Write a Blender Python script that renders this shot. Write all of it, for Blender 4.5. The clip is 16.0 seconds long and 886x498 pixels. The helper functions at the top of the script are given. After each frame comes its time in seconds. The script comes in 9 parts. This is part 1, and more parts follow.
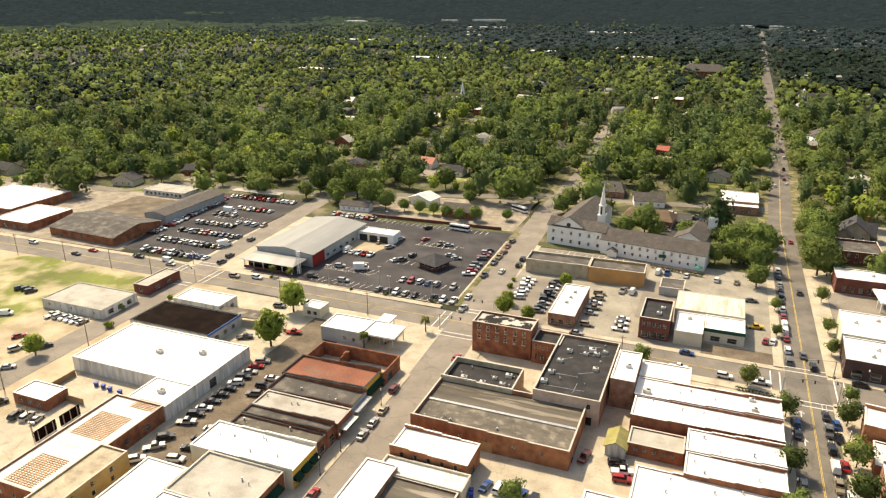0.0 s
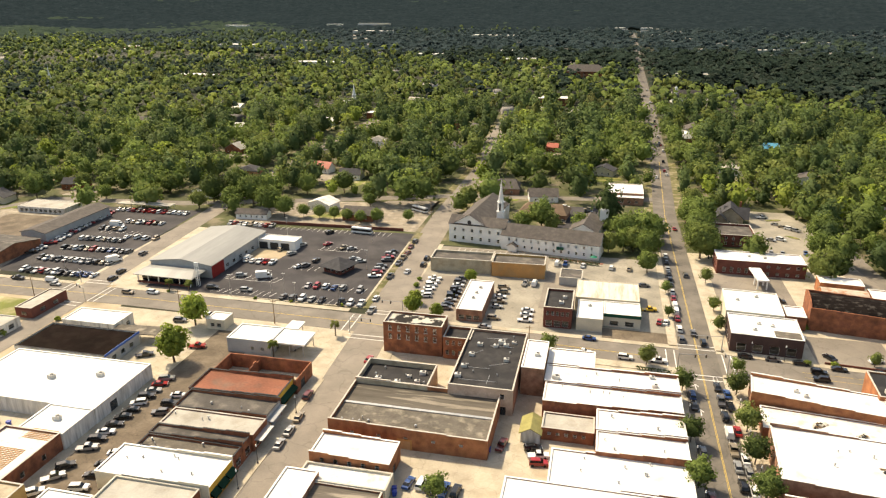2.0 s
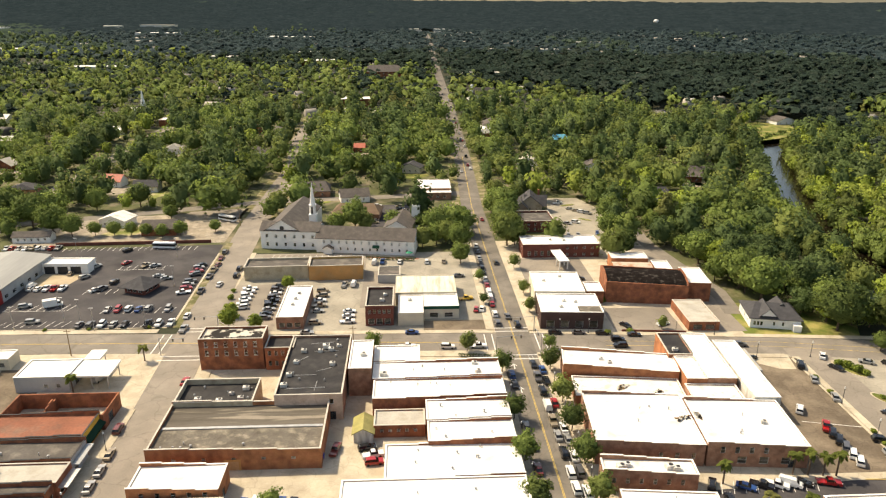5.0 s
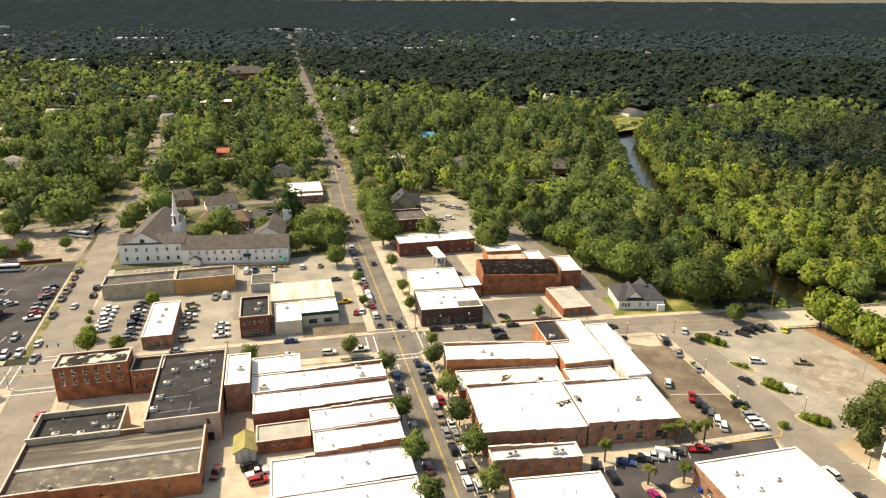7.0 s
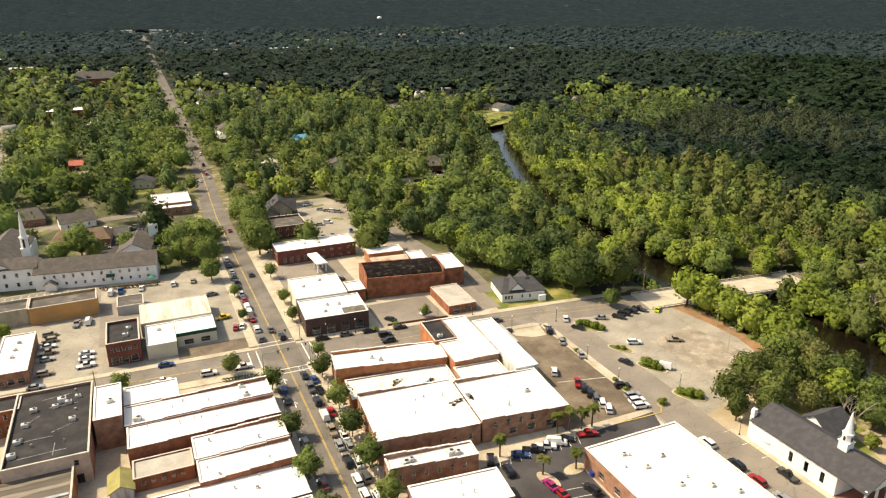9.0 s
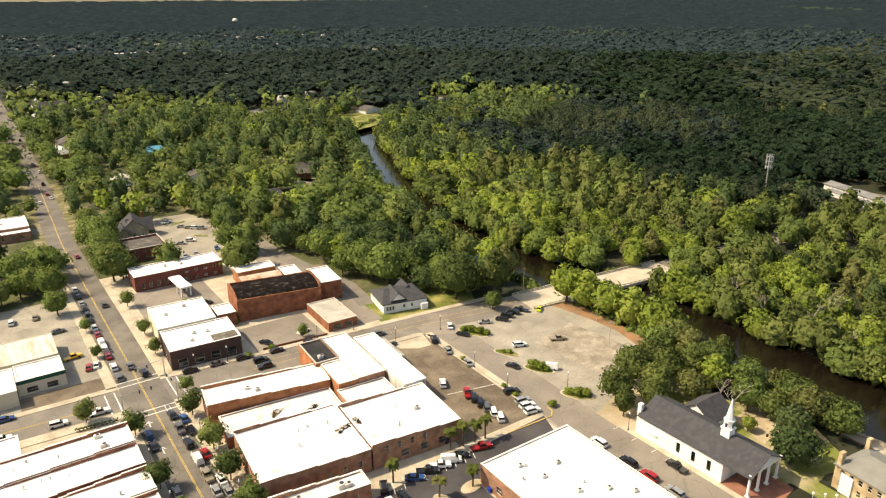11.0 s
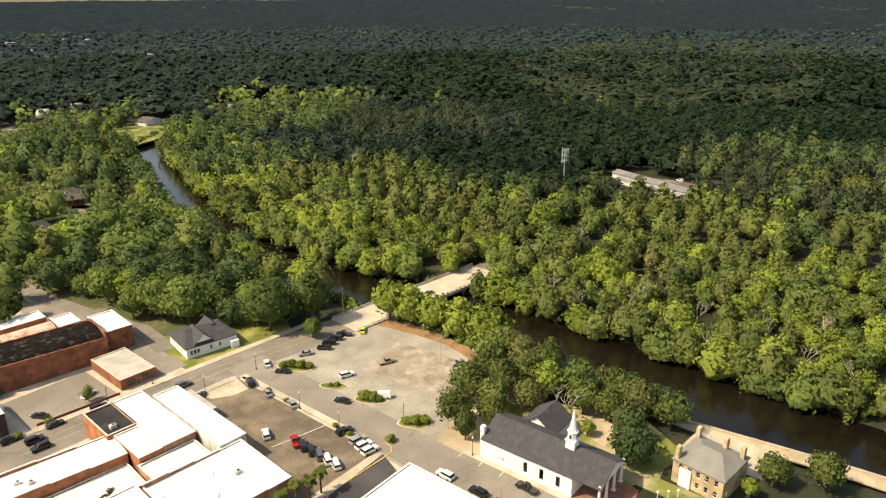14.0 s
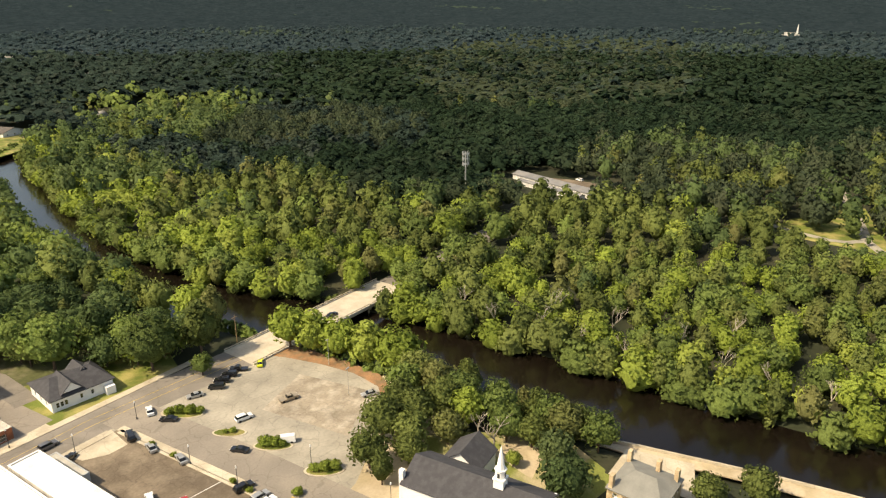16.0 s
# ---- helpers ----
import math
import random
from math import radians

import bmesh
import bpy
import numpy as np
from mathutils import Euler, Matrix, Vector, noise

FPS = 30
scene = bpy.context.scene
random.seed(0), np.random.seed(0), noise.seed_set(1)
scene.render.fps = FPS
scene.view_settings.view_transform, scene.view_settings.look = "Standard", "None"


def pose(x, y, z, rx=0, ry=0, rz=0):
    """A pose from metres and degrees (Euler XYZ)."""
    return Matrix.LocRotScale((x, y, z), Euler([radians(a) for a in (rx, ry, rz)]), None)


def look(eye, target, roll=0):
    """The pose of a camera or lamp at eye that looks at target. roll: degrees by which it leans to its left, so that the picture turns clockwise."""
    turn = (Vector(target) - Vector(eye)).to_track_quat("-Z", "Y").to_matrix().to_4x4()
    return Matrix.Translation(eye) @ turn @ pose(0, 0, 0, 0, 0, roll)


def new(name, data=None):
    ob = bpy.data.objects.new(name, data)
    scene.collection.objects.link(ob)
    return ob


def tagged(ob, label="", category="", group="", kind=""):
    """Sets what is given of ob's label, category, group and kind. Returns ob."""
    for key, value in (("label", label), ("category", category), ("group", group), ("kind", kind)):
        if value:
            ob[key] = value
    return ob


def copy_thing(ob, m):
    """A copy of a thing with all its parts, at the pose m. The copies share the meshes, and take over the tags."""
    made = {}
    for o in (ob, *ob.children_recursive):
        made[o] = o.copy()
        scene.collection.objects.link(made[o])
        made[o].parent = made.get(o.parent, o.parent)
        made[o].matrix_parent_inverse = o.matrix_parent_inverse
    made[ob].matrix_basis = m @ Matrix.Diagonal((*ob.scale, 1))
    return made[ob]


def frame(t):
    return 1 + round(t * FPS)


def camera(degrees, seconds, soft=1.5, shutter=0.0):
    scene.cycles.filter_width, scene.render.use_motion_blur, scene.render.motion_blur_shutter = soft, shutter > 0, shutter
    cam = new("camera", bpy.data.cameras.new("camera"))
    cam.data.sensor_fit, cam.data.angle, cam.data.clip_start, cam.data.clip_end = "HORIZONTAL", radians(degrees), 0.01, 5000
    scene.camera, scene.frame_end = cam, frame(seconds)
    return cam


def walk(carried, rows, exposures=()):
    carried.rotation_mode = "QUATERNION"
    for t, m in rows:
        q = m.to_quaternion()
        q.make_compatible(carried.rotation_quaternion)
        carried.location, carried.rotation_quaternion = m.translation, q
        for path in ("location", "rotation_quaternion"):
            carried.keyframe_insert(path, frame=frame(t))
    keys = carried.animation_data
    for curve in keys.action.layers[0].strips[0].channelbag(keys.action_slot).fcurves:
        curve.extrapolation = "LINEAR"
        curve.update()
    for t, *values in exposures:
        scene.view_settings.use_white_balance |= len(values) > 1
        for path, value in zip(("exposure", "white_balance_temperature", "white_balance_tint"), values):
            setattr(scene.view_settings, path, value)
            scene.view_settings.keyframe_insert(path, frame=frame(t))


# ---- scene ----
cam = camera(64.42, 16.0, soft=1.25)
PATH = [
    (0, (0.00, -0.00, 110.00), (-35.13, 87.14, 75.75), -0.32),
    (0.5, (-0.78, -0.74, 109.80), (-32.74, 87.64, 75.63), -0.34),
    (1, (-1.48, -1.46, 109.65), (-30.38, 88.00, 75.58), -0.34),
    (1.5, (-2.08, -2.10, 109.55), (-27.42, 88.49, 75.62), -0.28),
    (2, (-2.52, -2.63, 109.46), (-23.72, 89.05, 75.61), -0.31),
    (2.5, (-2.80, -3.00, 109.40), (-19.83, 89.62, 75.77), -0.27),
    (3, (-2.97, -3.12, 109.34), (-15.48, 90.24, 75.74), -0.20),
    (3.5, (-3.08, -3.02, 109.26), (-11.06, 90.81, 75.61), -0.09),
    (4, (-3.16, -2.87, 109.18), (-6.87, 91.20, 75.47), 0.03),
    (6.5, (-3.12, -0.18, 108.31), (14.60, 92.31, 74.66), 0.33),
    (7, (-3.00, 0.43, 108.23), (19.15, 91.95, 74.56), 0.32),
    (7.5, (-2.88, 0.99, 108.23), (23.84, 91.26, 74.51), 0.30),
    (8, (-2.71, 1.66, 108.29), (28.06, 90.61, 74.49), 0.25),
    (8.5, (-2.44, 2.57, 108.40), (32.05, 90.11, 74.53), 0.05),
    (9, (-2.00, 3.80, 108.53), (36.02, 89.86, 74.64), -0.08),
    (11.5, (3.90, 15.77, 108.06), (61.35, 90.34, 74.31), -0.24),
    (12, (5.52, 18.45, 107.90), (66.94, 89.81, 74.22), -0.20),
    (12.5, (7.20, 21.06, 107.76), (72.15, 89.25, 74.14), -0.14),
    (13, (8.92, 23.57, 107.70), (77.13, 88.54, 74.13), -0.16),
    (13.5, (10.75, 26.10, 107.83), (81.72, 87.96, 74.13), -0.20),
    (14, (12.98, 28.78, 108.00), (86.19, 87.90, 74.16), -0.21),
    (14.5, (15.75, 31.63, 108.02), (90.88, 88.28, 74.16), -0.18),
    (15, (19.00, 34.68, 107.86), (96.33, 88.26, 73.96), -0.13),
    (15.5, (22.65, 37.82, 107.66), (102.05, 88.25, 73.71), -0.02),
    (16, (26.42, 41.01, 107.39), (107.77, 88.24, 73.45), 0.01),
]
EXPOSURE, KELVIN, TINT = 0.56, 8450, 9
walk(cam, [(t, look(eye, target, roll)) for t, eye, target, roll in PATH], exposures=[(0, EXPOSURE, KELVIN, TINT), (16, EXPOSURE, KELVIN, TINT)])

# ---- world, sun ----
SUN_AZ, SUN_EL = -57.0, 50.0          # degrees clockwise from +y, degrees up
world = bpy.data.worlds.new("sky")
scene.world = world
world.use_nodes = True
wn = world.node_tree.nodes
sky = wn.new("ShaderNodeTexSky")
sky.sky_type, sky.sun_disc = "NISHITA", False
sky.sun_elevation, sky.sun_rotation = radians(SUN_EL), radians(SUN_AZ)
sky.air_density, sky.dust_density, sky.altitude = 1.0, 2.0, 20
wn["Background"].inputs["Strength"].default_value = 0.15
world.node_tree.links.new(sky.outputs[0], wn["Background"].inputs["Color"])
sun = new("sun", bpy.data.lights.new("sun", "SUN"))
sun.data.energy, sun.data.angle, sun.data.color = 4.0, radians(0.6), (1.0, 0.94, 0.84)
sun.matrix_world = look((600 * math.sin(radians(SUN_AZ)) * math.cos(radians(SUN_EL)),
                         600 * math.cos(radians(SUN_AZ)) * math.cos(radians(SUN_EL)),
                         600 * math.sin(radians(SUN_EL))), (0, 0, 0))

# ---- materials ----
def mat(name, col, rough=0.85, big=0.15, small=2.5, amount=0.25, bump=0.0, metal=0.0, second=None, blend=(0.45, 0.62),
        island=0.0, spec=0.3, obj=0.0, stretch=None, cracks=0.0):
    """Two scales of variation over a base colour; second: a colour for blotches; island/obj: brightness spread per piece."""
    m = bpy.data.materials.new(name)
    m.use_nodes = True
    nt, nodes = m.node_tree, m.node_tree.nodes
    bsdf = nodes["Principled BSDF"]
    geo = nodes.new("ShaderNodeNewGeometry")
    place = geo.outputs["Position"]
    if stretch:
        mp = nodes.new("ShaderNodeMapping")
        mp.inputs["Scale"].default_value = stretch
        nt.links.new(place, mp.inputs[0])
        place = mp.outputs[0]

    def tex(scale, detail):
        n = nodes.new("ShaderNodeTexNoise")
        n.inputs["Scale"].default_value, n.inputs["Detail"].default_value = scale, detail
        nt.links.new(place, n.inputs["Vector"])
        return n.outputs["Fac"]

    def ramp(fac, a, b, lo, hi):
        r = nodes.new("ShaderNodeMapRange")
        r.inputs["From Min"].default_value, r.inputs["From Max"].default_value = a, b
        r.inputs["To Min"].default_value, r.inputs["To Max"].default_value = lo, hi
        nt.links.new(fac, r.inputs["Value"])
        return r.outputs[0]

    def times(a, b):
        n = nodes.new("ShaderNodeMath")
        n.operation = "MULTIPLY"
        nt.links.new(a, n.inputs[0]), nt.links.new(b, n.inputs[1])
        return n.outputs[0]

    fb, fs = tex(big, 4), tex(small, 5)
    f = times(ramp(fb, 0.3, 0.7, 1 - amount, 1 + amount * 0.6), ramp(fs, 0.25, 0.75, 1 - amount * 0.6, 1 + amount * 0.4))
    if island:
        f = times(f, ramp(geo.outputs["Random Per Island"], 0, 1, 1 - island, 1 + island))
    if cracks:                           # wandering cracks and joints
        vo, warp, add = nodes.new("ShaderNodeTexVoronoi"), nodes.new("ShaderNodeTexNoise"), nodes.new("ShaderNodeVectorMath")
        vo.feature, vo.inputs["Scale"].default_value = "DISTANCE_TO_EDGE", cracks
        warp.inputs["Scale"].default_value, add.operation = 0.35, "MULTIPLY_ADD"
        nt.links.new(place, warp.inputs["Vector"])
        nt.links.new(warp.outputs["Color"], add.inputs[0])
        add.inputs[1].default_value = (3.5, 3.5, 0)
        nt.links.new(place, add.inputs[2])
        nt.links.new(add.outputs[0], vo.inputs["Vector"])
        f = times(f, ramp(vo.outputs["Distance"], 0.002, 0.022, 0.8, 1.0))
    if obj:
        info = nodes.new("ShaderNodeObjectInfo")
        f = times(f, ramp(info.outputs["Random"], 0, 1, 1 - obj, 1 + obj))
    base = nodes.new("ShaderNodeMix")
    base.data_type = "RGBA"
    base.inputs[6].default_value, base.inputs[7].default_value = (*col, 1), (*(second or col), 1)
    if second:
        nt.links.new(ramp(tex(big * 1.7, 6), blend[0], blend[1], 0, 1), base.inputs[0])
    mul = nodes.new("ShaderNodeMix")
    mul.data_type, mul.blend_type = "RGBA", "MULTIPLY"
    mul.inputs[0].default_value = 1
    nt.links.new(base.outputs[2], mul.inputs[6])
    nt.links.new(f, mul.inputs[7])
    nt.links.new(mul.outputs[2], bsdf.inputs["Base Color"])
    bsdf.inputs["Roughness"].default_value, bsdf.inputs["Metallic"].default_value = rough, metal
    bsdf.inputs["Specular IOR Level"].default_value = spec
    if bump:
        b = nodes.new("ShaderNodeBump")
        b.inputs["Strength"].default_value, b.inputs["Distance"].default_value = 0.6, bump
        nt.links.new(fs, b.inputs["Height"])
        nt.links.new(b.outputs[0], bsdf.inputs["Normal"])
    return m


def leaf_mat(name, dark, light, amber, spread=0.34, grain=2.6, gloss=0.1):
    """Leaves: a hue for each tree, mottled by clump, some light passing through."""
    m = bpy.data.materials.new(name)
    m.use_nodes = True
    nt, nodes = m.node_tree, m.node_tree.nodes
    bsdf, out = nodes["Principled BSDF"], nodes["Material Output"]
    geo, info, att = nodes.new("ShaderNodeNewGeometry"), nodes.new("ShaderNodeObjectInfo"), nodes.new("ShaderNodeAttribute")
    att.attribute_name = "tone"

    def noise_at(scale, detail, a, b, lo, hi):
        n, r = nodes.new("ShaderNodeTexNoise"), nodes.new("ShaderNodeMapRange")
        n.inputs["Scale"].default_value, n.inputs["Detail"].default_value = scale, detail
        nt.links.new(geo.outputs["Position"], n.inputs["Vector"])
        for key, v in (("From Min", a), ("From Max", b), ("To Min", lo), ("To Max", hi)):
            r.inputs[key].default_value = v
        nt.links.new(n.outputs["Fac"], r.inputs[0])
        return r.outputs[0]

    def calc(op, a, b):
        n = nodes.new("ShaderNodeMath")
        n.operation = op
        for k, v in enumerate((a, b)):
            if isinstance(v, float):
                n.inputs[k].default_value = v
            else:
                nt.links.new(v, n.inputs[k])
        return n.outputs[0]
    own = calc("FRACT", calc("ADD", att.outputs["Fac"], info.outputs["Random"]), 0.0)
    f = calc("MULTIPLY", own, spread)
    f = calc("ADD", f, calc("MULTIPLY", geo.outputs["Random Per Island"], 0.17))
    f = calc("ADD", f, noise_at(grain, 4, 0.3, 0.7, -0.20, 0.27))
    f = calc("ADD", f, noise_at(0.02, 2, 0.35, 0.65, -0.10, 0.25))
    bump, rough = nodes.new("ShaderNodeBump"), nodes.new("ShaderNodeTexNoise")
    rough.inputs["Scale"].default_value, rough.inputs["Detail"].default_value = 1.5, 4
    bump.inputs["Strength"].default_value, bump.inputs["Distance"].default_value = 0.8, 0.9
    nt.links.new(geo.outputs["Position"], rough.inputs["Vector"])
    nt.links.new(rough.outputs["Fac"], bump.inputs["Height"])
    nt.links.new(bump.outputs[0], bsdf.inputs["Normal"])
    r = nodes.new("ShaderNodeValToRGB")
    r.color_ramp.elements[0].color, r.color_ramp.elements[1].color = (*dark, 1), (*light, 1)
    r.color_ramp.elements[0].position, r.color_ramp.elements[1].position = 0.0, 0.9
    nt.links.new(f, r.inputs[0])
    mix = nodes.new("ShaderNodeMix")
    mix.data_type = "RGBA"
    hue = nodes.new("ShaderNodeMapRange")
    for key, v in (("From Min", 0.72), ("From Max", 1.0), ("To Min", 0.0), ("To Max", 0.75)):
        hue.inputs[key].default_value = v
    nt.links.new(calc("FRACT", calc("MULTIPLY", own, 7.3), 0.0), hue.inputs[0])
    nt.links.new(hue.outputs[0], mix.inputs[0])
    nt.links.new(r.outputs[0], mix.inputs[6])
    mix.inputs[7].default_value = (*amber, 1)
    nt.links.new(mix.outputs[2], bsdf.inputs["Base Color"])
    bsdf.inputs["Roughness"].default_value, bsdf.inputs["Specular IOR Level"].default_value = 0.75, gloss
    tr = nodes.new("ShaderNodeBsdfTranslucent")
    nt.links.new(mix.outputs[2], tr.inputs["Color"])
    ms = nodes.new("ShaderNodeMixShader")
    ms.inputs[0].default_value = 0.4
    nt.links.new(bsdf.outputs[0], ms.inputs[1])
    nt.links.new(tr.outputs[0], ms.inputs[2])
    nt.links.new(ms.outputs[0], out.inputs["Surface"])
    return m


def plain(name, col, rough=0.5, metal=0.0, spec=0.5, coat=0.0, trans=0.0, ior=1.45):
    m = bpy.data.materials.new(name)
    m.use_nodes = True
    b = m.node_tree.nodes["Principled BSDF"]
    b.inputs["Base Color"].default_value = (*col, 1)
    b.inputs["Roughness"].default_value, b.inputs["Metallic"].default_value = rough, metal
    b.inputs["Specular IOR Level"].default_value, b.inputs["Coat Weight"].default_value = spec, coat
    b.inputs["Transmission Weight"].default_value, b.inputs["IOR"].default_value = trans, ior
    return m


ASPHALT = mat("asphalt", (0.062, 0.058, 0.060), 0.92, 0.06, 3, 0.25, 0.01, second=(0.085, 0.079, 0.078), spec=0.15)
OLD_ASPHALT = mat("sun_bleached_asphalt", (0.23, 0.20, 0.165), 0.92, 0.05, 2, 0.18, 0.01, second=(0.27, 0.235, 0.19), cracks=0.15)
ROAD = mat("worn_road_asphalt", (0.195, 0.173, 0.146), 0.92, 0.08, 2.2, 0.16, 0.008, second=(0.235, 0.207, 0.173), cracks=0.12)
MAIN_ROAD = mat("grey_street_asphalt", (0.152, 0.136, 0.116), 0.92, 0.08, 2.2, 0.18, 0.008, second=(0.190, 0.169, 0.142), cracks=0.12)
PINK_ST = mat("pale_pink_stucco", (0.56, 0.42, 0.33), 0.88, 0.25, 2.5, 0.2, second=(0.46, 0.33, 0.25), blend=(0.5, 0.7))
PALE_ROAD = mat("pale_worn_asphalt", (0.235, 0.205, 0.17), 0.92, 0.08, 2.2, 0.14, 0.008, second=(0.27, 0.235, 0.195), cracks=0.12)
BROWN_LOT = mat("brown_worn_asphalt", (0.155, 0.122, 0.088), 0.93, 0.09, 1.5, 0.3, 0.01, second=(0.215, 0.172, 0.125), spec=0.2, cracks=0.16)
PATCH = mat("patched_pale_paving", (0.29, 0.245, 0.185), 0.93, 0.15, 1.2, 0.28, 0.01, second=(0.38, 0.33, 0.26), cracks=0.2)
CONCRETE = mat("concrete", (0.50, 0.435, 0.33), 0.9, 0.12, 2, 0.16, 0.006, second=(0.42, 0.36, 0.265), cracks=0.2)
PALE_LOT = mat("pale_gravelly_concrete", (0.345, 0.312, 0.25), 0.93, 0.07, 1.2, 0.22, 0.01, second=(0.285, 0.26, 0.21), cracks=0.14)
SAND = mat("sandy_dirt", (0.47, 0.38, 0.26), 0.95, 0.08, 1.5, 0.2, 0.02, second=(0.36, 0.29, 0.18))
BRICK_PAVE = mat("red_brick_paving", (0.30, 0.13, 0.085), 0.9, 0.4, 5, 0.25, 0.004)
PAINT_W = mat("white_road_paint", (0.72, 0.70, 0.65), 0.7, 0.5, 4, 0.15)
PAINT_Y = mat("yellow_road_paint", (0.55, 0.39, 0.11), 0.7, 0.5, 4, 0.25)
GRASS = mat("grass", (0.13, 0.16, 0.03), 0.95, 0.08, 3, 0.35, 0.03, second=(0.30, 0.26, 0.09))
DRY_GRASS = mat("dry_grass", (0.185, 0.205, 0.05), 0.95, 0.05, 2, 0.3, 0.03, second=(0.46, 0.385, 0.235), blend=(0.45, 0.62))
VERGE = mat("worn_grass_verge", (0.14, 0.135, 0.05), 0.95, 0.15, 2, 0.3, 0.02, second=(0.29, 0.24, 0.15))
# Ground set darker and greener so gaps between crowns come out dark.
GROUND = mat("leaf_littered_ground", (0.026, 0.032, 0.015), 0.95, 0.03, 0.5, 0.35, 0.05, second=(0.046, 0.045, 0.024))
WATER = mat("dark_tannin_water", (0.009, 0.0065, 0.0045), 0.14, 0.05, 0.9, 0.3, 0.05, spec=0.38)
W_ROOF = mat("white_roof_membrane", (0.80, 0.78, 0.73), 0.6, 0.12, 1.2, 0.12, second=(0.53, 0.485, 0.40), blend=(0.57, 0.80))
T_ROOF = mat("dirty_white_roof", (0.76, 0.735, 0.67), 0.8, 0.25, 1.8, 0.16, second=(0.55, 0.505, 0.43), blend=(0.54, 0.70))
RUSTY_ROOF = mat("rust_streaked_metal_roof", (0.66, 0.61, 0.52), 0.6, 0.3, 2, 0.15, second=(0.52, 0.43, 0.32), blend=(0.5, 0.66), stretch=(1.6, 0.2, 1))
PATCHY_ROOF = mat("tar_roof_with_white_patches", (0.035, 0.031, 0.028), 0.9, 0.13, 2, 0.3, 0.01, second=(0.62, 0.58, 0.50), blend=(0.50, 0.54), spec=0.15)
STAINED = mat("stained_pale_stucco", (0.46, 0.39, 0.28), 0.88, 0.25, 2.5, 0.25, second=(0.34, 0.27, 0.18), blend=(0.5, 0.7))
B_ROOF = mat("black_tar_roof", (0.022, 0.021, 0.022), 0.8, 0.15, 2, 0.35, 0.01, second=(0.042, 0.039, 0.038))
BR_ROOF = mat("dark_brown_tar_roof", (0.0125, 0.0078, 0.0062), 0.95, 0.15, 2, 0.3, 0.01, second=(0.019, 0.013, 0.0102), spec=0.03)
BARREL_R = mat("blotched_black_tar_roof", (0.014, 0.011, 0.010), 0.95, 0.35, 2.4, 0.35, 0.01, second=(0.062, 0.054, 0.048), blend=(0.54, 0.68), spec=0.03)
G_ROOF = mat("grey_gravel_roof", (0.10, 0.09, 0.08), 0.92, 0.18, 2, 0.28, 0.01, second=(0.18, 0.16, 0.135), blend=(0.5, 0.66))
GR_ROOF = mat("weathered_grey_roof_strips", (0.135, 0.118, 0.096), 0.95, 0.1, 1.5, 0.35, 0.01, second=(0.30, 0.26, 0.205), blend=(0.54, 0.6), stretch=(0.22, 2.2, 1), spec=0.15)
PG_ROOF = mat("plain_grey_brown_roof", (0.150, 0.132, 0.108), 0.95, 0.22, 2.4, 0.34, 0.01, second=(0.285, 0.25, 0.195), blend=(0.52, 0.68), spec=0.15)
L_ROOF = mat("pale_grey_roof", (0.44, 0.415, 0.36), 0.9, 0.15, 2, 0.2, 0.005, second=(0.36, 0.33, 0.27), blend=(0.5, 0.7))
R_ROOF = mat("rusty_red_roof", (0.275, 0.10, 0.058), 0.85, 0.1, 1.6, 0.3, 0.005, second=(0.20, 0.115, 0.08), blend=(0.5, 0.7))
M_ROOF = mat("pale_ribbed_metal_roof", (0.265, 0.265, 0.25), 0.5, 0.06, 1.5, 0.14, stretch=(1, 0.1, 1), second=(0.33, 0.33, 0.31))
SHINGLE = mat("dark_grey_shingles", (0.055, 0.054, 0.058), 0.9, 0.4, 4, 0.14, 0.01, second=(0.068, 0.067, 0.071))
BROWN_SHINGLE = mat("grey_brown_shingles", (0.10, 0.087, 0.078), 0.9, 0.4, 4, 0.2, 0.01, second=(0.125, 0.108, 0.095))
BRICK_R = mat("red_brick", (0.33, 0.125, 0.062), 0.9, 0.35, 7, 0.4, 0.006, second=(0.225, 0.085, 0.05), blend=(0.4, 0.65))
BRICK_O = mat("orange_brick", (0.42, 0.175, 0.08), 0.9, 0.3, 7, 0.35, 0.006, second=(0.31, 0.12, 0.06), blend=(0.4, 0.65))
BRICK_D = mat("dark_red_brick", (0.17, 0.058, 0.042), 0.9, 0.25, 6, 0.25, 0.006)
BRICK_P = mat("pink_tan_brick", (0.37, 0.205, 0.135), 0.9, 0.35, 7, 0.32, 0.006, second=(0.27, 0.135, 0.085), blend=(0.4, 0.65))
BRICK_Y = mat("tan_brick", (0.52, 0.40, 0.25), 0.9, 0.25, 6, 0.25, 0.006, second=(0.42, 0.30, 0.18))
BRICK_B = mat("blackish_brown_brick", (0.085, 0.05, 0.042), 0.9, 0.25, 6, 0.25, 0.006)
YELLOW = mat("yellow_painted_stucco", (0.60, 0.38, 0.06), 0.8, 0.2, 3, 0.15)
OCHRE = mat("ochre_stucco", (0.50, 0.32, 0.12), 0.85, 0.2, 3, 0.18, second=(0.44, 0.27, 0.10))
APRICOT = mat("apricot_stucco", (0.52, 0.265, 0.095), 0.85, 0.15, 3, 0.2, second=(0.46, 0.26, 0.11))
WHITE_P = mat("white_painted_wood", (0.78, 0.77, 0.74), 0.6, 0.3, 4, 0.08)
WHITE_B = mat("white_painted_block", (0.64, 0.62, 0.57), 0.85, 0.5, 2, 0.25, second=(0.40, 0.37, 0.32), blend=(0.5, 0.72), stretch=(1, 1, 0.14))
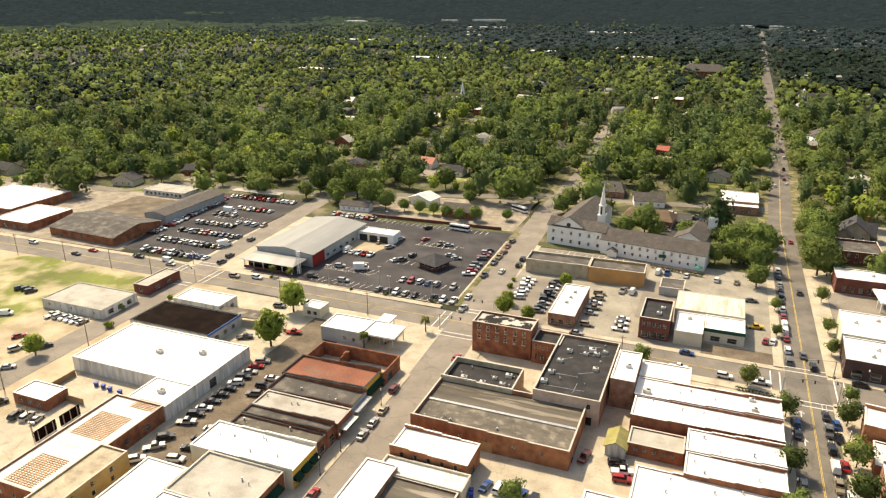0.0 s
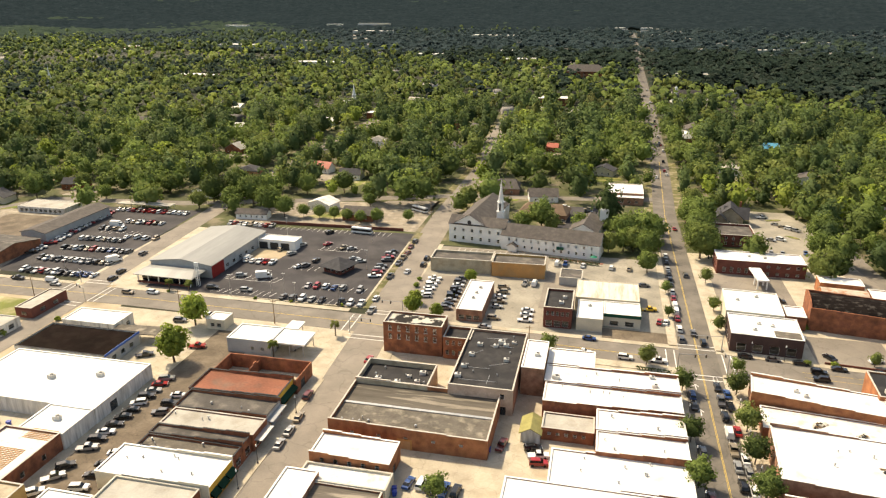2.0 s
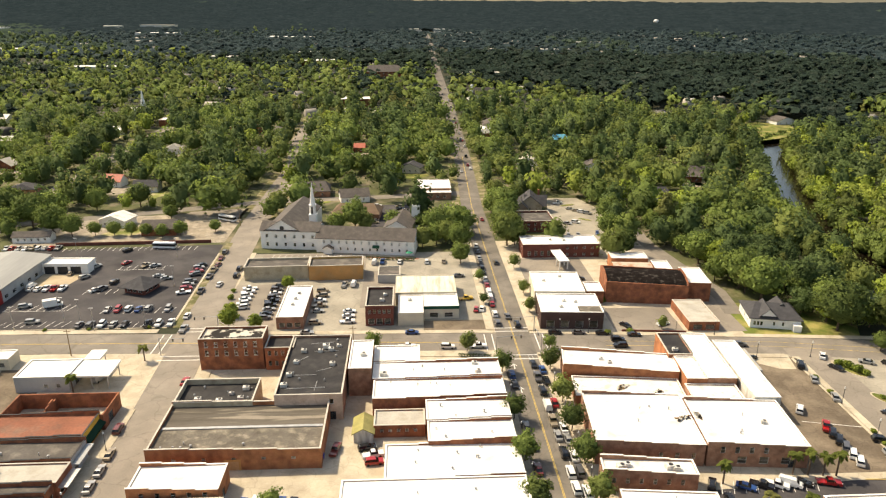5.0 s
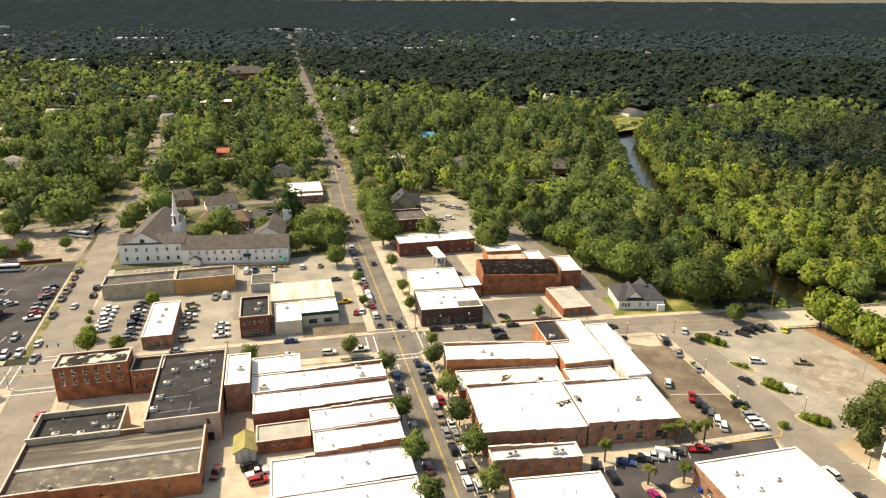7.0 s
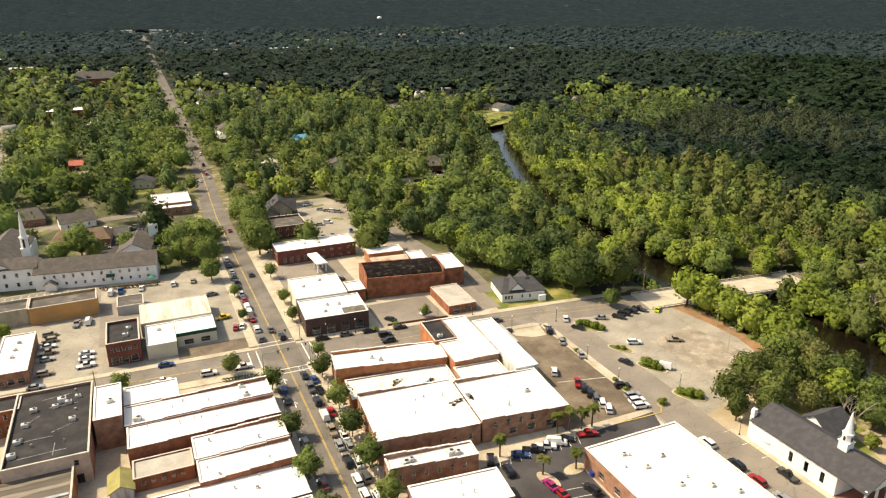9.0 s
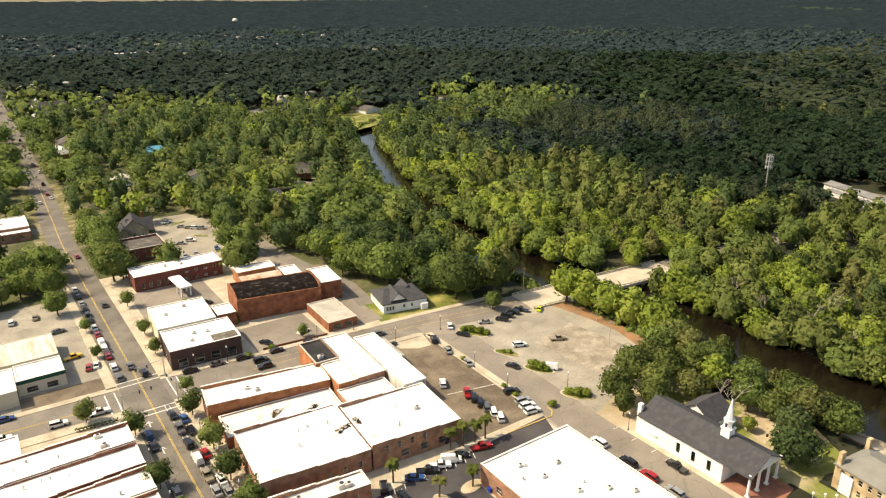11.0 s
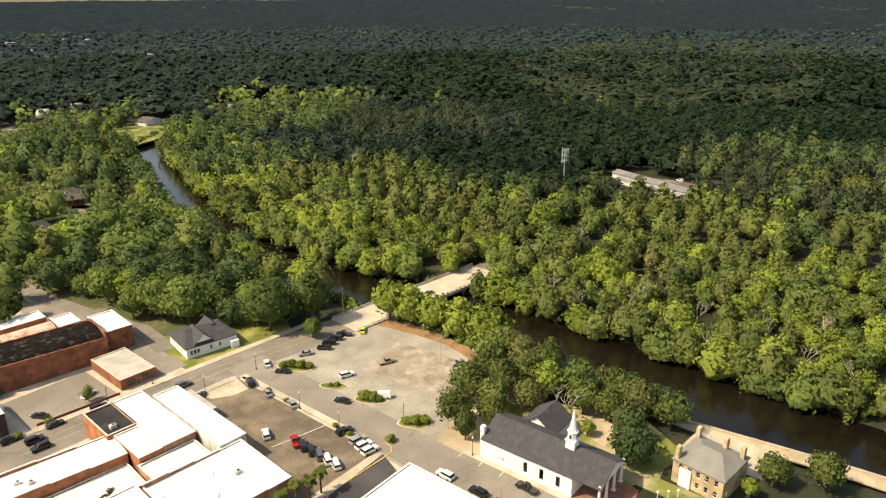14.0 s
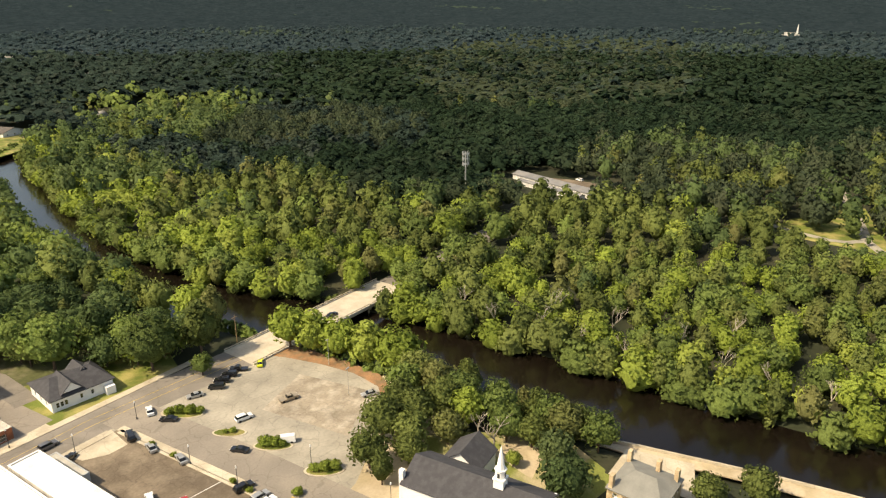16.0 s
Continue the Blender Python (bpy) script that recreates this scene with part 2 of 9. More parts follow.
GREY_W = mat("grey_metal_wall", (0.36, 0.37, 0.37), 0.7, 0.3, 3, 0.12)
CREAM = mat("cream_stucco", (0.60, 0.54, 0.42), 0.85, 0.2, 3, 0.12)
COPING = mat("pale_stone_coping", (0.52, 0.48, 0.41), 0.85, 0.5, 3, 0.15)
STEEL = mat("galvanised_steel", (0.45, 0.45, 0.44), 0.45, 0.6, 4, 0.2, metal=0.6)
TAR_EDGE = mat("tarred_parapet_flashing", (0.045, 0.043, 0.043), 0.85, 0.3, 3, 0.3)
DARK_M = plain("dark_painted_metal", (0.03, 0.03, 0.032), 0.5)
GREEN_C = mat("green_canvas", (0.012, 0.075, 0.045), 0.85, 0.6, 4, 0.15)
WOOD = mat("weathered_wood", (0.30, 0.20, 0.11), 0.9, 0.3, 4, 0.3)
RUST_W = mat("orange_wood_slats", (0.55, 0.33, 0.17), 0.9, 0.2, 3, 0.3)
BARK = mat("bark", (0.12, 0.085, 0.06), 0.95, 0.6, 5, 0.3, 0.03)
PALE_BARK = mat("bleached_bark", (0.38, 0.33, 0.27), 0.95, 0.6, 5, 0.25, 0.02)
GLASS = plain("window_glass", (0.75, 0.82, 0.85), 0.03, trans=1.0)
DARK_GLASS = plain("tinted_car_glass", (0.012, 0.014, 0.016), 0.05, spec=0.6)
RUBBER = plain("tyre_rubber", (0.018, 0.018, 0.018), 0.8)
LEAF = leaf_mat("leaves", (0.0732, 0.1019, 0.0330), (0.2563, 0.3398, 0.0898), (0.2271, 0.2549, 0.0788), 0.45)
LEAF_Y = leaf_mat("fresh_yellow_green_leaves", (0.1538, 0.2030, 0.0385), (0.4028, 0.4956, 0.0963), (0.3616, 0.4153, 0.0963))
# Needle colour lowered to stand for woods under cloud shade.
SHADED_PINE = leaf_mat("dark_pine_needles", (0.0221, 0.0380, 0.0302), (0.0615, 0.0918, 0.0702), (0.0636, 0.0810, 0.0641), 0.45, gloss=0.02)
# Cloud shade and the blue haze of distance are in this colour.
FAR_SHADED_PINE = leaf_mat("blue_green_pine_canopy", (0.0190, 0.0320, 0.0370), (0.0430, 0.0630, 0.0710), (0.0450, 0.0610, 0.0670), 0.4, 0.05, 0.0)
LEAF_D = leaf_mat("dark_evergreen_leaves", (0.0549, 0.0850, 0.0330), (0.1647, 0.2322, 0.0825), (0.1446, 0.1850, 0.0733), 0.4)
# Leaf colour with distance haze mixed in as blue.
HAZED_FAR_LEAF = leaf_mat("distant_leafy_canopy", (0.040, 0.064, 0.048), (0.094, 0.132, 0.094), (0.086, 0.114, 0.084), 0.4, 0.05, 0.0)
# Darker copy for the stands in deeper cloud shade.
DEEP_SHADED_PINE = leaf_mat("deep_green_pine_needles", (0.0149, 0.0299, 0.0173), (0.0457, 0.0763, 0.0415), (0.0478, 0.0660, 0.0393), 0.45, gloss=0.02)
# Far trees: shaded pine tone with haze added to it.
HAZY_SHADED_PINE = leaf_mat("blue_green_pines", (0.0281, 0.0478, 0.0513), (0.0632, 0.0946, 0.0978), (0.0672, 0.0905, 0.0920), 0.45, gloss=0.02)
PALM_L = leaf_mat("palm_fronds", (0.0600, 0.0840, 0.0180), (0.1800, 0.2040, 0.0480), (0.1800, 0.1680, 0.0600))
NEEDLE = leaf_mat("olive_cypress_foliage", (0.0824, 0.1076, 0.0330), (0.2517, 0.2974, 0.0843), (0.2243, 0.2152, 0.0843), 0.32)
# Olive leaves, darkened halfway to the cloud-shaded tone.
HALF_SHADED_OLIVE = leaf_mat("olive_swamp_leaves", (0.0345, 0.0494, 0.0282), (0.0892, 0.1155, 0.0588), (0.0912, 0.1050, 0.0588), 0.4)
PAINTS = {
    "white": plain("white_car_paint", (0.72, 0.72, 0.70), 0.3, coat=0.6), "silver": plain("silver_car_paint", (0.38, 0.38, 0.37), 0.3, 0.4, coat=0.6),
    "grey": plain("grey_car_paint", (0.12, 0.12, 0.125), 0.3, 0.3, coat=0.6), "black": plain("black_car_paint", (0.012, 0.012, 0.014), 0.25, coat=0.6),
    "red": plain("red_car_paint", (0.32, 0.012, 0.014), 0.3, coat=0.6), "blue": plain("blue_car_paint", (0.015, 0.06, 0.20), 0.3, coat=0.6),
    "tan": plain("champagne_car_paint", (0.33, 0.27, 0.19), 0.3, 0.3, coat=0.6), "maroon": plain("maroon_car_paint", (0.13, 0.018, 0.016), 0.3, coat=0.6),
    "yellow": plain("yellow_car_paint", (0.65, 0.40, 0.02), 0.35, coat=0.5), "lime": plain("lime_car_paint", (0.55, 0.60, 0.03), 0.35, coat=0.5), "magenta": plain("magenta_car_paint", (0.33, 0.012, 0.13), 0.3, coat=0.6)}

# ---- tools ----
def link(name, me, material, parent=None, label=""):
    ob = new(name, me)
    if material and not me.materials:
        me.materials.append(material)
    if parent:
        ob.parent = parent
    return tagged(ob, label)


def part(name, bm, material, parent=None, label=""):
    me = bpy.data.meshes.new(name)
    bm.normal_update()
    bm.to_mesh(me)
    bm.free()
    return link(name, me, material, parent, label)


def thing(name, label, category, x=0.0, y=0.0, z=0.0, turn=0.0, group="", kind=""):
    ob = new(name)
    ob.empty_display_size = 0.5
    ob.matrix_basis = pose(x, y, z, 0, 0, turn)
    return tagged(ob, label, category, group, kind)


def box(bm, x0, y0, z0, x1, y1, z1, m=None):
    vs = [bm.verts.new(Vector(p) if m is None else m @ Vector(p)) for p in
          ((x0, y0, z0), (x1, y0, z0), (x1, y1, z0), (x0, y1, z0), (x0, y0, z1), (x1, y0, z1), (x1, y1, z1), (x0, y1, z1))]
    for f in ((0, 3, 2, 1), (4, 5, 6, 7), (0, 1, 5, 4), (1, 2, 6, 5), (2, 3, 7, 6), (3, 0, 4, 7)):
        bm.faces.new([vs[i] for i in f])
    return vs


def slab(name, pts, z0, z1, material, parent=None, label=""):
    """A flat polygon with thickness."""
    bm = bmesh.new()
    lo, hi = [bm.verts.new((x, y, z0)) for x, y in pts], [bm.verts.new((x, y, z1)) for x, y in pts]
    bm.faces.new(hi), bm.faces.new(lo[::-1])
    for i in range(len(pts)):
        j = (i + 1) % len(pts)
        bm.faces.new((lo[i], lo[j], hi[j], hi[i]))
    bmesh.ops.recalc_face_normals(bm, faces=bm.faces)
    return part(name, bm, material, parent, label)


def offset(line, d):
    """A polyline moved sideways by d to its left."""
    out = []
    for i, p in enumerate(line):
        a, b = line[max(i - 1, 0)], line[min(i + 1, len(line) - 1)]
        t = Vector((b[0] - a[0], b[1] - a[1])).normalized()
        out.append((p[0] - t.y * d, p[1] + t.x * d))
    return out


def strip(name, line, left, right, z0, z1, material, parent=None, label=""):
    """A band along a polyline from left to right of it, with thickness."""
    bm = bmesh.new()
    a, b = offset(line, left), offset(line, -right)
    rows = [[bm.verts.new((*p, z)) for p, z in ((q, z0), (q, z1), (r, z1), (r, z0))] for q, r in zip(a, b)]
    for u, v in zip(rows, rows[1:]):
        for k in range(4):
            bm.faces.new((u[k], u[(k + 1) % 4], v[(k + 1) % 4], v[k]))
    bm.faces.new(rows[0]), bm.faces.new(rows[-1][::-1])
    bmesh.ops.recalc_face_normals(bm, faces=bm.faces)
    return part(name, bm, material, parent, label)


def panel(length, z0, z1, thick, holes):
    """A wall along +x from 0 to length with its outer face at y=0 and holes (u0, u1, v0, v1) that go through."""
    bm = bmesh.new()
    xs = sorted({0.0, length, *[h[0] for h in holes], *[h[1] for h in holes]})
    zs = sorted({z0, z1, *[h[2] for h in holes], *[h[3] for h in holes]})
    nx, nz = len(xs) - 1, len(zs) - 1

    def solid(i, j):
        if not (0 <= i < nx and 0 <= j < nz):
            return False
        u, v = (xs[i] + xs[i + 1]) / 2, (zs[j] + zs[j + 1]) / 2
        return not any(h[0] < u < h[1] and h[2] < v < h[3] for h in holes)

    cache = {}

    def vert(i, j, k):
        if (i, j, k) not in cache:
            cache[i, j, k] = bm.verts.new((xs[i], thick * k, zs[j]))
        return cache[i, j, k]

    for i in range(nx):
        for j in range(nz):
            if solid(i, j):
                bm.faces.new((vert(i, j, 0), vert(i + 1, j, 0), vert(i + 1, j + 1, 0), vert(i, j + 1, 0)))
                bm.faces.new((vert(i, j, 1), vert(i, j + 1, 1), vert(i + 1, j + 1, 1), vert(i + 1, j, 1)))
                for di, dj, e in ((-1, 0, ((i, j), (i, j + 1))), (1, 0, ((i + 1, j + 1), (i + 1, j))), (0, -1, ((i + 1, j), (i, j))), (0, 1, ((i, j + 1), (i + 1, j + 1)))):
                    if not solid(i + di, j + dj):
                        (a, b), (c, d) = e
                        bm.faces.new((vert(a, b, 0), vert(c, d, 0), vert(c, d, 1), vert(a, b, 1)))
    return bm


def win(n, w, h, sills, u0, u1):
    """n windows a storey, spread between u0 and u1."""
    step = (u1 - u0) / n
    return [(u0 + (i + 0.5) * step - w / 2, u0 + (i + 0.5) * step + w / 2, s, s + h) for s in sills for i in range(n)]


def side_frame(side, w, d):
    """Length of a side of a w x d box about its centre and the matrix of its outer face."""
    if side == "S":
        return w, Matrix.Translation((-w / 2, -d / 2, 0))
    if side == "N":
        return w, Matrix.Translation((w / 2, d / 2, 0)) @ Matrix.Rotation(math.pi, 4, "Z")
    if side == "E":
        return d, Matrix.Translation((w / 2, -d / 2, 0)) @ Matrix.Rotation(math.pi / 2, 4, "Z")
    return d, Matrix.Translation((-w / 2, d / 2, 0)) @ Matrix.Rotation(-math.pi / 2, 4, "Z")


def window_part(parent, m, u0, u1, v0, v1, frame_mat, inset=0.12, sill=True, cross=True, name="window"):
    """Frame with bars, set back in its hole, with a pane and a sill under it."""
    bm = bmesh.new()
    t = 0.07
    for a in ((u0, v0, u1, v0 + t), (u0, v1 - t, u1, v1), (u0, v0 + t, u0 + t, v1 - t), (u1 - t, v0 + t, u1, v1 - t)):
        box(bm, a[0], inset, a[1], a[2], inset + 0.06, a[3], m)
    if cross:
        c = (v0 + v1) / 2
        box(bm, u0 + t, inset + 0.005, c - 0.03, u1 - t, inset + 0.055, c + 0.03, m)
    w = part(name, bm, frame_mat, parent)
    bm = bmesh.new()
    box(bm, u0 + t, inset + 0.02, v0 + t, u1 - t, inset + 0.035, v1 - t, m)
    part("pane", bm, GLASS, w).visible_shadow = False
    if sill:
        bm = bmesh.new()
        box(bm, u0 - 0.1, -0.07, v0 - 0.14, u1 + 0.1, inset, v0 - 0.003, m)
        part("sill", bm, COPING, w)
    return w


FOOT = []                              # footprints, kept free of trees
DECKS = []                             # flat roofs and their heights


def roof_z(x, y):
    return next((z for x0, y0, x1, y1, z in DECKS if x0 < x < x1 and y0 < y < y1), 0.0)


def prism(bm, pts, ya, yb):
    """A standing profile of (x, z) points, thickened from ya to yb."""
    a, b = [bm.verts.new((x, ya, z)) for x, z in pts], [bm.verts.new((x, yb, z)) for x, z in pts]
    bm.faces.new(a), bm.faces.new(b[::-1])
    for k in range(len(pts)):
        bm.faces.new((a[k - 1], b[k - 1], b[k], a[k]))
    bmesh.ops.recalc_face_normals(bm, faces=bm.faces)


def flat_building(name, label, x0, y0, x1, y1, h, wall, roof, parapet=0.7, turn=0.0, wins=None, doors=None, coping=COPING, fall=0.0,
                  frame_mat=None, walls=None, group="", category="building", thick=0.35, steps=""):
    """A flat-roofed block: four walls with openings, a roof slab behind the parapet, coping, windows and doors."""
    w, d = x1 - x0, y1 - y0
    if roof is W_ROOF:                   # membrane runs up over the parapet
        parapet, coping = min(parapet, 0.22), W_ROOF
    ob = thing(name, label, category, (x0 + x1) / 2, (y0 + y1) / 2, 0, turn, group)
    if abs(turn) < 20:
        FOOT.append((x0, y0, x1, y1))
    wins, doors, walls = wins or {}, doors or {}, walls or {}
    for side in "SNEW":
        length, m = side_frame(side, w, d)
        inner = side in "EW"
        a = thick + 0.002 if inner else 0.0
        holes = [*wins.get(side, ()), *doors.get(side, ())]
        bm = panel(length - 2 * a, -0.3, h, thick, [(u0 - a, u1 - a, v0, v1) for u0, u1, v0, v1 in holes])
        bmesh.ops.transform(bm, matrix=m @ Matrix.Translation((a, 0, 0)), verts=bm.verts)
        part("wall", bm, walls.get(side, wall), ob)
        for u0, u1, v0, v1 in wins.get(side, ()):
            window_part(ob, m, u0, u1, v0, v1, frame_mat or WHITE_P, sill=h > 9)
        for u0, u1, v0, v1 in doors.get(side, ()):
            bm = bmesh.new()
            box(bm, u0, 0.15, v0, u1, 0.21, v1, m)
            dr = part("door", bm, DARK_M, ob)
            bm = bmesh.new()
            box(bm, u0 + 0.12, 0.12, v0 + (v1 - v0) * 0.3, u1 - 0.12, 0.149, v1 - 0.12, m)
            part("pane", bm, GLASS, dr).visible_shadow = False
    bm = bmesh.new()
    t = thick + 0.003
    zr = h - parapet
    DECKS.append((x0, y0, x1, y1, zr))
    vs = box(bm, -w / 2 + t, -d / 2 + t, zr - 0.35, w / 2 - t, d / 2 - t, zr)
    if fall:
        for v in vs:
            v.co.z += fall * v.co.x / w
    part("roof", bm, roof, ob)
    if coping:
        bm = bmesh.new()
        o, i, zc = 0.05, thick + 0.05, h + 0.003
        for q in ((-w / 2 - o, -d / 2 - o, w / 2 + o, -d / 2 + i), (-w / 2 - o, d / 2 - i, w / 2 + o, d / 2 + o),
                  (-w / 2 - o, -d / 2 + i, -w / 2 + i, d / 2 - i), (w / 2 - i, -d / 2 + i, w / 2 + o, d / 2 - i)):
            if not (steps and q[2] - q[0] > w):
                box(bm, q[0], q[1], zc, q[2], q[3], zc + 0.1)
        if steps:                        # side parapets step up towards the street
            zs = [0.26 * (k if steps == "E" else 3 - k) for k in range(4)]
            us = [-w / 2 + w * k / 4 for k in range(5)]
            top = [p for k in range(4) for p in ((us[k], zs[k]), (us[k + 1], zs[k]))]
            up = [(u + (-o if n == 0 else o if n == 7 else 0), z + 0.1) for n, (u, z) in enumerate(top)]
            for ya, yb in ((-d / 2, -d / 2 + thick), (d / 2 - thick, d / 2)):
                pm = bmesh.new()
                prism(pm, [(u, h + z) for u, z in top] + [(w / 2, h - 0.02), (-w / 2, h - 0.02)], ya, yb)
                part("parapet", pm, walls.get("S", wall), ob)
                prism(bm, [(u, zc + z) for u, z in up] + [(u + (-o if n == 0 else o if n == 7 else 0), zc + z) for n, (u, z) in list(enumerate(top))[::-1]], ya - o, yb + o)
        part("coping", bm, coping, ob)
    return ob


def gable(name, label, x0, y0, x1, y1, eave, ridge, wall, roof, axis="x", turn=0.0, over=0.5, wins=None, category="house", hip=0.0, group="", frame_mat=None):
    """A block with a pitched roof whose ridge runs along axis; hip: how far the ridge ends stand back."""
    w, d = x1 - x0, y1 - y0
    ob = thing(name, label, category, (x0 + x1) / 2, (y0 + y1) / 2, 0, turn, group)
    if abs(turn) < 20:
        FOOT.append((x0, y0, x1, y1))
    wins = wins or {}
    for side in "SNEW":
        length, m = side_frame(side, w, d)
        a = 0.302 if side in "EW" else 0.0
        bm = panel(length - 2 * a, -0.3, eave, 0.3, [(u0 - a, u1 - a, v0, v1) for u0, u1, v0, v1 in wins.get(side, ())])
        bmesh.ops.transform(bm, matrix=m @ Matrix.Translation((a, 0, 0)), verts=bm.verts)
        part("wall", bm, wall, ob)
        for q in wins.get(side, ()):
            window_part(ob, m, *q, frame_mat or WHITE_P, sill=False)
    roof_part(ob, w, d, eave, ridge, roof, axis, over, hip, wall)
    return ob


def roof_part(ob, w, d, eave, ridge, roof, axis="x", over=0.5, hip=0.0, gable_mat=None, cx=0.0, cy=0.0, name="roof"):
    """A pitched roof shell with thickness; gable ends are filled where there is no hip."""
    L, H = (w, d) if axis == "x" else (d, w)
    m = Matrix.Translation((cx, cy, 0)) @ (Matrix.Identity(4) if axis == "x" else Matrix.Rotation(math.pi / 2, 4, "Z"))
    slope = (ridge - eave) / (H / 2)
    zo = eave - over * slope
    bm = bmesh.new()
    th = 0.22
    e = over if not hip else over
    out = []
    for dz in (th, 0.0):
        out.append([bm.verts.new(m @ Vector(p)) for p in ((-L / 2 - e, -H / 2 - over, zo + dz), (L / 2 + e, -H / 2 - over, zo + dz), (L / 2 + e - hip, 0, ridge + dz),
                                                           (-L / 2 - e + hip, 0, ridge + dz), (L / 2 + e, H / 2 + over, zo + dz), (-L / 2 - e, H / 2 + over, zo + dz))])
    t, b = out
    bm.faces.new((t[0], t[1], t[2], t[3])), bm.faces.new((t[3], t[2], t[4], t[5]))
    bm.faces.new((b[3], b[2], b[1], b[0])), bm.faces.new((b[5], b[4], b[2], b[3]))
    bm.faces.new((b[0], b[1], t[1], t[0])), bm.faces.new((b[4], b[5], t[5], t[4]))
    if hip:
        bm.faces.new((t[1], t[4], t[2])), bm.faces.new((t[5], t[0], t[3]))
        bm.faces.new((b[1], b[2], b[4])), bm.faces.new((b[5], b[3], b[0]))
        bm.faces.new((b[1], b[4], t[4], t[1])), bm.faces.new((b[5], b[0], t[0], t[5]))
    else:
        bm.faces.new((b[1], b[2], t[2], t[1])), bm.faces.new((b[2], b[4], t[4], t[2]))
        bm.faces.new((b[3], b[0], t[0], t[3])), bm.faces.new((b[5], b[3], t[3], t[5]))
    bmesh.ops.recalc_face_normals(bm, faces=bm.faces)
    part(name, bm, roof, ob)
    if not hip and gable_mat:
        for s in (-1, 1):
            bm = bmesh.new()
            x0, x1 = s * L / 2, s * (L / 2 - 0.3)
            tri = [[bm.verts.new(m @ Vector(p)) for p in ((x, -H / 2, eave), (x, H / 2, eave), (x, 0, ridge - 0.01))] for x in (x0, x1)]
            bm.faces.new(tri[0]), bm.faces.new(tri[1])
            for k in range(3):
                bm.faces.new((tri[0][k], tri[0][(k + 1) % 3], tri[1][(k + 1) % 3], tri[1][k]))
            bmesh.ops.recalc_face_normals(bm, faces=bm.faces)
            part("gable", bm, gable_mat, ob)


def mesh_np(name, V, F, material, N=None, tone=None):
    """A mesh from arrays; N: soft normals for each corner point, tone: one number for each tree it holds."""
    me = bpy.data.meshes.new(name)
    V, F = np.asarray(V, np.float32), np.asarray(F, np.int32)
    me.vertices.add(len(V)), me.vertices.foreach_set("co", V.ravel())
    me.loops.add(F.size), me.loops.foreach_set("vertex_index", F.ravel())
    me.polygons.add(len(F)), me.polygons.foreach_set("loop_start", np.arange(0, F.size, F.shape[1], dtype=np.int32))
    me.update(calc_edges=True)
    if N is not None:
        me.polygons.foreach_set("use_smooth", np.ones(len(F), bool))
        me.normals_split_custom_set_from_vertices(np.asarray(N, np.float32))
    if tone is not None:
        me.attributes.new("tone", "FLOAT", "POINT").data.foreach_set("value", np.asarray(tone, np.float32))
    me.materials.append(material)
    return me

# ---- ground, river, roads ----
RIVER = [(180, -300, 22), (190, -100, 21), (201.3, 0, 14.8), (199.5, 40, 14.5), (198.8, 75, 18.2), (200, 110, 19), (202, 160, 19), (198, 210, 18), (192, 240, 16), (195, 282, 15),
         (205, 340, 15), (228, 400, 15), (248, 450, 14), (268, 500, 14), (290, 545, 13), (330, 580, 11), (420, 600, 10), (520, 640, 10)]
CROSS = [(-900, 205), (-400, 212), (-286, 213.5), (-175, 214.5), (-100, 212.5), (-16, 210), (32, 207.5), (118, 203), (164, 195), (236, 188), (330, 181), (460, 160), (700, 150)]
MAIN = [(32, 40), (32, 130), (32, 229), (31.5, 369), (36, 499), (39, 677), (46, 1290), (58, 1960), (60, 2440)]
SECOND = [(-73.5, 40), (-73.5, 150), (-76, 205), (-79.5, 270), (-82, 348), (-81, 390), (-80, 474), (-90, 560), (-92, 700)]
THIRD = [(-194, 60), (-195.5, 130), (-197, 205), (-201, 236), (-206, 320), (-212, 420), (-214, 640)]
REAR = [(-420, 300), (-330, 305), (-314, 330), (-230, 338), (-150, 362), (-82, 385), (-20, 392), (30, 400)]
BANK = [(126, 200), (126, 150), (125, 120), (126, 100), (127, 60), (127, 20)]


def river_at(x, y):
    """Distance from the river's edge: below 0 in the water."""
    best = 1e9
    for (ax, ay, aw), (bx, by, bw) in zip(RIVER, RIVER[1:]):
        t = min(max(((x - ax) * (bx - ax) + (y - ay) * (by - ay)) / ((bx - ax) ** 2 + (by - ay) ** 2), 0), 1)
        best = min(best, math.hypot(x - ax - t * (bx - ax), y - ay - t * (by - ay)) - aw - t * (bw - aw))
    return best


def line_dist(line, x, y):
    best = 1e9
    for (ax, ay), (bx, by) in zip(line, line[1:]):
        t = min(max(((x - ax) * (bx - ax) + (y - ay) * (by - ay)) / ((bx - ax) ** 2 + (by - ay) ** 2), 0), 1)
        best = min(best, math.hypot(x - ax - t * (bx - ax), y - ay - t * (by - ay)))
    return best


def ground_z(x, y):
    z = 0.0
    if 140 < x < 600 and -320 < y < 720:
        e = river_at(x, y)
        z = -5.5 + 5.5 * min(max((e + 3) / 8, 0), 1) ** 0.8 if e < 5 else 0.0
        if x > 205:
            z = min(z, -1.2) if e < 60 else z - 1.2 * min(max((120 - e) / 60, 0), 1)
    r = math.hypot(x, y)
    if r > 2600:                       # low wooded rise on the horizon
        z += 78 * min((r - 2600) / 2300, 1) ** 1.6
    return z


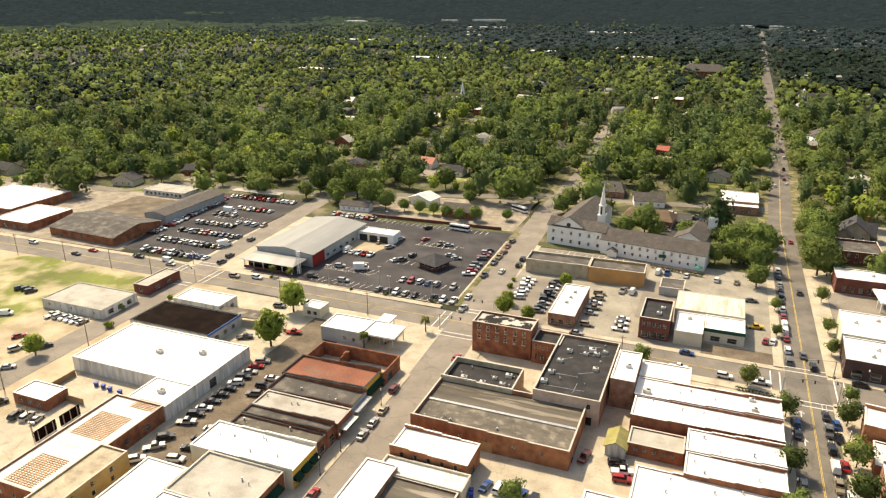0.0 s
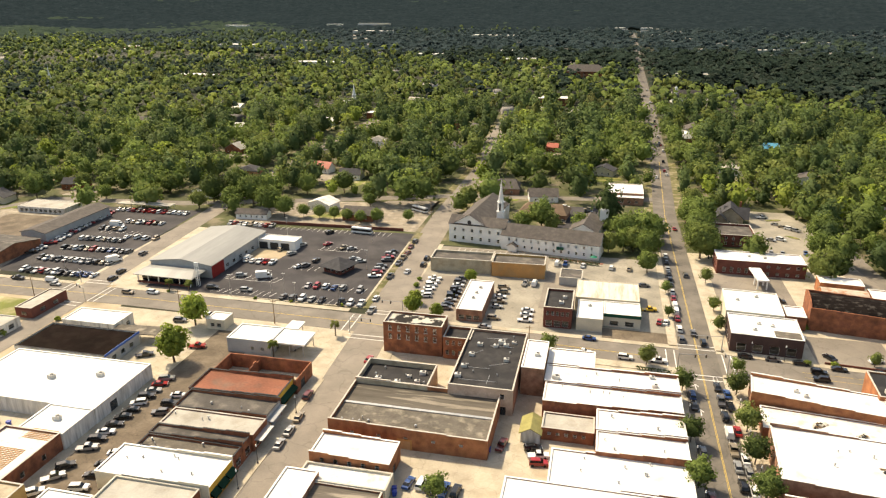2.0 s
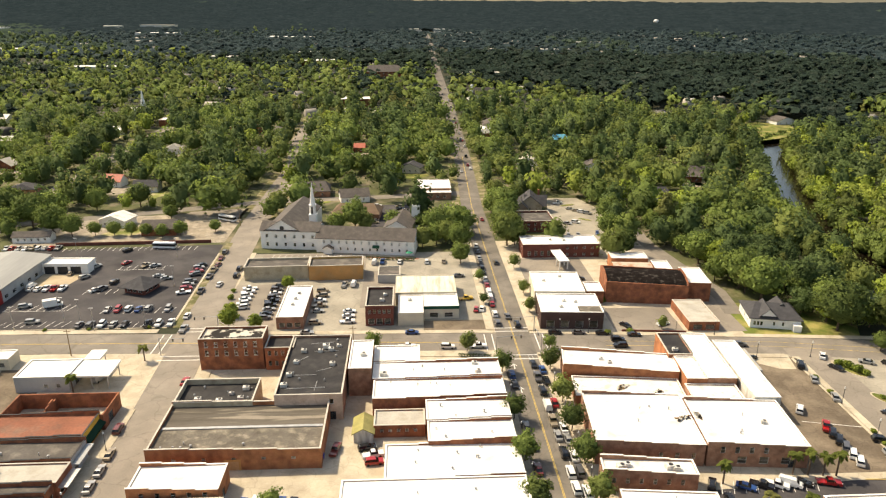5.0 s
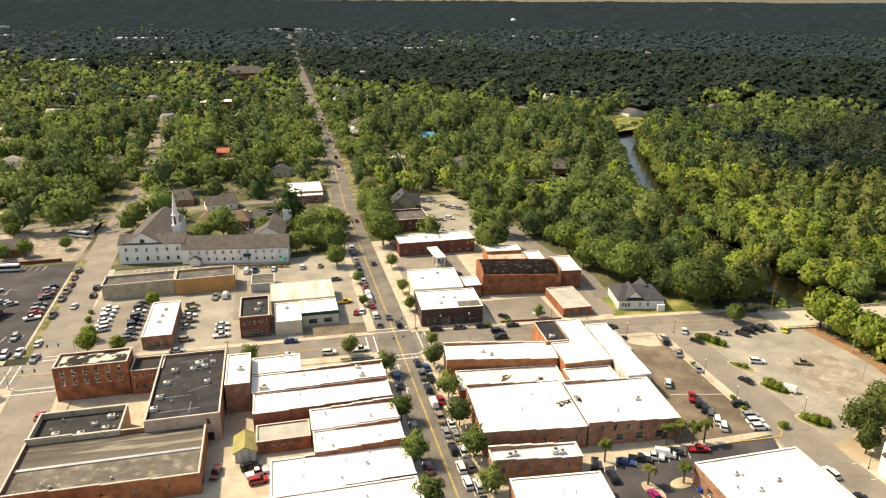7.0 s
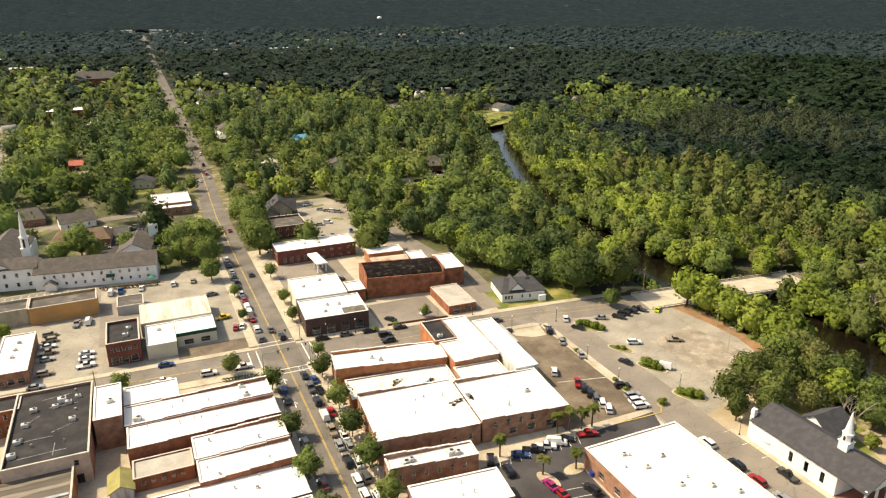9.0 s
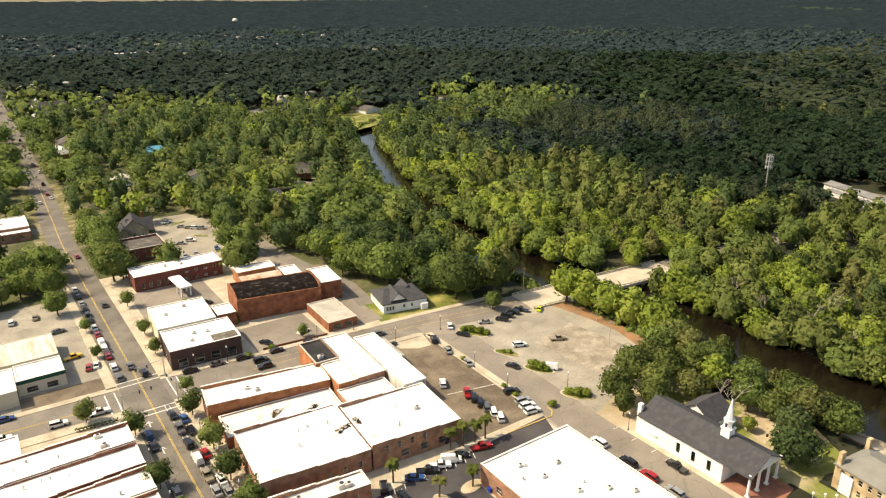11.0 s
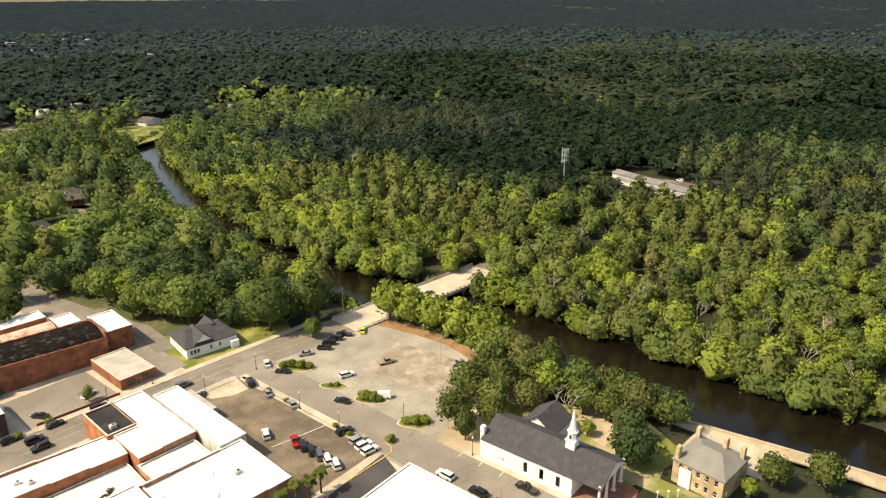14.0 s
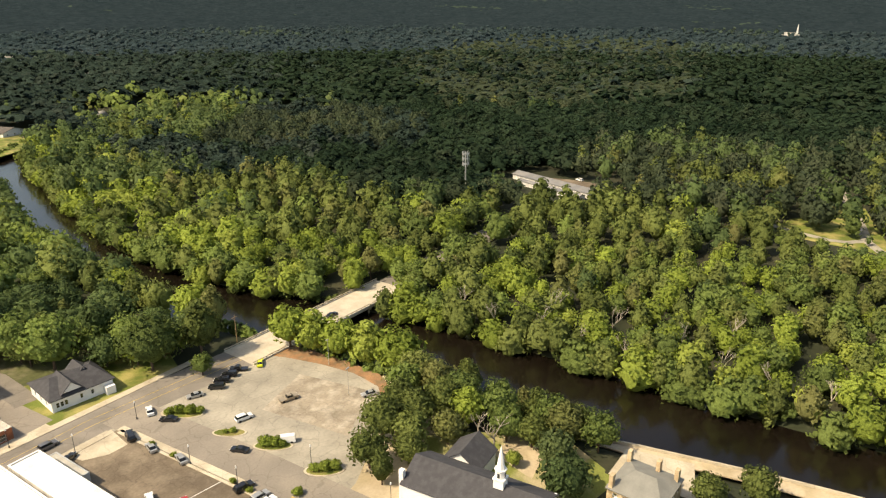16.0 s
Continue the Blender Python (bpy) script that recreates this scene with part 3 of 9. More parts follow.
def far_steps(a, b, step, reach, grow):
    xs, s, v = [], step, b
    while v < reach:
        s *= grow
        v += s
        xs.append(v)
    left, s, v = [], step, a
    while v > -reach:
        s *= grow
        v -= s
        left.append(v)
    n = int((b - a) / step)
    return left[::-1] + [a + (b - a) * i / n for i in range(n + 1)] + xs


gx, gy = far_steps(-360, 460, 6, 4980, 1.22), far_steps(-60, 640, 6, 4980, 1.22)
GV = [(x, y, ground_z(x, y)) for y in gy for x in gx]
GF = [(j * len(gx) + i, j * len(gx) + i + 1, (j + 1) * len(gx) + i + 1, (j + 1) * len(gx) + i) for j in range(len(gy) - 1) for i in range(len(gx) - 1)]
gm = bpy.data.meshes.new("ground")
gm.from_pydata(GV, [], GF)
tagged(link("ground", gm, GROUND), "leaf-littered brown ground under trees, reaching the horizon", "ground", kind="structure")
strip("water", [p[:2] for p in RIVER], 24, 24, -4.5, -3.2, WATER)
tagged(bpy.data.objects["water"], "dark brown river water with a faint sheen", "river", kind="structure")


def surface(name, label, pts, material, z=0.04, z0=-0.25):
    return tagged(slab(name, pts, z0, z, material), label, name.split("_")[0], kind="structure")


def rect(x0, y0, x1, y1):
    return [(x0, y0), (x1, y0), (x1, y1), (x0, y1)]


def road(name, label, line, half, material=ROAD, z=0.07):
    return tagged(strip(name, line, half, half, -0.25, z, material), label, "road", kind="structure")


def dashes(parent, line, off, w, dash, gap, material, z, start=0.0, end=1e9):
    """Painted line along a polyline; gap 0 gives a continuous one."""
    pts = offset(line, off)
    run, bm = 0.0, bmesh.new()
    for (ax, ay), (bx, by) in zip(pts, pts[1:]):
        L = math.hypot(bx - ax, by - ay)
        tx, ty = (bx - ax) / L, (by - ay) / L
        s = 0.0
        while s < L:
            e = min(s + dash, L)
            if start <= run + s <= end:
                m = Matrix(((tx, -ty, 0, ax), (ty, tx, 0, ay), (0, 0, 1, 0), (0, 0, 0, 1)))
                box(bm, s, -w / 2, z - 0.01, e, w / 2, z, m)
            s += dash + gap
        run += L
    part("lane_marking", bm, material, parent)


def stripes(parent, pts, material, z, w=0.3):
    bm = bmesh.new()
    for (ax, ay), (bx, by) in pts:
        L = math.hypot(bx - ax, by - ay)
        tx, ty = (bx - ax) / L, (by - ay) / L
        box(bm, 0, -w / 2, z - 0.01, L, w / 2, z, Matrix(((tx, -ty, 0, ax), (ty, tx, 0, ay), (0, 0, 1, 0), (0, 0, 0, 1))))
    return part("marking", bm, material, parent)


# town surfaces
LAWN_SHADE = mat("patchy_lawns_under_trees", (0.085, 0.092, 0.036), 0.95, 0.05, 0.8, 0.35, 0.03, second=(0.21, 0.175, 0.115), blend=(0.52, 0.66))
surface("lawn_town", "patchy lawns and sandy yards between the houses under the trees", [(-420, 296), (-190, 300), (-90, 300), (24, 296), (112, 240), (150, 226), (160, 300), (180, 420), (240, 560), (160, 700), (-420, 700), (-520, 520)], LAWN_SHADE, 0.008)
surface("pavement_town", "pale worn concrete and packed ground between the town's buildings", rect(-176, 60, 24, 206), CONCRETE, 0.02)
surface("pavement_east", "pale concrete around the shops", rect(24, 60, 118, 206), CONCRETE, 0.02)
surface("pavement_north", "pale concrete and packed gravel behind the shops", rect(-72, 206, 24, 298), PALE_LOT, 0.024)
surface("pavement_north_east", "pale concrete around the shops", rect(24, 206, 112, 312), CONCRETE, 0.028)
surface("pavement_west", "pale concrete frontage", rect(-340, 60, -176, 224), SAND, 0.016)
surface("pavement_corner", "concrete strip beside the car lots", rect(-210, 224, -72, 300), CONCRETE, 0.032)
surface("apron", "pale concrete apron by the car park entrance", [(106, 196.4), (119, 195.6), (117, 186.2), (112, 186.6), (107, 190)], CONCRETE, 0.075)
surface("yard_west", "tan worn paving and packed dirt round the market", [(-420, 223), (-250, 225), (-250, 306), (-420, 312)], PATCH, 0.012)
surface("lot_alley", "brown-grey worn asphalt alley with parked cars", rect(-129, 90, -112, 196), BROWN_LOT)
surface("lot_dealer", "dark asphalt car sales lot with white stall lines", [(-178, 224.5), (-86.2, 224.5), (-89.6, 312), (-186, 306)], ASPHALT)
surface("verge_second", "dry grass verge between lot and street", [(-86.3, 224), (-83.6, 224), (-85.6, 314), (-88.6, 314)], VERGE, 0.1)
surface("lot_rear", "tan worn paving and packed dirt round old houses", [(-188, 313), (-90, 315), (-90, 352), (-126, 362), (-160, 356), (-188, 350)], PATCH, 0.045)
surface("lot_used_cars", "dark asphalt lot packed with cars", [(-252, 228), (-208, 228), (-213, 326), (-272, 322)], ASPHALT, 0.042)
surface("lot_back", "brown asphalt yard behind a dark-roofed building", [(-312, 256), (-272, 256), (-272, 300), (-312, 300)], BROWN_LOT, 0.044)
surface("lot_church", "grey asphalt lot beside a white church", rect(-68, 278, -22, 297), OLD_ASPHALT, 0.046)
surface("lot_shop", "sun-bleached asphalt lot in front of a small shop", rect(1.5, 216, 24, 226), BROWN_LOT, 0.048)
surface("lot_side", "grey asphalt yard behind shops", rect(-22, 238, -9, 275), OLD_ASPHALT, 0.05)
surface("lot_row", "worn grey asphalt lot beside a white-roofed shop", rect(-72, 218, -51, 262), OLD_ASPHALT, 0.047)
surface("lot_theatre", "grey asphalt lot under a tall brick wall", rect(68, 214, 92, 234), OLD_ASPHALT, 0.043)
surface("lot_drive", "grey asphalt drive beside a low brown building", rect(104, 213, 114, 250), OLD_ASPHALT, 0.049)
surface("lot_canopy", "grey asphalt drive-through lot", rect(44, 258, 72, 288), OLD_ASPHALT, 0.041)
surface("lot_behind", "worn grey asphalt yard behind a brick hall", [(104, 257), (115, 253), (112, 282), (107, 302), (98, 302), (98, 281), (104.6, 272)], OLD_ASPHALT, 0.045)
surface("lot_upper", "pale grey car park with islands behind offices", [(66, 302), (106, 300), (98, 330), (101, 362), (94, 386), (76, 386), (70, 350)], PALE_LOT, 0.039)
surface("lot_chapel", "grey asphalt car park behind the church", rect(-22, 336, 0, 376), ASPHALT, 0.038)
surface("lot_brown", "brown worn asphalt parking lot with stains", [(92, 136), (118, 136), (120, 194), (96, 196)], BROWN_LOT, 0.06)
surface("lot_palm", "dark fresh asphalt parking court with white lines", [(60, 100), (86.5, 100), (87, 121), (114, 121), (119, 134), (64, 131)], ASPHALT, 0.065)
surface("lot_river", "pale grey cracked parking lot beside the river", [(118, 126), (134, 127), (150, 133), (167, 142), (172.4, 147.6), (174.8, 158), (174.2, 170), (172, 183.4), (168, 192), (118, 198)], PALE_LOT, 0.05)
surface("lot_river_wear", "patched brownish paving in the parking lot", [(148, 140), (169, 148), (166, 172), (146, 168)], PATCH, 0.056)
MULCH = mat("rusty_leaf_litter", (0.30, 0.165, 0.085), 0.95, 0.2, 2, 0.3, 0.02, second=(0.22, 0.15, 0.085))
surface("verge_river", "rust-brown leaf litter between car park and river trees", [(168, 140), (174, 145), (178, 151), (180, 168), (179, 186), (168.4, 192.4), (171.8, 183), (174, 170), (174.6, 158), (172, 147.4), (166, 141.6)], MULCH, 0.062)
surface("lawn_vacant", "patchy dry vacant lawn with sandy bare ground", [(-290, 150), (-229, 150), (-229, 184), (-207, 186), (-208, 204), (-278, 207), (-300, 196)], DRY_GRASS, 0.05)
surface("lawn_church", "sunlit dry lawn beside the church portico", [(146, 80), (166, 74), (172, 100), (160, 125), (148, 116)], DRY_GRASS, 0.05)
surface("lawn_office", "dry trodden lawn between the portico and the brick office", [(147.4, 57), (153, 57), (153, 76), (168, 78), (175, 90), (162, 92), (147.4, 92)], DRY_GRASS, 0.045)
surface("path_church", "bare sandy ground under trees beside the church", [(156, 92), (168, 93), (170, 103), (160, 104)], SAND, 0.056)
surface("lawn_house", "bright mown lawn round a white house", [(112, 211), (150, 206), (158, 222), (112, 240)], GRASS, 0.03)
surface("lawn_bend", "bright lawn by the river bend", [(283, 552), (330, 572), (350, 640), (300, 640), (276, 590)], GRASS, 0.3)
surface("plaza_brick", "red brick paving in front of the portico", [(132, 76), (146, 78), (147, 89), (132, 89)], BRICK_PAVE, 0.08)
surface("verge_church", "sandy ground between the car park and the white church", [(118, 112), (150, 112), (176, 132), (178, 150), (150, 134), (118, 128)], SAND, 0.026)
for nm, ln in (("verge_main", MAIN[3:5]), ("verge_north", SECOND[4:])):
    tagged(strip(nm, ln, 10.5, 10.5, -0.25, 0.03, VERGE), "worn grass verge along the street", "verge", kind="structure")
# roads
cross = road("road_cross", "sun-bleached asphalt street with worn markings", CROSS[:9], 7.0)
main = road("road_main", "long straight asphalt street with yellow centre line", MAIN, 5.8, MAIN_ROAD, z=0.08)
second = road("road_second", "pale worn asphalt side street", SECOND, 6.4, PALE_ROAD, z=0.075)
road("road_third", "pale worn asphalt street", THIRD, 5.5, PALE_ROAD, z=0.085)
road("road_rear", "narrow residential street", REAR, 4.0, z=0.065)
bank = road("road_bank", "worn grey asphalt street beside the church", BANK, 6.4, OLD_ASPHALT, z=0.09)
road("road_east", "pale asphalt causeway through the swamp woods", CROSS[9:], 6.0, z=-0.02)
road("road_lane", "narrow asphalt lane into the trees", [(115.5, 227), (118, 248), (112, 279.5), (108.5, 305), (108.4, 327), (112, 360)], 3.4, z=0.07)
road("road_track", "pale sandy track in the woods", [(352, 8), (374, 18.5), (391, 25.5), (415, 28.2), (445, 32.4), (458, 35), (510, 44)], 2.3, PALE_LOT, z=0.1)
road("road_track_branch", "pale sandy track in the woods", [(392, 26), (385.5, 33), (384.6, 41), (388, 50), (390, 57), (404, 80)], 2.0, PALE_LOT, z=0.11)
surface("verge_track", "sunlit grass beside the forest track", [(366, 8), (396, 18), (452, 27), (452, 41), (428, 46), (412, 60), (396, 64), (382, 58), (378, 42), (376, 26)], GRASS, 0.06)
MZ = 0.1
dashes(cross, CROSS[1:9], 0.15, 0.14, 30, 0, PAINT_Y, MZ, 0, 390)
dashes(cross, CROSS[1:9], -0.15, 0.14, 30, 0, PAINT_Y, MZ, 0, 390)
dashes(cross, CROSS[5:9], 1.6, 0.14, 30, 0, PAINT_Y, MZ, 60, 400)
dashes(cross, CROSS[5:9], -1.6, 0.14, 30, 0, PAINT_Y, MZ, 60, 400)
dashes(main, MAIN[:5], 0.15, 0.15, 30, 0, PAINT_Y, MZ + 0.01)
dashes(main, MAIN[:5], -0.15, 0.15, 30, 0, PAINT_Y, MZ + 0.01)
dashes(main, [(32, 150), (32, 199)], -2.9, 0.13, 20, 0, PAINT_W, MZ + 0.01)
dashes(main, MAIN[:5], -4.0, 0.12, 3, 2.5, PAINT_W, MZ + 0.01, 0, 160)
for cx, cy, hx, hy in ((32, 207.6, 7.4, 8.6), (-76.3, 211.5, 8.2, 8.8), (-199, 214.8, 7.6, 9.2)):
    for s in (-1, 1):
        for o in (0, 2.6):
            stripes(cross, [((cx - hx + 1, cy + s * (hy + o)), (cx + hx - 1, cy + s * (hy + o)))], PAINT_W, MZ + 0.012, 0.35)
            stripes(cross, [((cx + s * (hx + o), cy - hy + 2), (cx + s * (hx + o), cy + hy - 2))], PAINT_W, MZ + 0.012, 0.35)
# kerbed pavements along the streets
WALK = "pale concrete sidewalk with a kerb"
for i, (line, a, b) in enumerate((
        ([(39.6, 60), (39.6, 199)], 1.9, 1.9), ([(24.3, 60), (24.3, 198)], 1.9, 1.9), ([(39.5, 216), (39.5, 300)], 1.8, 1.8), ([(24.5, 217), (24.5, 300)], 1.4, 1.4),
        ([(-65.8, 60), (-65.8, 200)], 1.3, 1.3), ([(-81.8, 60), (-81.8, 172)], 1.7, 1.7), ([(-67, 202.5), (26, 200.5)], 1.9, 1.9), ([(-70, 218.6), (26, 216.4)], 1.2, 1.2),
        ([(38, 199.2), (118, 194.8)], 1.2, 1.2), ([(38, 215.6), (160, 205.5)], 1.2, 1.2), ([(-190, 222.8), (-90, 221.2)], 1.4, 1.4), ([(-330, 221.6), (-210, 222.6)], 1.2, 1.2),
        ([(119.0, 136), (119.6, 193)], 0.8, 0.8), ([(133.2, 60), (132.6, 118)], 0.9, 0.6), ([(119, 60), (118.6, 118)], 0.7, 0.7), ([(-86.6, 226), (-88.6, 300)], 0.4, 0.4))):
    tagged(strip(f"pavement_walk_{i + 1}", line, a, b, -0.2, 0.2, CONCRETE), WALK, "sidewalk", kind="structure")

# ---- buildings, block by block ----
def W(n, w, h, sills, u0, u1):
    return win(n, w, h, sills, u0, u1)


# west of the alley
flat_building("warehouse", "long white-roofed warehouse with grey-white block walls", -179.2, 136.5, -131.9, 161.9, 4.7, WHITE_B, W_ROOF, 0.4, doors={"E": [(6, 9, -0.2, 3)]})
flat_building("warehouse_wing", "white-roofed wing of a block warehouse", -145.6, 124.6, -132.0, 136.4, 4.7, WHITE_B, W_ROOF, 0.4)
slat = flat_building("slatted_roof_building", "red brick building, pale roof covered with orange wooden slats", -149.2, 85.9, -132.6, 124.8, 4.9, BRICK_R, T_ROOF, 0.5,
                     wins={"E": W(2, 1.4, 1.6, (1.2,), 22, 36), "S": W(3, 1.2, 1.4, (1.2,), 1, 15)})
flat_building("tan_block", "two-storey tan stucco building with a stained flat roof", -133.4, 72.1, -125.1, 104.6, 5.8, OCHRE, STAINED, 0.4,
              wins={"E": W(5, 1.1, 1.4, (1.0, 3.5), 2, 30), "N": W(2, 1.0, 1.4, (1.0, 3.5), 1, 7)})
flat_building("small_red_shop", "small red-painted block shop with a white roof", -179.5, 116.1, -166.9, 123.6, 3.5, BRICK_R, W_ROOF, 0.4, wins={"S": W(3, 1.6, 1.4, (1.0,), 1, 11.5)})
flat_building("low_white_shop", "long low white block building with a stained roof", -228.8, 166.9, -199.4, 183.8, 3.7, WHITE_B, L_ROOF, 0.2, coping=L_ROOF,
              wins={"S": W(5, 1.0, 1.0, (1.5,), 1, 28), "E": W(3, 2.4, 1.8, (0.8,), 2, 15)})
flat_building("red_office", "small red brick office with a pale flat roof", -206.9, 189.8, -199.9, 207.6, 4.0, BRICK_D, L_ROOF, 0.25, wins={"E": W(2, 2.4, 1.5, (1.0,), 2, 15), "S": W(1, 2, 1.5, (1,), 1, 6)})
flat_building("brown_roofed_store", "store with a dark brown tar roof and blue-trimmed front", -182.9, 163.7, -149.5, 180.9, 4.4, WHITE_B, BR_ROOF, 0.25, coping=TAR_EDGE,
              walls={"E": GREY_W}, wins={"E": W(3, 2, 1.6, (1,), 2, 15)})
bm = bmesh.new()
box(bm, 16.73, -8.7, 3.95, 16.87, 8.7, 4.75)
part("trim", bm, plain("blue_painted_trim", (0.02, 0.09, 0.36), 0.5), bpy.data.objects["brown_roofed_store"], "blue painted parapet trim")
flat_building("white_roofed_store", "low store with a white roof", -181.9, 183.9, -161.1, 194.0, 4.4, WHITE_B, W_ROOF, 0.3, wins={"E": W(2, 2, 1.6, (1,), 1, 9)})
flat_building("corner_shop", "small cream shop with a white roof", -133.7, 196.1, -126.7, 202.3, 3.8, CREAM, W_ROOF, 0.3, wins={"S": W(2, 1.6, 1.4, (1,), 1, 6)})
gable("brick_lot_office", "red brick sales building under a low dark grey roof", -299.0, 229.5, -256.0, 258.5, 4.0, 6.6, BRICK_R, G_ROOF, "x", -3, 0.7, {"S": win(1, 2, 2, (0.8,), 18, 24)}, "building")
flat_building("far_market", "long white-roofed brick market", -389.1, 243.2, -342.5, 281.8, 4.6, BRICK_R, W_ROOF, 0.3)
flat_building("brick_storefront", "white-roofed red brick storefront", -339.0, 230.1, -313.6, 256.6, 4.1, BRICK_R, W_ROOF, 0.3, wins={"S": W(4, 2.4, 1.8, (0.6,), 1, 24)})
flat_building("storage_shed", "long low storage shed with a pale roof", -311.0, 304.0, -281.8, 318.1, 3.3, WHITE_B, L_ROOF, 0.15, coping=None, wins={"S": W(9, 2.0, 1.6, (0.6,), 1, 28)})
gable("lot_workshop", "long grey metal workshop with a low dark roof", -270, 262, -256.5, 308, 5.0, 6.6, GREY_W, BROWN_SHINGLE, "y")
# shops along the second street
row = "row of shops along the side street"
flat_building("roofless_shell", "roofless brick shell with crumbling walls and rubble inside", -111.9, 162.4, -84.7, 173.9, 4.6, BRICK_R, CONCRETE, 4.7, coping=None,
                     doors={"E": [(3, 6, -0.2, 3)]}, group=row)
flat_building("red_roofed_shop", "shop with a rusty red roof and yellow street parapet", -112.7, 151.6, -85.7, 163.1, 5.0, BRICK_R, R_ROOF, 0.5, coping=TAR_EDGE, steps="E", walls={"E": YELLOW}, group=row,
              wins={"E": W(3, 2.4, 2.2, (0.6,), 1, 10)})
flat_building("dark_roofed_shop", "shop with a dark gravel roof and grey front", -111.9, 142.5, -84.4, 151.5, 4.8, BRICK_R, G_ROOF, 0.6, coping=TAR_EDGE, steps="E", walls={"E": GREY_W}, group=row, wins={"E": W(2, 2.4, 2.2, (0.6,), 1, 8)})
flat_building("pale_roofed_shop", "shop with a pale grey roof and brick front", -110.7, 134.4, -84.0, 142.0, 4.9, BRICK_R, L_ROOF, 0.3, coping=L_ROOF, group=row, wins={"E": W(2, 2.2, 2.2, (0.6,), 1, 6.5)})
flat_building("two_bay_shop", "narrow shop with a dark grey roof", -110.8, 125.0, -84.6, 129.8, 4.7, BRICK_R, PG_ROOF, 0.5, coping=TAR_EDGE, group=row, wins={"E": W(1, 2.4, 2.2, (0.6,), 1, 4)})
flat_building("black_roofed_shop", "narrow shop with a black tar roof", -110.8, 130.0, -84.6, 134.2, 4.9, BRICK_R, G_ROOF, 0.4, coping=TAR_EDGE, steps="E", group=row, wins={"E": W(1, 2.4, 2.2, (0.6,), 1, 3.6)})
flat_building("yellow_front_shop", "long white-roofed shop with a yellow front", -113.6, 113.1, -84.0, 124.3, 5.1, CREAM, W_ROOF, 0.5, steps="E", walls={"E": YELLOW, "W": BRICK_D}, group=row, wins={"E": W(3, 2.4, 2.2, (0.6,), 1, 10)})
flat_building("beige_roofed_shop", "shop with a pale beige roof and red front", -107.6, 97.5, -85.9, 112.9, 5.0, CREAM, L_ROOF, 0.4, walls={"E": BRICK_R}, group=row, wins={"E": W(3, 2.4, 2.2, (0.6,), 1, 14)})
flat_building("low_white_roofed_shop", "low shop with a white roof", -120.4, 89.9, -108.5, 106.2, 4.4, CREAM, W_ROOF, 0.3, group=row)
flat_building("white_roofed_end_shop", "shop with a broad white roof", -107.8, 79.4, -86.4, 97.4, 4.8, BRICK_R, W_ROOF, 0.4, group=row)
flat_building("filling_station", "grey-walled former filling station with a white roof", -118.0, 182.4, -102.6, 193.2, 5.0, GREY_W, W_ROOF, 0.3, wins={"S": W(2, 1.2, 1.2, (1.4,), 7, 14)}, doors={"E": [(4, 6, -0.2, 2.4)]})
# block between the second street and the main street
flat_building("great_hall", "large orange brick hall with a weathered grey roof and pale coping", -67.4, 143.6, -25.3, 165.4, 5.7, BRICK_O, GR_ROOF, 0.9, steps="W",
              wins={"S": W(5, 1.0, 0.8, (2.9,), 3, 39)}, doors={"S": [(19, 22.2, -0.2, 2.6)]})
flat_building("tar_roof_building", "building with a sunken black tar roof and pale parapet", -67.1, 164.9, -46.0, 177.3, 6.2, STAINED, B_ROOF, 1.6)
flat_building("tall_black_roof_building", "pink-tan building with a large black roof and pale coping", -40.1, 164.6, -21.8, 200.1, 8.0, BRICK_P, B_ROOF, 0.7, walls={"S": PINK_ST},
              wins={"S": W(1, 1.2, 1.5, (5,), 14, 16.6)}, doors={"S": [(14, 16.4, -0.2, 2.6)]})
flat_building("brick_corner_building", "three-storey old red brick corner building with arched windows", -67.9, 193.5, -48.4, 202.2, 10.6, BRICK_R, PATCHY_ROOF, 0.6,
              wins={"S": W(6, 1.1, 1.9, (4.9, 7.8), 0.8, 18.6), "W": W(3, 1.1, 1.9, (1.5, 4.9, 7.8), 0.6, 8.1), "N": W(7, 1.1, 1.9, (4.9, 7.8), 0.6, 18.7)})
flat_building("brick_corner_annex", "two-storey red brick annex with a black roof", -47.9, 192.9, -39.1, 201.2, 7.6, BRICK_R, B_ROOF, 0.7, wins={"S": W(4, 1.0, 1.7, (1.4, 4.9), 0.4, 8.4)})
flat_building("tan_annex", "narrow pink-tan building with a white roof", -21.1, 176.5, -14.5, 194.1, 9.0, BRICK_P, W_ROOF, 0.5)
flat_building("orange_front_building", "two-storey orange brick building with a white roof", -66.8, 129.8, -46.5, 139.2, 5.4, BRICK_O, W_ROOF, 0.3, steps="W", walls={"S": BRICK_O, "W": APRICOT},
              wins={"S": W(5, 1.0, 1.4, (3.3,), 1.5, 19)}, doors={"E": [(3, 5, -0.2, 2.6)]})
flat_building("low_pale_shop", "low cream shop with a stained pale roof", -67.0, 122.5, -45.2, 128.9, 3.9, CREAM, T_ROOF, 0.5)
flat_building("grey_ribbed_roof_shop", "shop with a worn grey ribbed roof", -62.6, 110.0, -45.8, 122.5, 3.6, BRICK_R, GR_ROOF, 0.4)
flat_building("white_corner_shop", "narrow shop with a white roof", -70.4, 100.7, -62.2, 124.8, 4.8, BRICK_P, W_ROOF, 0.4)
M1 = "white-roofed shops on the main street"
flat_building("white_roof_shop", "shop with a white membrane roof", -14.2, 185.3, -0.4, 195.0, 6.5, BRICK_P, W_ROOF, 0.4, group=M1)
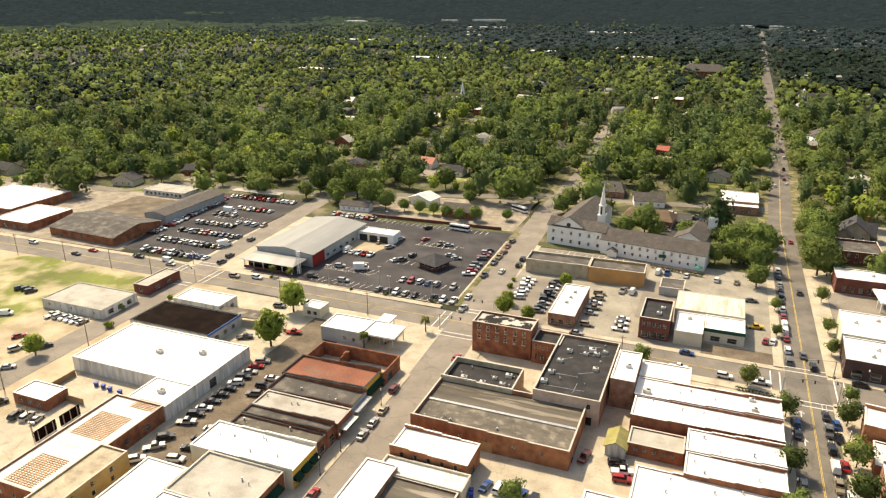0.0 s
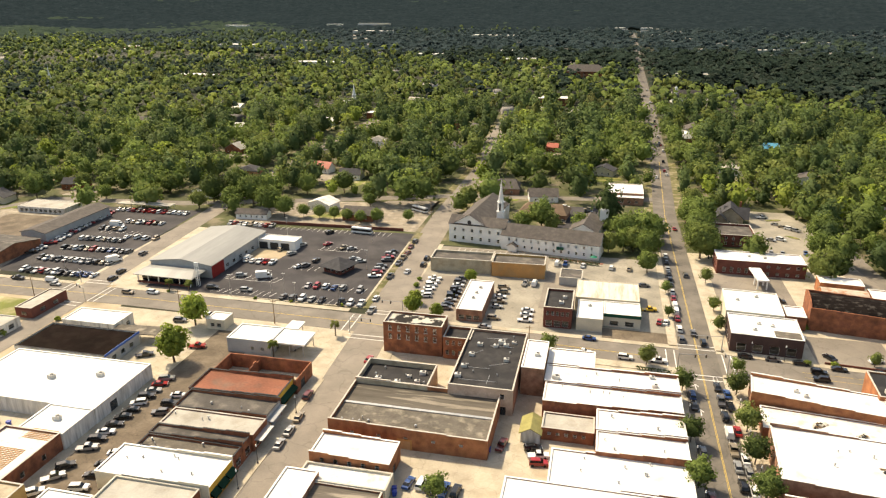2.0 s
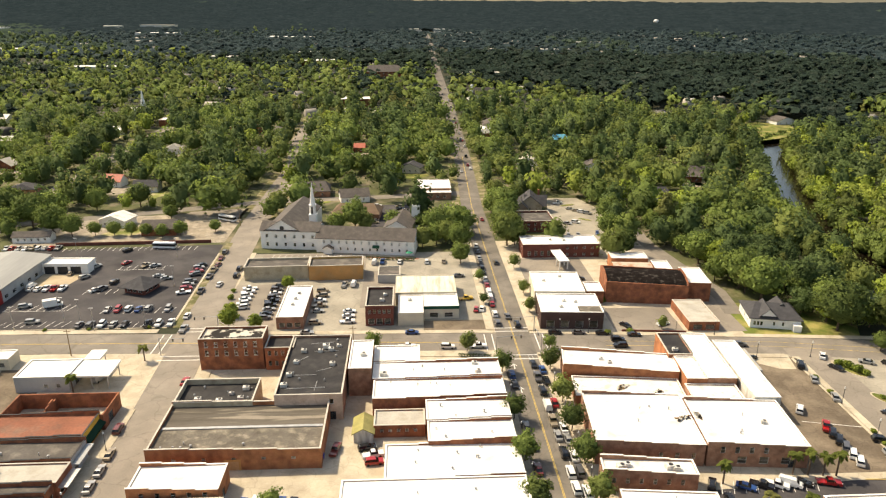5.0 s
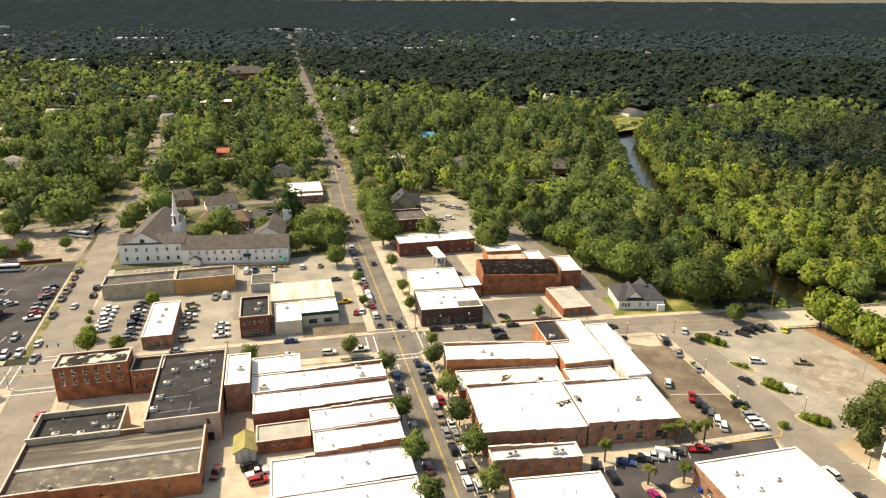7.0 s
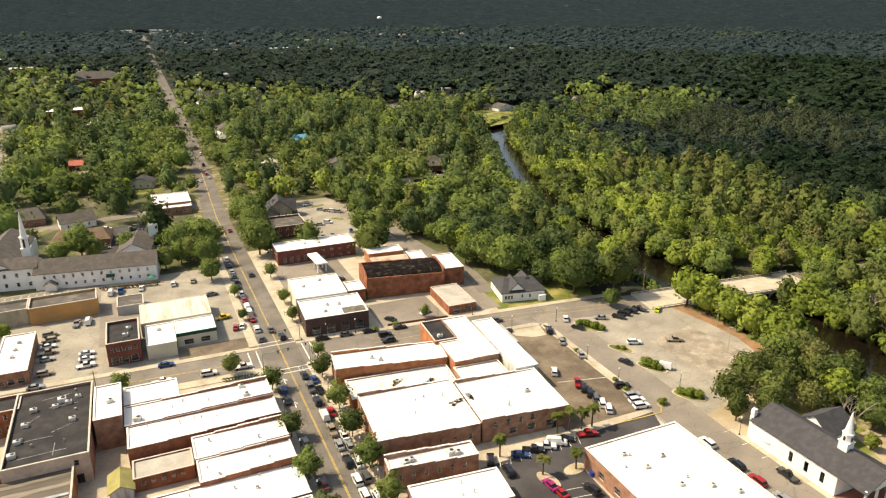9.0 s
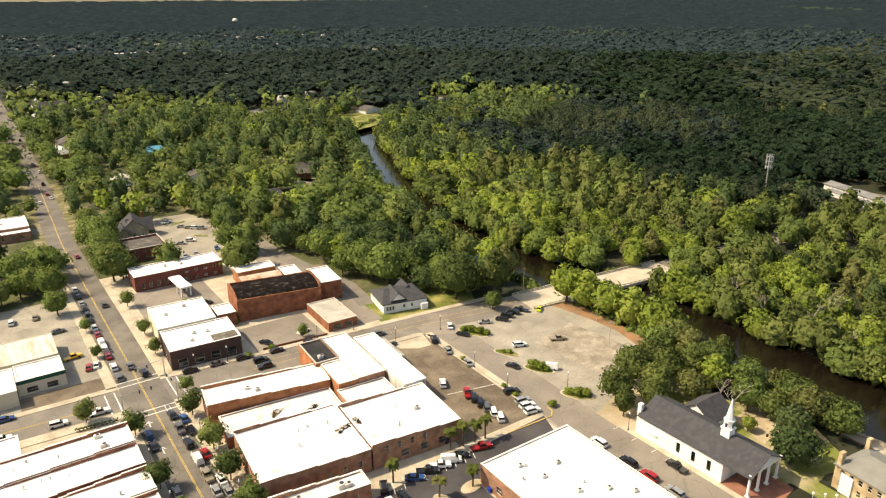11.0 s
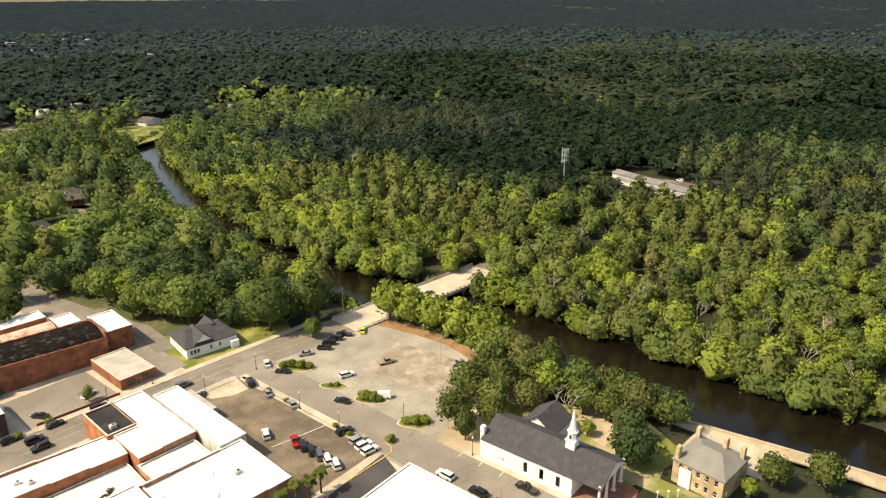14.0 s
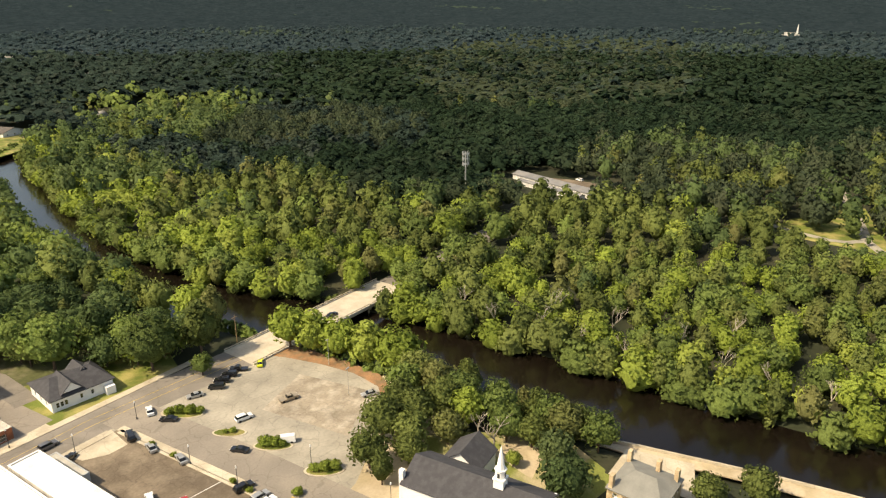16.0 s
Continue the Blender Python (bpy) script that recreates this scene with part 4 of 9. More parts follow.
flat_building("white_roof_shop", "long shop with a white membrane roof and roof vents", -14.2, 175.2, 23.0, 184.9, 6.3, BRICK_R, W_ROOF, 0.4, 0, steps="E", group=M1, wins={"E": W(2, 2.4, 2.4, (0.6,), 1, 9)})
flat_building("white_roof_shop", "long shop with a white membrane roof above red brick", -13.8, 165.2, 23.1, 175.4, 5.9, BRICK_R, W_ROOF, 0.4, steps="E", group=M1, wins={"E": W(2, 2.4, 2.4, (0.6,), 1, 9)})
flat_building("grey_roof_back_building", "low brick back building with a pale grey roof", -13.1, 155.6, 0.4, 163.2, 3.7, BRICK_R, L_ROOF, 0.3, wins={"S": W(5, 0.9, 1.0, (1.6,), 1, 12)})
flat_building("white_roof_shop", "shop with a white membrane roof", 0.7, 154.8, 23.0, 164.4, 5.7, BRICK_R, W_ROOF, 0.3, steps="E", group=M1, wins={"E": W(2, 2.4, 2.4, (0.6,), 1, 9)})
flat_building("white_roof_shop", "shop with a white roof and stepped brick south wall", 0.9, 145.8, 23.0, 154.8, 5.4, BRICK_R, W_ROOF, 0.3, steps="E", group=M1, wins={"E": W(2, 2.4, 2.4, (0.6,), 1, 8)})
flat_building("white_roof_shop", "broad low shop with a white roof and plumbing vents", -9.7, 132.9, 23.2, 146.3, 4.4, BRICK_R, W_ROOF, 0.3, steps="E", group=M1, wins={"E": W(3, 2.4, 2.2, (0.6,), 1, 12)})
flat_building("white_roof_shop", "broad shop with a white roof", -19.3, 114.3, 23.1, 132.4, 4.9, BRICK_P, W_ROOF, 0.4, group=M1, wins={"E": W(4, 2.4, 2.2, (0.6,), 1, 16)})
flat_building("white_roof_shop", "shop with a white roof", -4.0, 98.0, 23.1, 114.0, 4.9, BRICK_P, W_ROOF, 0.4, group=M1)
gable("yellow_shed", "small shed with a mossy yellow-green roof", -18.2, 153.4, -13.2, 160.4, 3.0, 4.4, WHITE_B, mat("mossy_roof", (0.30, 0.27, 0.10), 0.9, 0.4, 3, 0.25), "y", category="shed")
# east of the main street
EA = -5.5
M2 = "shops on the east side of the main street"
flat_building("corner_brick_store", "red brick store with a white roof and stepped parapet", 42.7, 178.2, 76.4, 189.3, 6.0, BRICK_O, W_ROOF, 0.5, EA - 3, steps="W", group=M2, walls={"W": BRICK_P}, wins={"W": W(3, 1.2, 1.7, (1.0, 4.1), 1, 10)})
flat_building("low_link_roof", "low pale link roof between two stores", 43.6, 166.7, 74.5, 177.7, 3.6, BRICK_R, T_ROOF, 0.3, EA, coping=T_ROOF, group=M2)
flat_building("black_white_roof_store", "orange-sided store with a black roof", 75.6, 184.5, 83.1, 199.1, 7.0, BRICK_O, B_ROOF, 0.4, EA + 2, group=M2)
flat_building("white_strip_store", "long narrow store with a white roof", 82.4, 170.0, 90.7, 198.5, 7.0, BRICK_P, W_ROOF, 0.3, EA + 2, group=M2)
flat_building("white_strip_store", "long narrow store with a white roof beside the car park", 91.1, 159.5, 98.2, 193.2, 7.0, WHITE_B, W_ROOF, 0.3, EA + 2, group=M2)
flat_building("white_low_store", "low pale-roofed back building", 74.6, 162.0, 88.9, 170.1, 5.2, BRICK_P, T_ROOF, 0.3, EA + 2, coping=T_ROOF, group=M2)
flat_building("grey_roof_link", "middle store with a pale grey roof", 76.0, 170.6, 82.2, 184.0, 6.7, BRICK_O, T_ROOF, 0.2, EA + 2, coping=T_ROOF, group=M2)
flat_building("steel_lean_to", "grey metal lean-to beside the car park", 97.4, 180, 103, 194, 3.6, GREY_W, L_ROOF, 0.1, EA + 2, coping=None)
flat_building("long_brick_store", "long red-brown brick store with a white roof and arched windows", 42.9, 141.0, 69.6, 164.4, 6.3, BRICK_P, W_ROOF, 0.4, EA + 1, steps="W", group=M2, wins={"S": W(3, 1.0, 1.6, (2.2,), 14, 26), "W": W(5, 1.2, 1.6, (1.0, 4.2), 1, 22)})
flat_building("long_brick_store", "long red-brown brick store with a white roof above palms", 70.0, 139.1, 94.7, 160.1, 6.3, BRICK_P, W_ROOF, 0.3, EA + 1, steps="W", group=M2,
              wins={"S": [*W(4, 1.1, 1.8, (3.9,), 2, 16), *W(3, 2.2, 2.0, (1.0,), 6, 22)]}, doors={"S": [(20, 21.4, -0.2, 2.3)]})
flat_building("two_storey_brick_shop", "two-storey pink-brown brick shop with a pale roof", 41.4, 130.9, 63.3, 136.6, 5.5, BRICK_P, T_ROOF, 0.4, EA, coping=T_ROOF, steps="W", group=M2,
              wins={"S": W(6, 0.9, 1.5, (2.4,), 1, 20), "W": W(2, 1.0, 1.5, (1.0, 3.9), 0.5, 5)})
flat_building("crenellated_shop", "shop with a white roof and a crenellated parapet", 42.7, 114.4, 64.2, 125.1, 5.2, BRICK_P, W_ROOF, 0.4, EA, group=M2, wins={"E": W(2, 1.2, 1.6, (1.2,), 1, 9)})
flat_building("white_roof_hall", "large hall with a bright white roof and pink-tan walls", 87.5, 85.2, 115.1, 121.5, 5.5, BRICK_P, W_ROOF, 0.4, 0, wins={"W": W(3, 2.2, 1.8, (1.2,), 4, 22)})
# north of the cross street
flat_building("small_white_roof_shop", "small pink-brown shop with a white roof", -49.6, 221.2, -40.3, 249.1, 4.6, BRICK_P, W_ROOF, 0.4, wins={"S": W(3, 2.0, 1.7, (0.7,), 0.6, 8.6)})
flat_building("dark_brick_shop", "two-storey dark red brick shop with a black roof", -18.8, 222.6, -9.0, 239.6, 7.7, BRICK_D, B_ROOF, 0.8,
              wins={"S": [*W(5, 1.0, 1.6, (4.6,), 0.6, 9.1), *W(3, 2.2, 2.2, (0.6,), 0.6, 9.1)]})
flat_building("rusty_roof_hall", "hall with a pale rust-stained metal roof", -8.6, 239.7, 14.3, 256.8, 5.2, CREAM, RUSTY_ROOF, 0.15, coping=None)
flat_building("white_square_shop", "white-walled shop with a white roof", -7.4, 222.3, 1.5, 238.0, 4.9, CREAM, W_ROOF, 0.3)
flat_building("green_fascia_shop", "shop with a dark green fascia and white roof", 1.8, 227.7, 14.4, 239.0, 4.7, CREAM, W_ROOF, 0.3, wins={"S": W(2, 3.0, 1.8, (0.5,), 1, 11.5)})
fascia = bpy.data.objects["green_fascia_shop"]
for q in ((-6.4, -5.78, 6.4, -5.62), (6.27, -5.6, 6.4, 5.6)):
    bm = bmesh.new()
    box(bm, q[0], q[1], 3.7, q[2], q[3], 4.9)
    part("fascia", bm, GREEN_C, fascia, "dark green fascia board")
flat_building("long_orange_building", "long low building, apricot east half and cream west half", -44.2, 266.2, -22.4, 277.0, 6.2, OCHRE, G_ROOF, 0.8, 2, walls={"S": APRICOT})
flat_building("long_cream_building", "long low cream building with a railed roof deck", -70.4, 267.2, -44.6, 277.4, 5.8, STAINED, G_ROOF, 0.8, 2)
flat_building("low_grey_shed", "low dark grey roofed shed", -16, 262, -7, 272, 3.4, GREY_W, G_ROOF, 0.2)
flat_building("white_corner_store", "dark brick corner store with a bright white roof", 42.6, 217.2, 64.4, 233.6, 6.4, BRICK_B, W_ROOF, 0.5, -3.5, wins={"S": W(4, 2.8, 2.6, (0.6,), 1, 21), "W": W(3, 2, 2, (0.8,), 2, 15)})
flat_building("white_roof_store", "cream store with a white roof and grey parapet", 43.4, 234.2, 62.0, 254.0, 7.0, CREAM, W_ROOF, 0.9, -3.5)
flat_building("white_store_wing", "small brick wing with a white roof", 63.6, 238.4, 70.0, 247.6, 5.0, BRICK_R, W_ROOF, 0.4, -3.5)
flat_building("long_brick_office", "long red brick office with a white roof and white-framed windows", 47.0, 288.7, 81.3, 300.7, 6.2, BRICK_D, W_ROOF, 0.4, 0,
              wins={"S": [*W(5, 1.3, 2.2, (0.9,), 1.5, 16), *W(4, 1.3, 1.2, (0.8, 3.8), 18, 33)], "W": W(2, 1.2, 1.8, (1, 4), 1, 11)})
flat_building("square_brick_office", "two-storey dark red brick office with a flat roof", 49.7, 324.4, 68.3, 342.1, 5.8, BRICK_D, G_ROOF, 0.9, 0, wins={"S": W(5, 1.1, 1.5, (0.9, 3.3), 1, 17)})
flat_building("white_brick_hall", "two-level brick building with white roofs", 2.1, 391.2, 21.3, 412.5, 5.2, BRICK_P, W_ROOF, 0.4, 0, wins={"S": W(4, 1.6, 1.4, (1.2,), 1, 18)})
flat_building("low_brick_wing", "low front wing with a white roof", 2.5, 385.3, 21.1, 394.6, 4.2, BRICK_P, W_ROOF, 0.3, 0, wins={"S": W(4, 1.6, 1.4, (1.2,), 1, 17)})
flat_building("low_brown_store", "low brown brick store with a flat pale-brown roof and deep eaves", 93.7, 214.0, 104.4, 233.1, 3.4, BRICK_R, L_ROOF, 0.15, -2, coping=COPING, wins={"S": W(2, 3, 1.8, (0.5,), 1, 9.6)})
flat_building("theatre_back_wing", "brick wing with a white roof", 103.3, 238.6, 111.5, 255.0, 7.6, BRICK_R, W_ROOF, 0.3, -6)
flat_building("theatre_side_wing", "low brick wing with a white roof", 82.4, 272.0, 97.8, 279.6, 5.4, BRICK_O, W_ROOF, 0.4, -4)
flat_building("theatre_rear_room", "small white-roofed room behind the brick hall", 97.4, 259.8, 104.2, 269.6, 5.2, BRICK_R, W_ROOF, 0.3, -6)

# great hall: plain southern half of the roof, boarded doorway
hall = bpy.data.objects["great_hall"]
bm = bmesh.new()
box(bm, -20.6, -10.5, 4.81, 20.6, 0.3, 4.83)
part("roof", bm, PG_ROOF, hall, "plain grey-brown roof section")
for q in ((-2.4, -10.99, -0.2, -1.9, -10.91, 3.1), (1.1, -10.99, -0.2, 1.6, -10.91, 3.1), (-1.9, -10.99, 2.6, 1.1, -10.91, 3.1)):
    bm = bmesh.new()
    box(bm, *q)
    part("door_frame", bm, APRICOT, hall, "pale yellow doorway surround")
bm = bmesh.new()
box(bm, -1.85, -10.87, -0.2, 1.05, -10.80, 2.58)
part("boarding", bm, RUST_W, hall, "orange boards over the doorway")
# pipes lying on the black roof
tall = bpy.data.objects["tall_black_roof_building"]
for x0, y0, x1, y1 in ((-7, -13.4, 4, -13.0), (-6.6, -6.2, 0.8, -6.0), (1.2, -14.6, 1.4, -9.6), (0.4, -4.2, 5.4, -1.6), (-5.4, 2.2, -3.0, 5.0), (-1.4, 8.2, 5.8, 8.4), (-3, 13, 4, 14)):
    L, a = math.hypot(x1 - x0, y1 - y0), math.atan2(y1 - y0, x1 - x0)
    bm = bmesh.new()
    box(bm, 0, -0.06, 7.305, L, 0.06, 7.42, Matrix.Translation((x0, y0, 0)) @ Matrix.Rotation(a, 4, "Z"))
    part("conduit", bm, STEEL, tall, "thin steel conduit")
bm = bmesh.new()
box(bm, 2.6, -7.7, 6.19, 10.4, -2.4, 6.22)
part("roof", bm, PG_ROOF, bpy.data.objects["white_corner_store"], "grey-brown patched roof corner")
# ---- buildings with shapes of their own ----
def block_walls(ob, w, d, z0, z1, material, cx=0.0, cy=0.0, wins=None, frame_mat=None, thick=0.3):
    """Four walls with openings about (cx, cy) in a thing's own space."""
    for side in "SNEW":
        length, m = side_frame(side, w, d)
        m = Matrix.Translation((cx, cy, 0)) @ m
        a = thick + 0.002 if side in "EW" else 0.0
        holes = (wins or {}).get(side, ())
        bm = panel(length - 2 * a, z0, z1, thick, [(u0 - a, u1 - a, v0, v1) for u0, u1, v0, v1 in holes])
        bmesh.ops.transform(bm, matrix=m @ Matrix.Translation((a, 0, 0)), verts=bm.verts)
        part("wall", bm, material, ob)
        for q in holes:
            window_part(ob, m, *q, frame_mat or WHITE_P, sill=False)


def box_part(name, ob, material, *dims, label=""):
    bm = bmesh.new()
    box(bm, *dims)
    return part(name, bm, material, ob, label)


def prism_part(name, ob, material, cx, cy, z0, z1, r0, r1, n=8, label="", turn=0.0):
    bm = bmesh.new()
    a = [[bm.verts.new((cx + r * math.cos(2 * math.pi * (k + 0.5) / n + turn), cy + r * math.sin(2 * math.pi * (k + 0.5) / n + turn), z)) for k in range(n)] for r, z in ((r0, z0), (r1, z1))]
    for k in range(n):
        bm.faces.new((a[0][k], a[0][(k + 1) % n], a[1][(k + 1) % n], a[1][k]))
    bm.faces.new(a[0][::-1]), bm.faces.new(a[1])
    return part(name, bm, material, ob, label)


def steeple_parts(ob, cx, cy, z0, tower, belfry, spire, tip):
    """Stepped white steeple: tower, cornice, belfry with louvres, octagonal spire."""
    z1, z2, z3 = z0 + tower, z0 + tower + belfry, tip
    s = prism_part("steeple", ob, WHITE_P, cx, cy, z0, z1, spire * 1.45, spire * 1.4, 4, "white boarded steeple base")
    prism_part("cornice", s, WHITE_P, cx, cy, z1 + 0.003, z1 + 0.3, spire * 1.65, spire * 1.65, 4)
    prism_part("belfry", s, WHITE_P, cx, cy, z1 + 0.303, z2, spire * 1.05, spire * 1.0, 8)
    for k in range(4):
        a = math.pi / 2 * k + math.pi / 8 * 0
        bm = bmesh.new()
        m = Matrix.Translation((cx, cy, 0)) @ Matrix.Rotation(a, 4, "Z")
        box(bm, spire * 0.93, -spire * 0.25, z1 + 0.6, spire * 0.99, spire * 0.25, z2 - 0.5, m)
        part("louvre", bm, DARK_M, s)
    prism_part("ring", s, WHITE_P, cx, cy, z2 + 0.003, z2 + 0.25, spire * 1.2, spire * 1.2, 8)
    prism_part("spire", s, WHITE_P, cx, cy, z2 + 0.253, z3, spire * 0.85, 0.06, 8, "tall white spire")


# white church with a long wing
ch = thing("church", "white two-storey church with grey roofs and a tall steeple", "church", -57.5, 304.3, 0, -7)
FOOT += [(-72, 300, -43, 350), (-44, 296, 1, 318)]
block_walls(ch, 27, 11, -0.3, 8.8, WHITE_P, 0, 5.5, {"S": win(6, 1.15, 1.7, (1.4, 5.3), 0.8, 26.2), "W": win(3, 1.15, 1.7, (1.4, 5.3), 0.8, 10.2), "E": win(2, 1.15, 1.7, (5.3,), 0.8, 10.2)})
roof_part(ch, 27, 11, 8.8, 11.6, BROWN_SHINGLE, "x", 0.4, 0, WHITE_P, 0, 5.5)
block_walls(ch, 16, 32, -0.3, 8.0, WHITE_P, -3.5, 27.2, {"W": win(6, 1.3, 3.0, (3.0,), 1, 31)})
roof_part(ch, 16, 40, 8.9, 13.8, BROWN_SHINGLE, "y", 0.45, 0, WHITE_P, -3.5, 20.3, "roof")
bm = bmesh.new()
bmesh.ops.create_circle(bm, cap_ends=True, segments=16, radius=1.0, matrix=Matrix.Translation((-3.5, 0.22, 10.0)) @ Matrix.Rotation(math.pi / 2, 4, "X"))
part("round_window", bm, DARK_M, ch)
steeple_parts(ch, 8.6, 10.8, 8.4, 5.2, 4.6, 1.55, 28.8)
wing = gable("church_hall", "long white church hall with grey roof and small windows", -44.4, 296.5, 0.2, 309.5, 6.8, 10.6, WHITE_P, BROWN_SHINGLE, "x", -8.6, 0.4,
             {"S": [*win(12, 0.95, 1.3, (4.4,), 2, 43), *win(11, 0.95, 1.3, (1.4,), 6, 43)]}, "church hall")
box_part("porch", wing, WHITE_P, -18.6, -8.6, -0.2, -14.6, -6.52, 2.7)
roof_part(wing, 4.0, 2.6, 2.7, 3.9, BROWN_SHINGLE, "y", 0.35, 0, WHITE_P, -16.6, -7.6, "porch_roof")
box_part("balcony", wing, GREEN_C, 3.6, -7.6, 3.2, 6.6, -6.52, 4.3, label="dark green balcony")
gable("chapel_block", "grey-roofed church block with white gable ends", -14, 313, -1, 333, 6.4, 10.0, WHITE_P, BROWN_SHINGLE, "y", -8.6, 0.4, category="church hall")
tw = thing("square_tower", "short white square tower with a crenellated top", "tower", 0.4, 331, 0, -8)
box_part("shaft", tw, WHITE_P, -2, -2, -0.3, 2, 2, 12.4)
for sx in (-1.5, 0, 1.5):
    for sy in (-1.7, 1.7):
        box_part("merlon", tw, WHITE_P, sx - 0.35, sy - 0.28, 12.403, sx + 0.35, sy + 0.28, 13.2)
hall = gable("brown_parish_house", "brown-roofed low parish house", -42, 348, -18, 362, 3.6, 7.0, BRICK_P, mat("brown_shingles", (0.17, 0.115, 0.075), 0.9, 0.4, 4, 0.2), "x", -6, 0.7, hip=4.0)

# car showroom, its porch, service bays
show = gable("car_showroom", "long pale metal-roofed car showroom with grey walls", -184.2, 239, -155.5, 285.5, 5.6, 7.4, GREY_W, M_ROOF, "y", -1.5, 0.4,
             {"E": win(7, 2.4, 1.4, (1.0,), 4, 42)}, "showroom")
bm = bmesh.new()
box(bm, 14.36, -23.2, -0.2, 14.5, -14, 5.2)
part("red_wall", bm, mat("red_cladding", (0.30, 0.022, 0.018), 0.6, 0.3, 3, 0.15), show, "red cladding panel")
pr = thing("showroom_porch", "pale low roof on posts in front of a showroom", "canopy", -171.8, 233.4, 0, -1.5)
roof_part(pr, 26, 10.6, 3.7, 4.6, M_ROOF, "x", 0.5, 2.5)
box_part("glazing", pr, DARK_GLASS, -11, -3.4, -0.1, 9, 0.5, 3.3)
box_part("plinth", pr, BRICK_D, -12.4, -5.0, -0.1, 11.8, -4.4, 0.8)
for x in (-12, -7.2, -2.4, 2.4, 7.2, 12):
    box_part("post", pr, WHITE_P, x - 0.15, -4.9, 0.05, x + 0.15, -4.6, 3.6)
sg = thing("tower_sign", "open white steel sign tower with a blank round head", "sign", -157.6, 230.4)
for sx in (-0.5, 0.5):
    for sy in (-0.5, 0.5):
        box_part("leg", sg, WHITE_P, sx - 0.09, sy - 0.09, -0.1, sx + 0.09, sy + 0.09, 8.4)
for z in (1.6, 3.2, 4.8, 6.4):
    box_part("brace", sg, WHITE_P, -0.41, -0.56, z, 0.41, -0.44, z + 0.1)
box_part("head", sg, WHITE_P, -0.9, -0.25, 8.403, 0.9, 0.25, 10.0)
sv = flat_building("service_bays", "white garage with three open service bays", -157.2, 277.4, -136.4, 284.8, 4.4, WHITE_P, W_ROOF, 0.3, -1.5, doors={}, category="garage",
                   wins={})
# thin dark panels on the wall stand for the shaded open bays
for k in range(3):
    box_part("bay_opening", sv, DARK_M, -7.6 + k * 5.4, -3.76, 0.0, -3.4 + k * 5.4, -3.706, 3.2, label="dark open garage bay")
surface("apron_service", "sandy stained concrete apron in front of garage bays", [(-155, 261), (-140, 263), (-137, 277), (-155, 277)], SAND, 0.07)
kk = thing("sales_kiosk", "square sales office under a dark hipped roof", "kiosk", -108.3, 258.8, 0, -20)
FOOT.append((-115, 248, -99, 265))
block_walls(kk, 9, 9, -0.2, 3.0, BRICK_D, wins={s: win(3, 1.8, 1.6, (0.8,), 0.6, 8.4) for s in "SNEW"})
roof_part(kk, 10, 10, 3.2, 5.8, SHINGLE, "x", 1.2, 6.1)
# cinema hall under a barrel roof
th = thing("barrel_roofed_hall", "tall red brick hall under a black barrel roof", "hall", 87.0, 246.2, 0, -7.5)
FOOT.append((69, 232, 103, 256))
block_walls(th, 30.5, 17.6, -0.3, 7.4, BRICK_R, thick=0.4)
bm = bmesh.new()
NB = 14
ring = [[bm.verts.new((x, 8.3 * math.cos(math.pi * k / NB), 6.6 + 2.6 * math.sin(math.pi * k / NB))) for k in range(NB + 1)] for x in (-14.8, 14.8)]
low = [[bm.verts.new((x, 8.2 * math.cos(math.pi * k / NB), 6.3 + 2.6 * math.sin(math.pi * k / NB))) for k in range(NB + 1)] for x in (-14.8, 14.8)]
for k in range(NB):
    bm.faces.new((ring[0][k], ring[0][k + 1], ring[1][k + 1], ring[1][k]))
    bm.faces.new((low[0][k + 1], low[0][k], low[1][k], low[1][k + 1]))
    for s in (0, 1):
        bm.faces.new((ring[s][k], ring[s][k + 1], low[s][k + 1], low[s][k]))
bmesh.ops.recalc_face_normals(bm, faces=bm.faces)
part("barrel_roof", bm, BARREL_R, th)
for s in (-1, 1):                       # end walls follow the vault
    bm = bmesh.new()
    rr = [[bm.verts.new((x, 8.75 * math.cos(math.pi * k / NB), 7.405 + 2.5 * math.sin(math.pi * k / NB))) for k in range(NB + 1)] for x in (s * 15.25, s * 14.85)]
    bm.faces.new(rr[0]), bm.faces.new(rr[1][::-1])
    for k in range(NB):
        bm.faces.new((rr[0][k], rr[0][k + 1], rr[1][k + 1], rr[1][k]))
    bm.faces.new((rr[0][NB], rr[0][0], rr[1][0], rr[1][NB]))
    bmesh.ops.recalc_face_normals(bm, faces=bm.faces)
    part("end_wall", bm, BRICK_R, th)
for k in range(7):                      # stepped parapets of the long walls
    for y0, y1 in ((-8.8, -8.4), (8.4, 8.8)):
        box_part("parapet_step", th, BRICK_R, -15.25 + k * 4.36, y0, 7.403, -15.25 + (k + 1) * 4.36 - 0.003, y1, 8.4 - 0.11 * k)
lb = thing("low_barrel_shed", "low brick shed under a rusty tan barrel roof", "shed", 89.2, 266.8, 0, -6)
FOOT.append((80, 262, 98, 272))
block_walls(lb, 15.6, 8.0, -0.3, 3.4, BRICK_O)
bm = bmesh.new()
ring = [[bm.verts.new((x, 4.2 * math.cos(math.pi * k / 10), dz + 3.4 + 1.5 * math.sin(math.pi * k / 10))) for k in range(11)] for dz in (0.14, 0.0) for x in (-8.0, 8.0)]
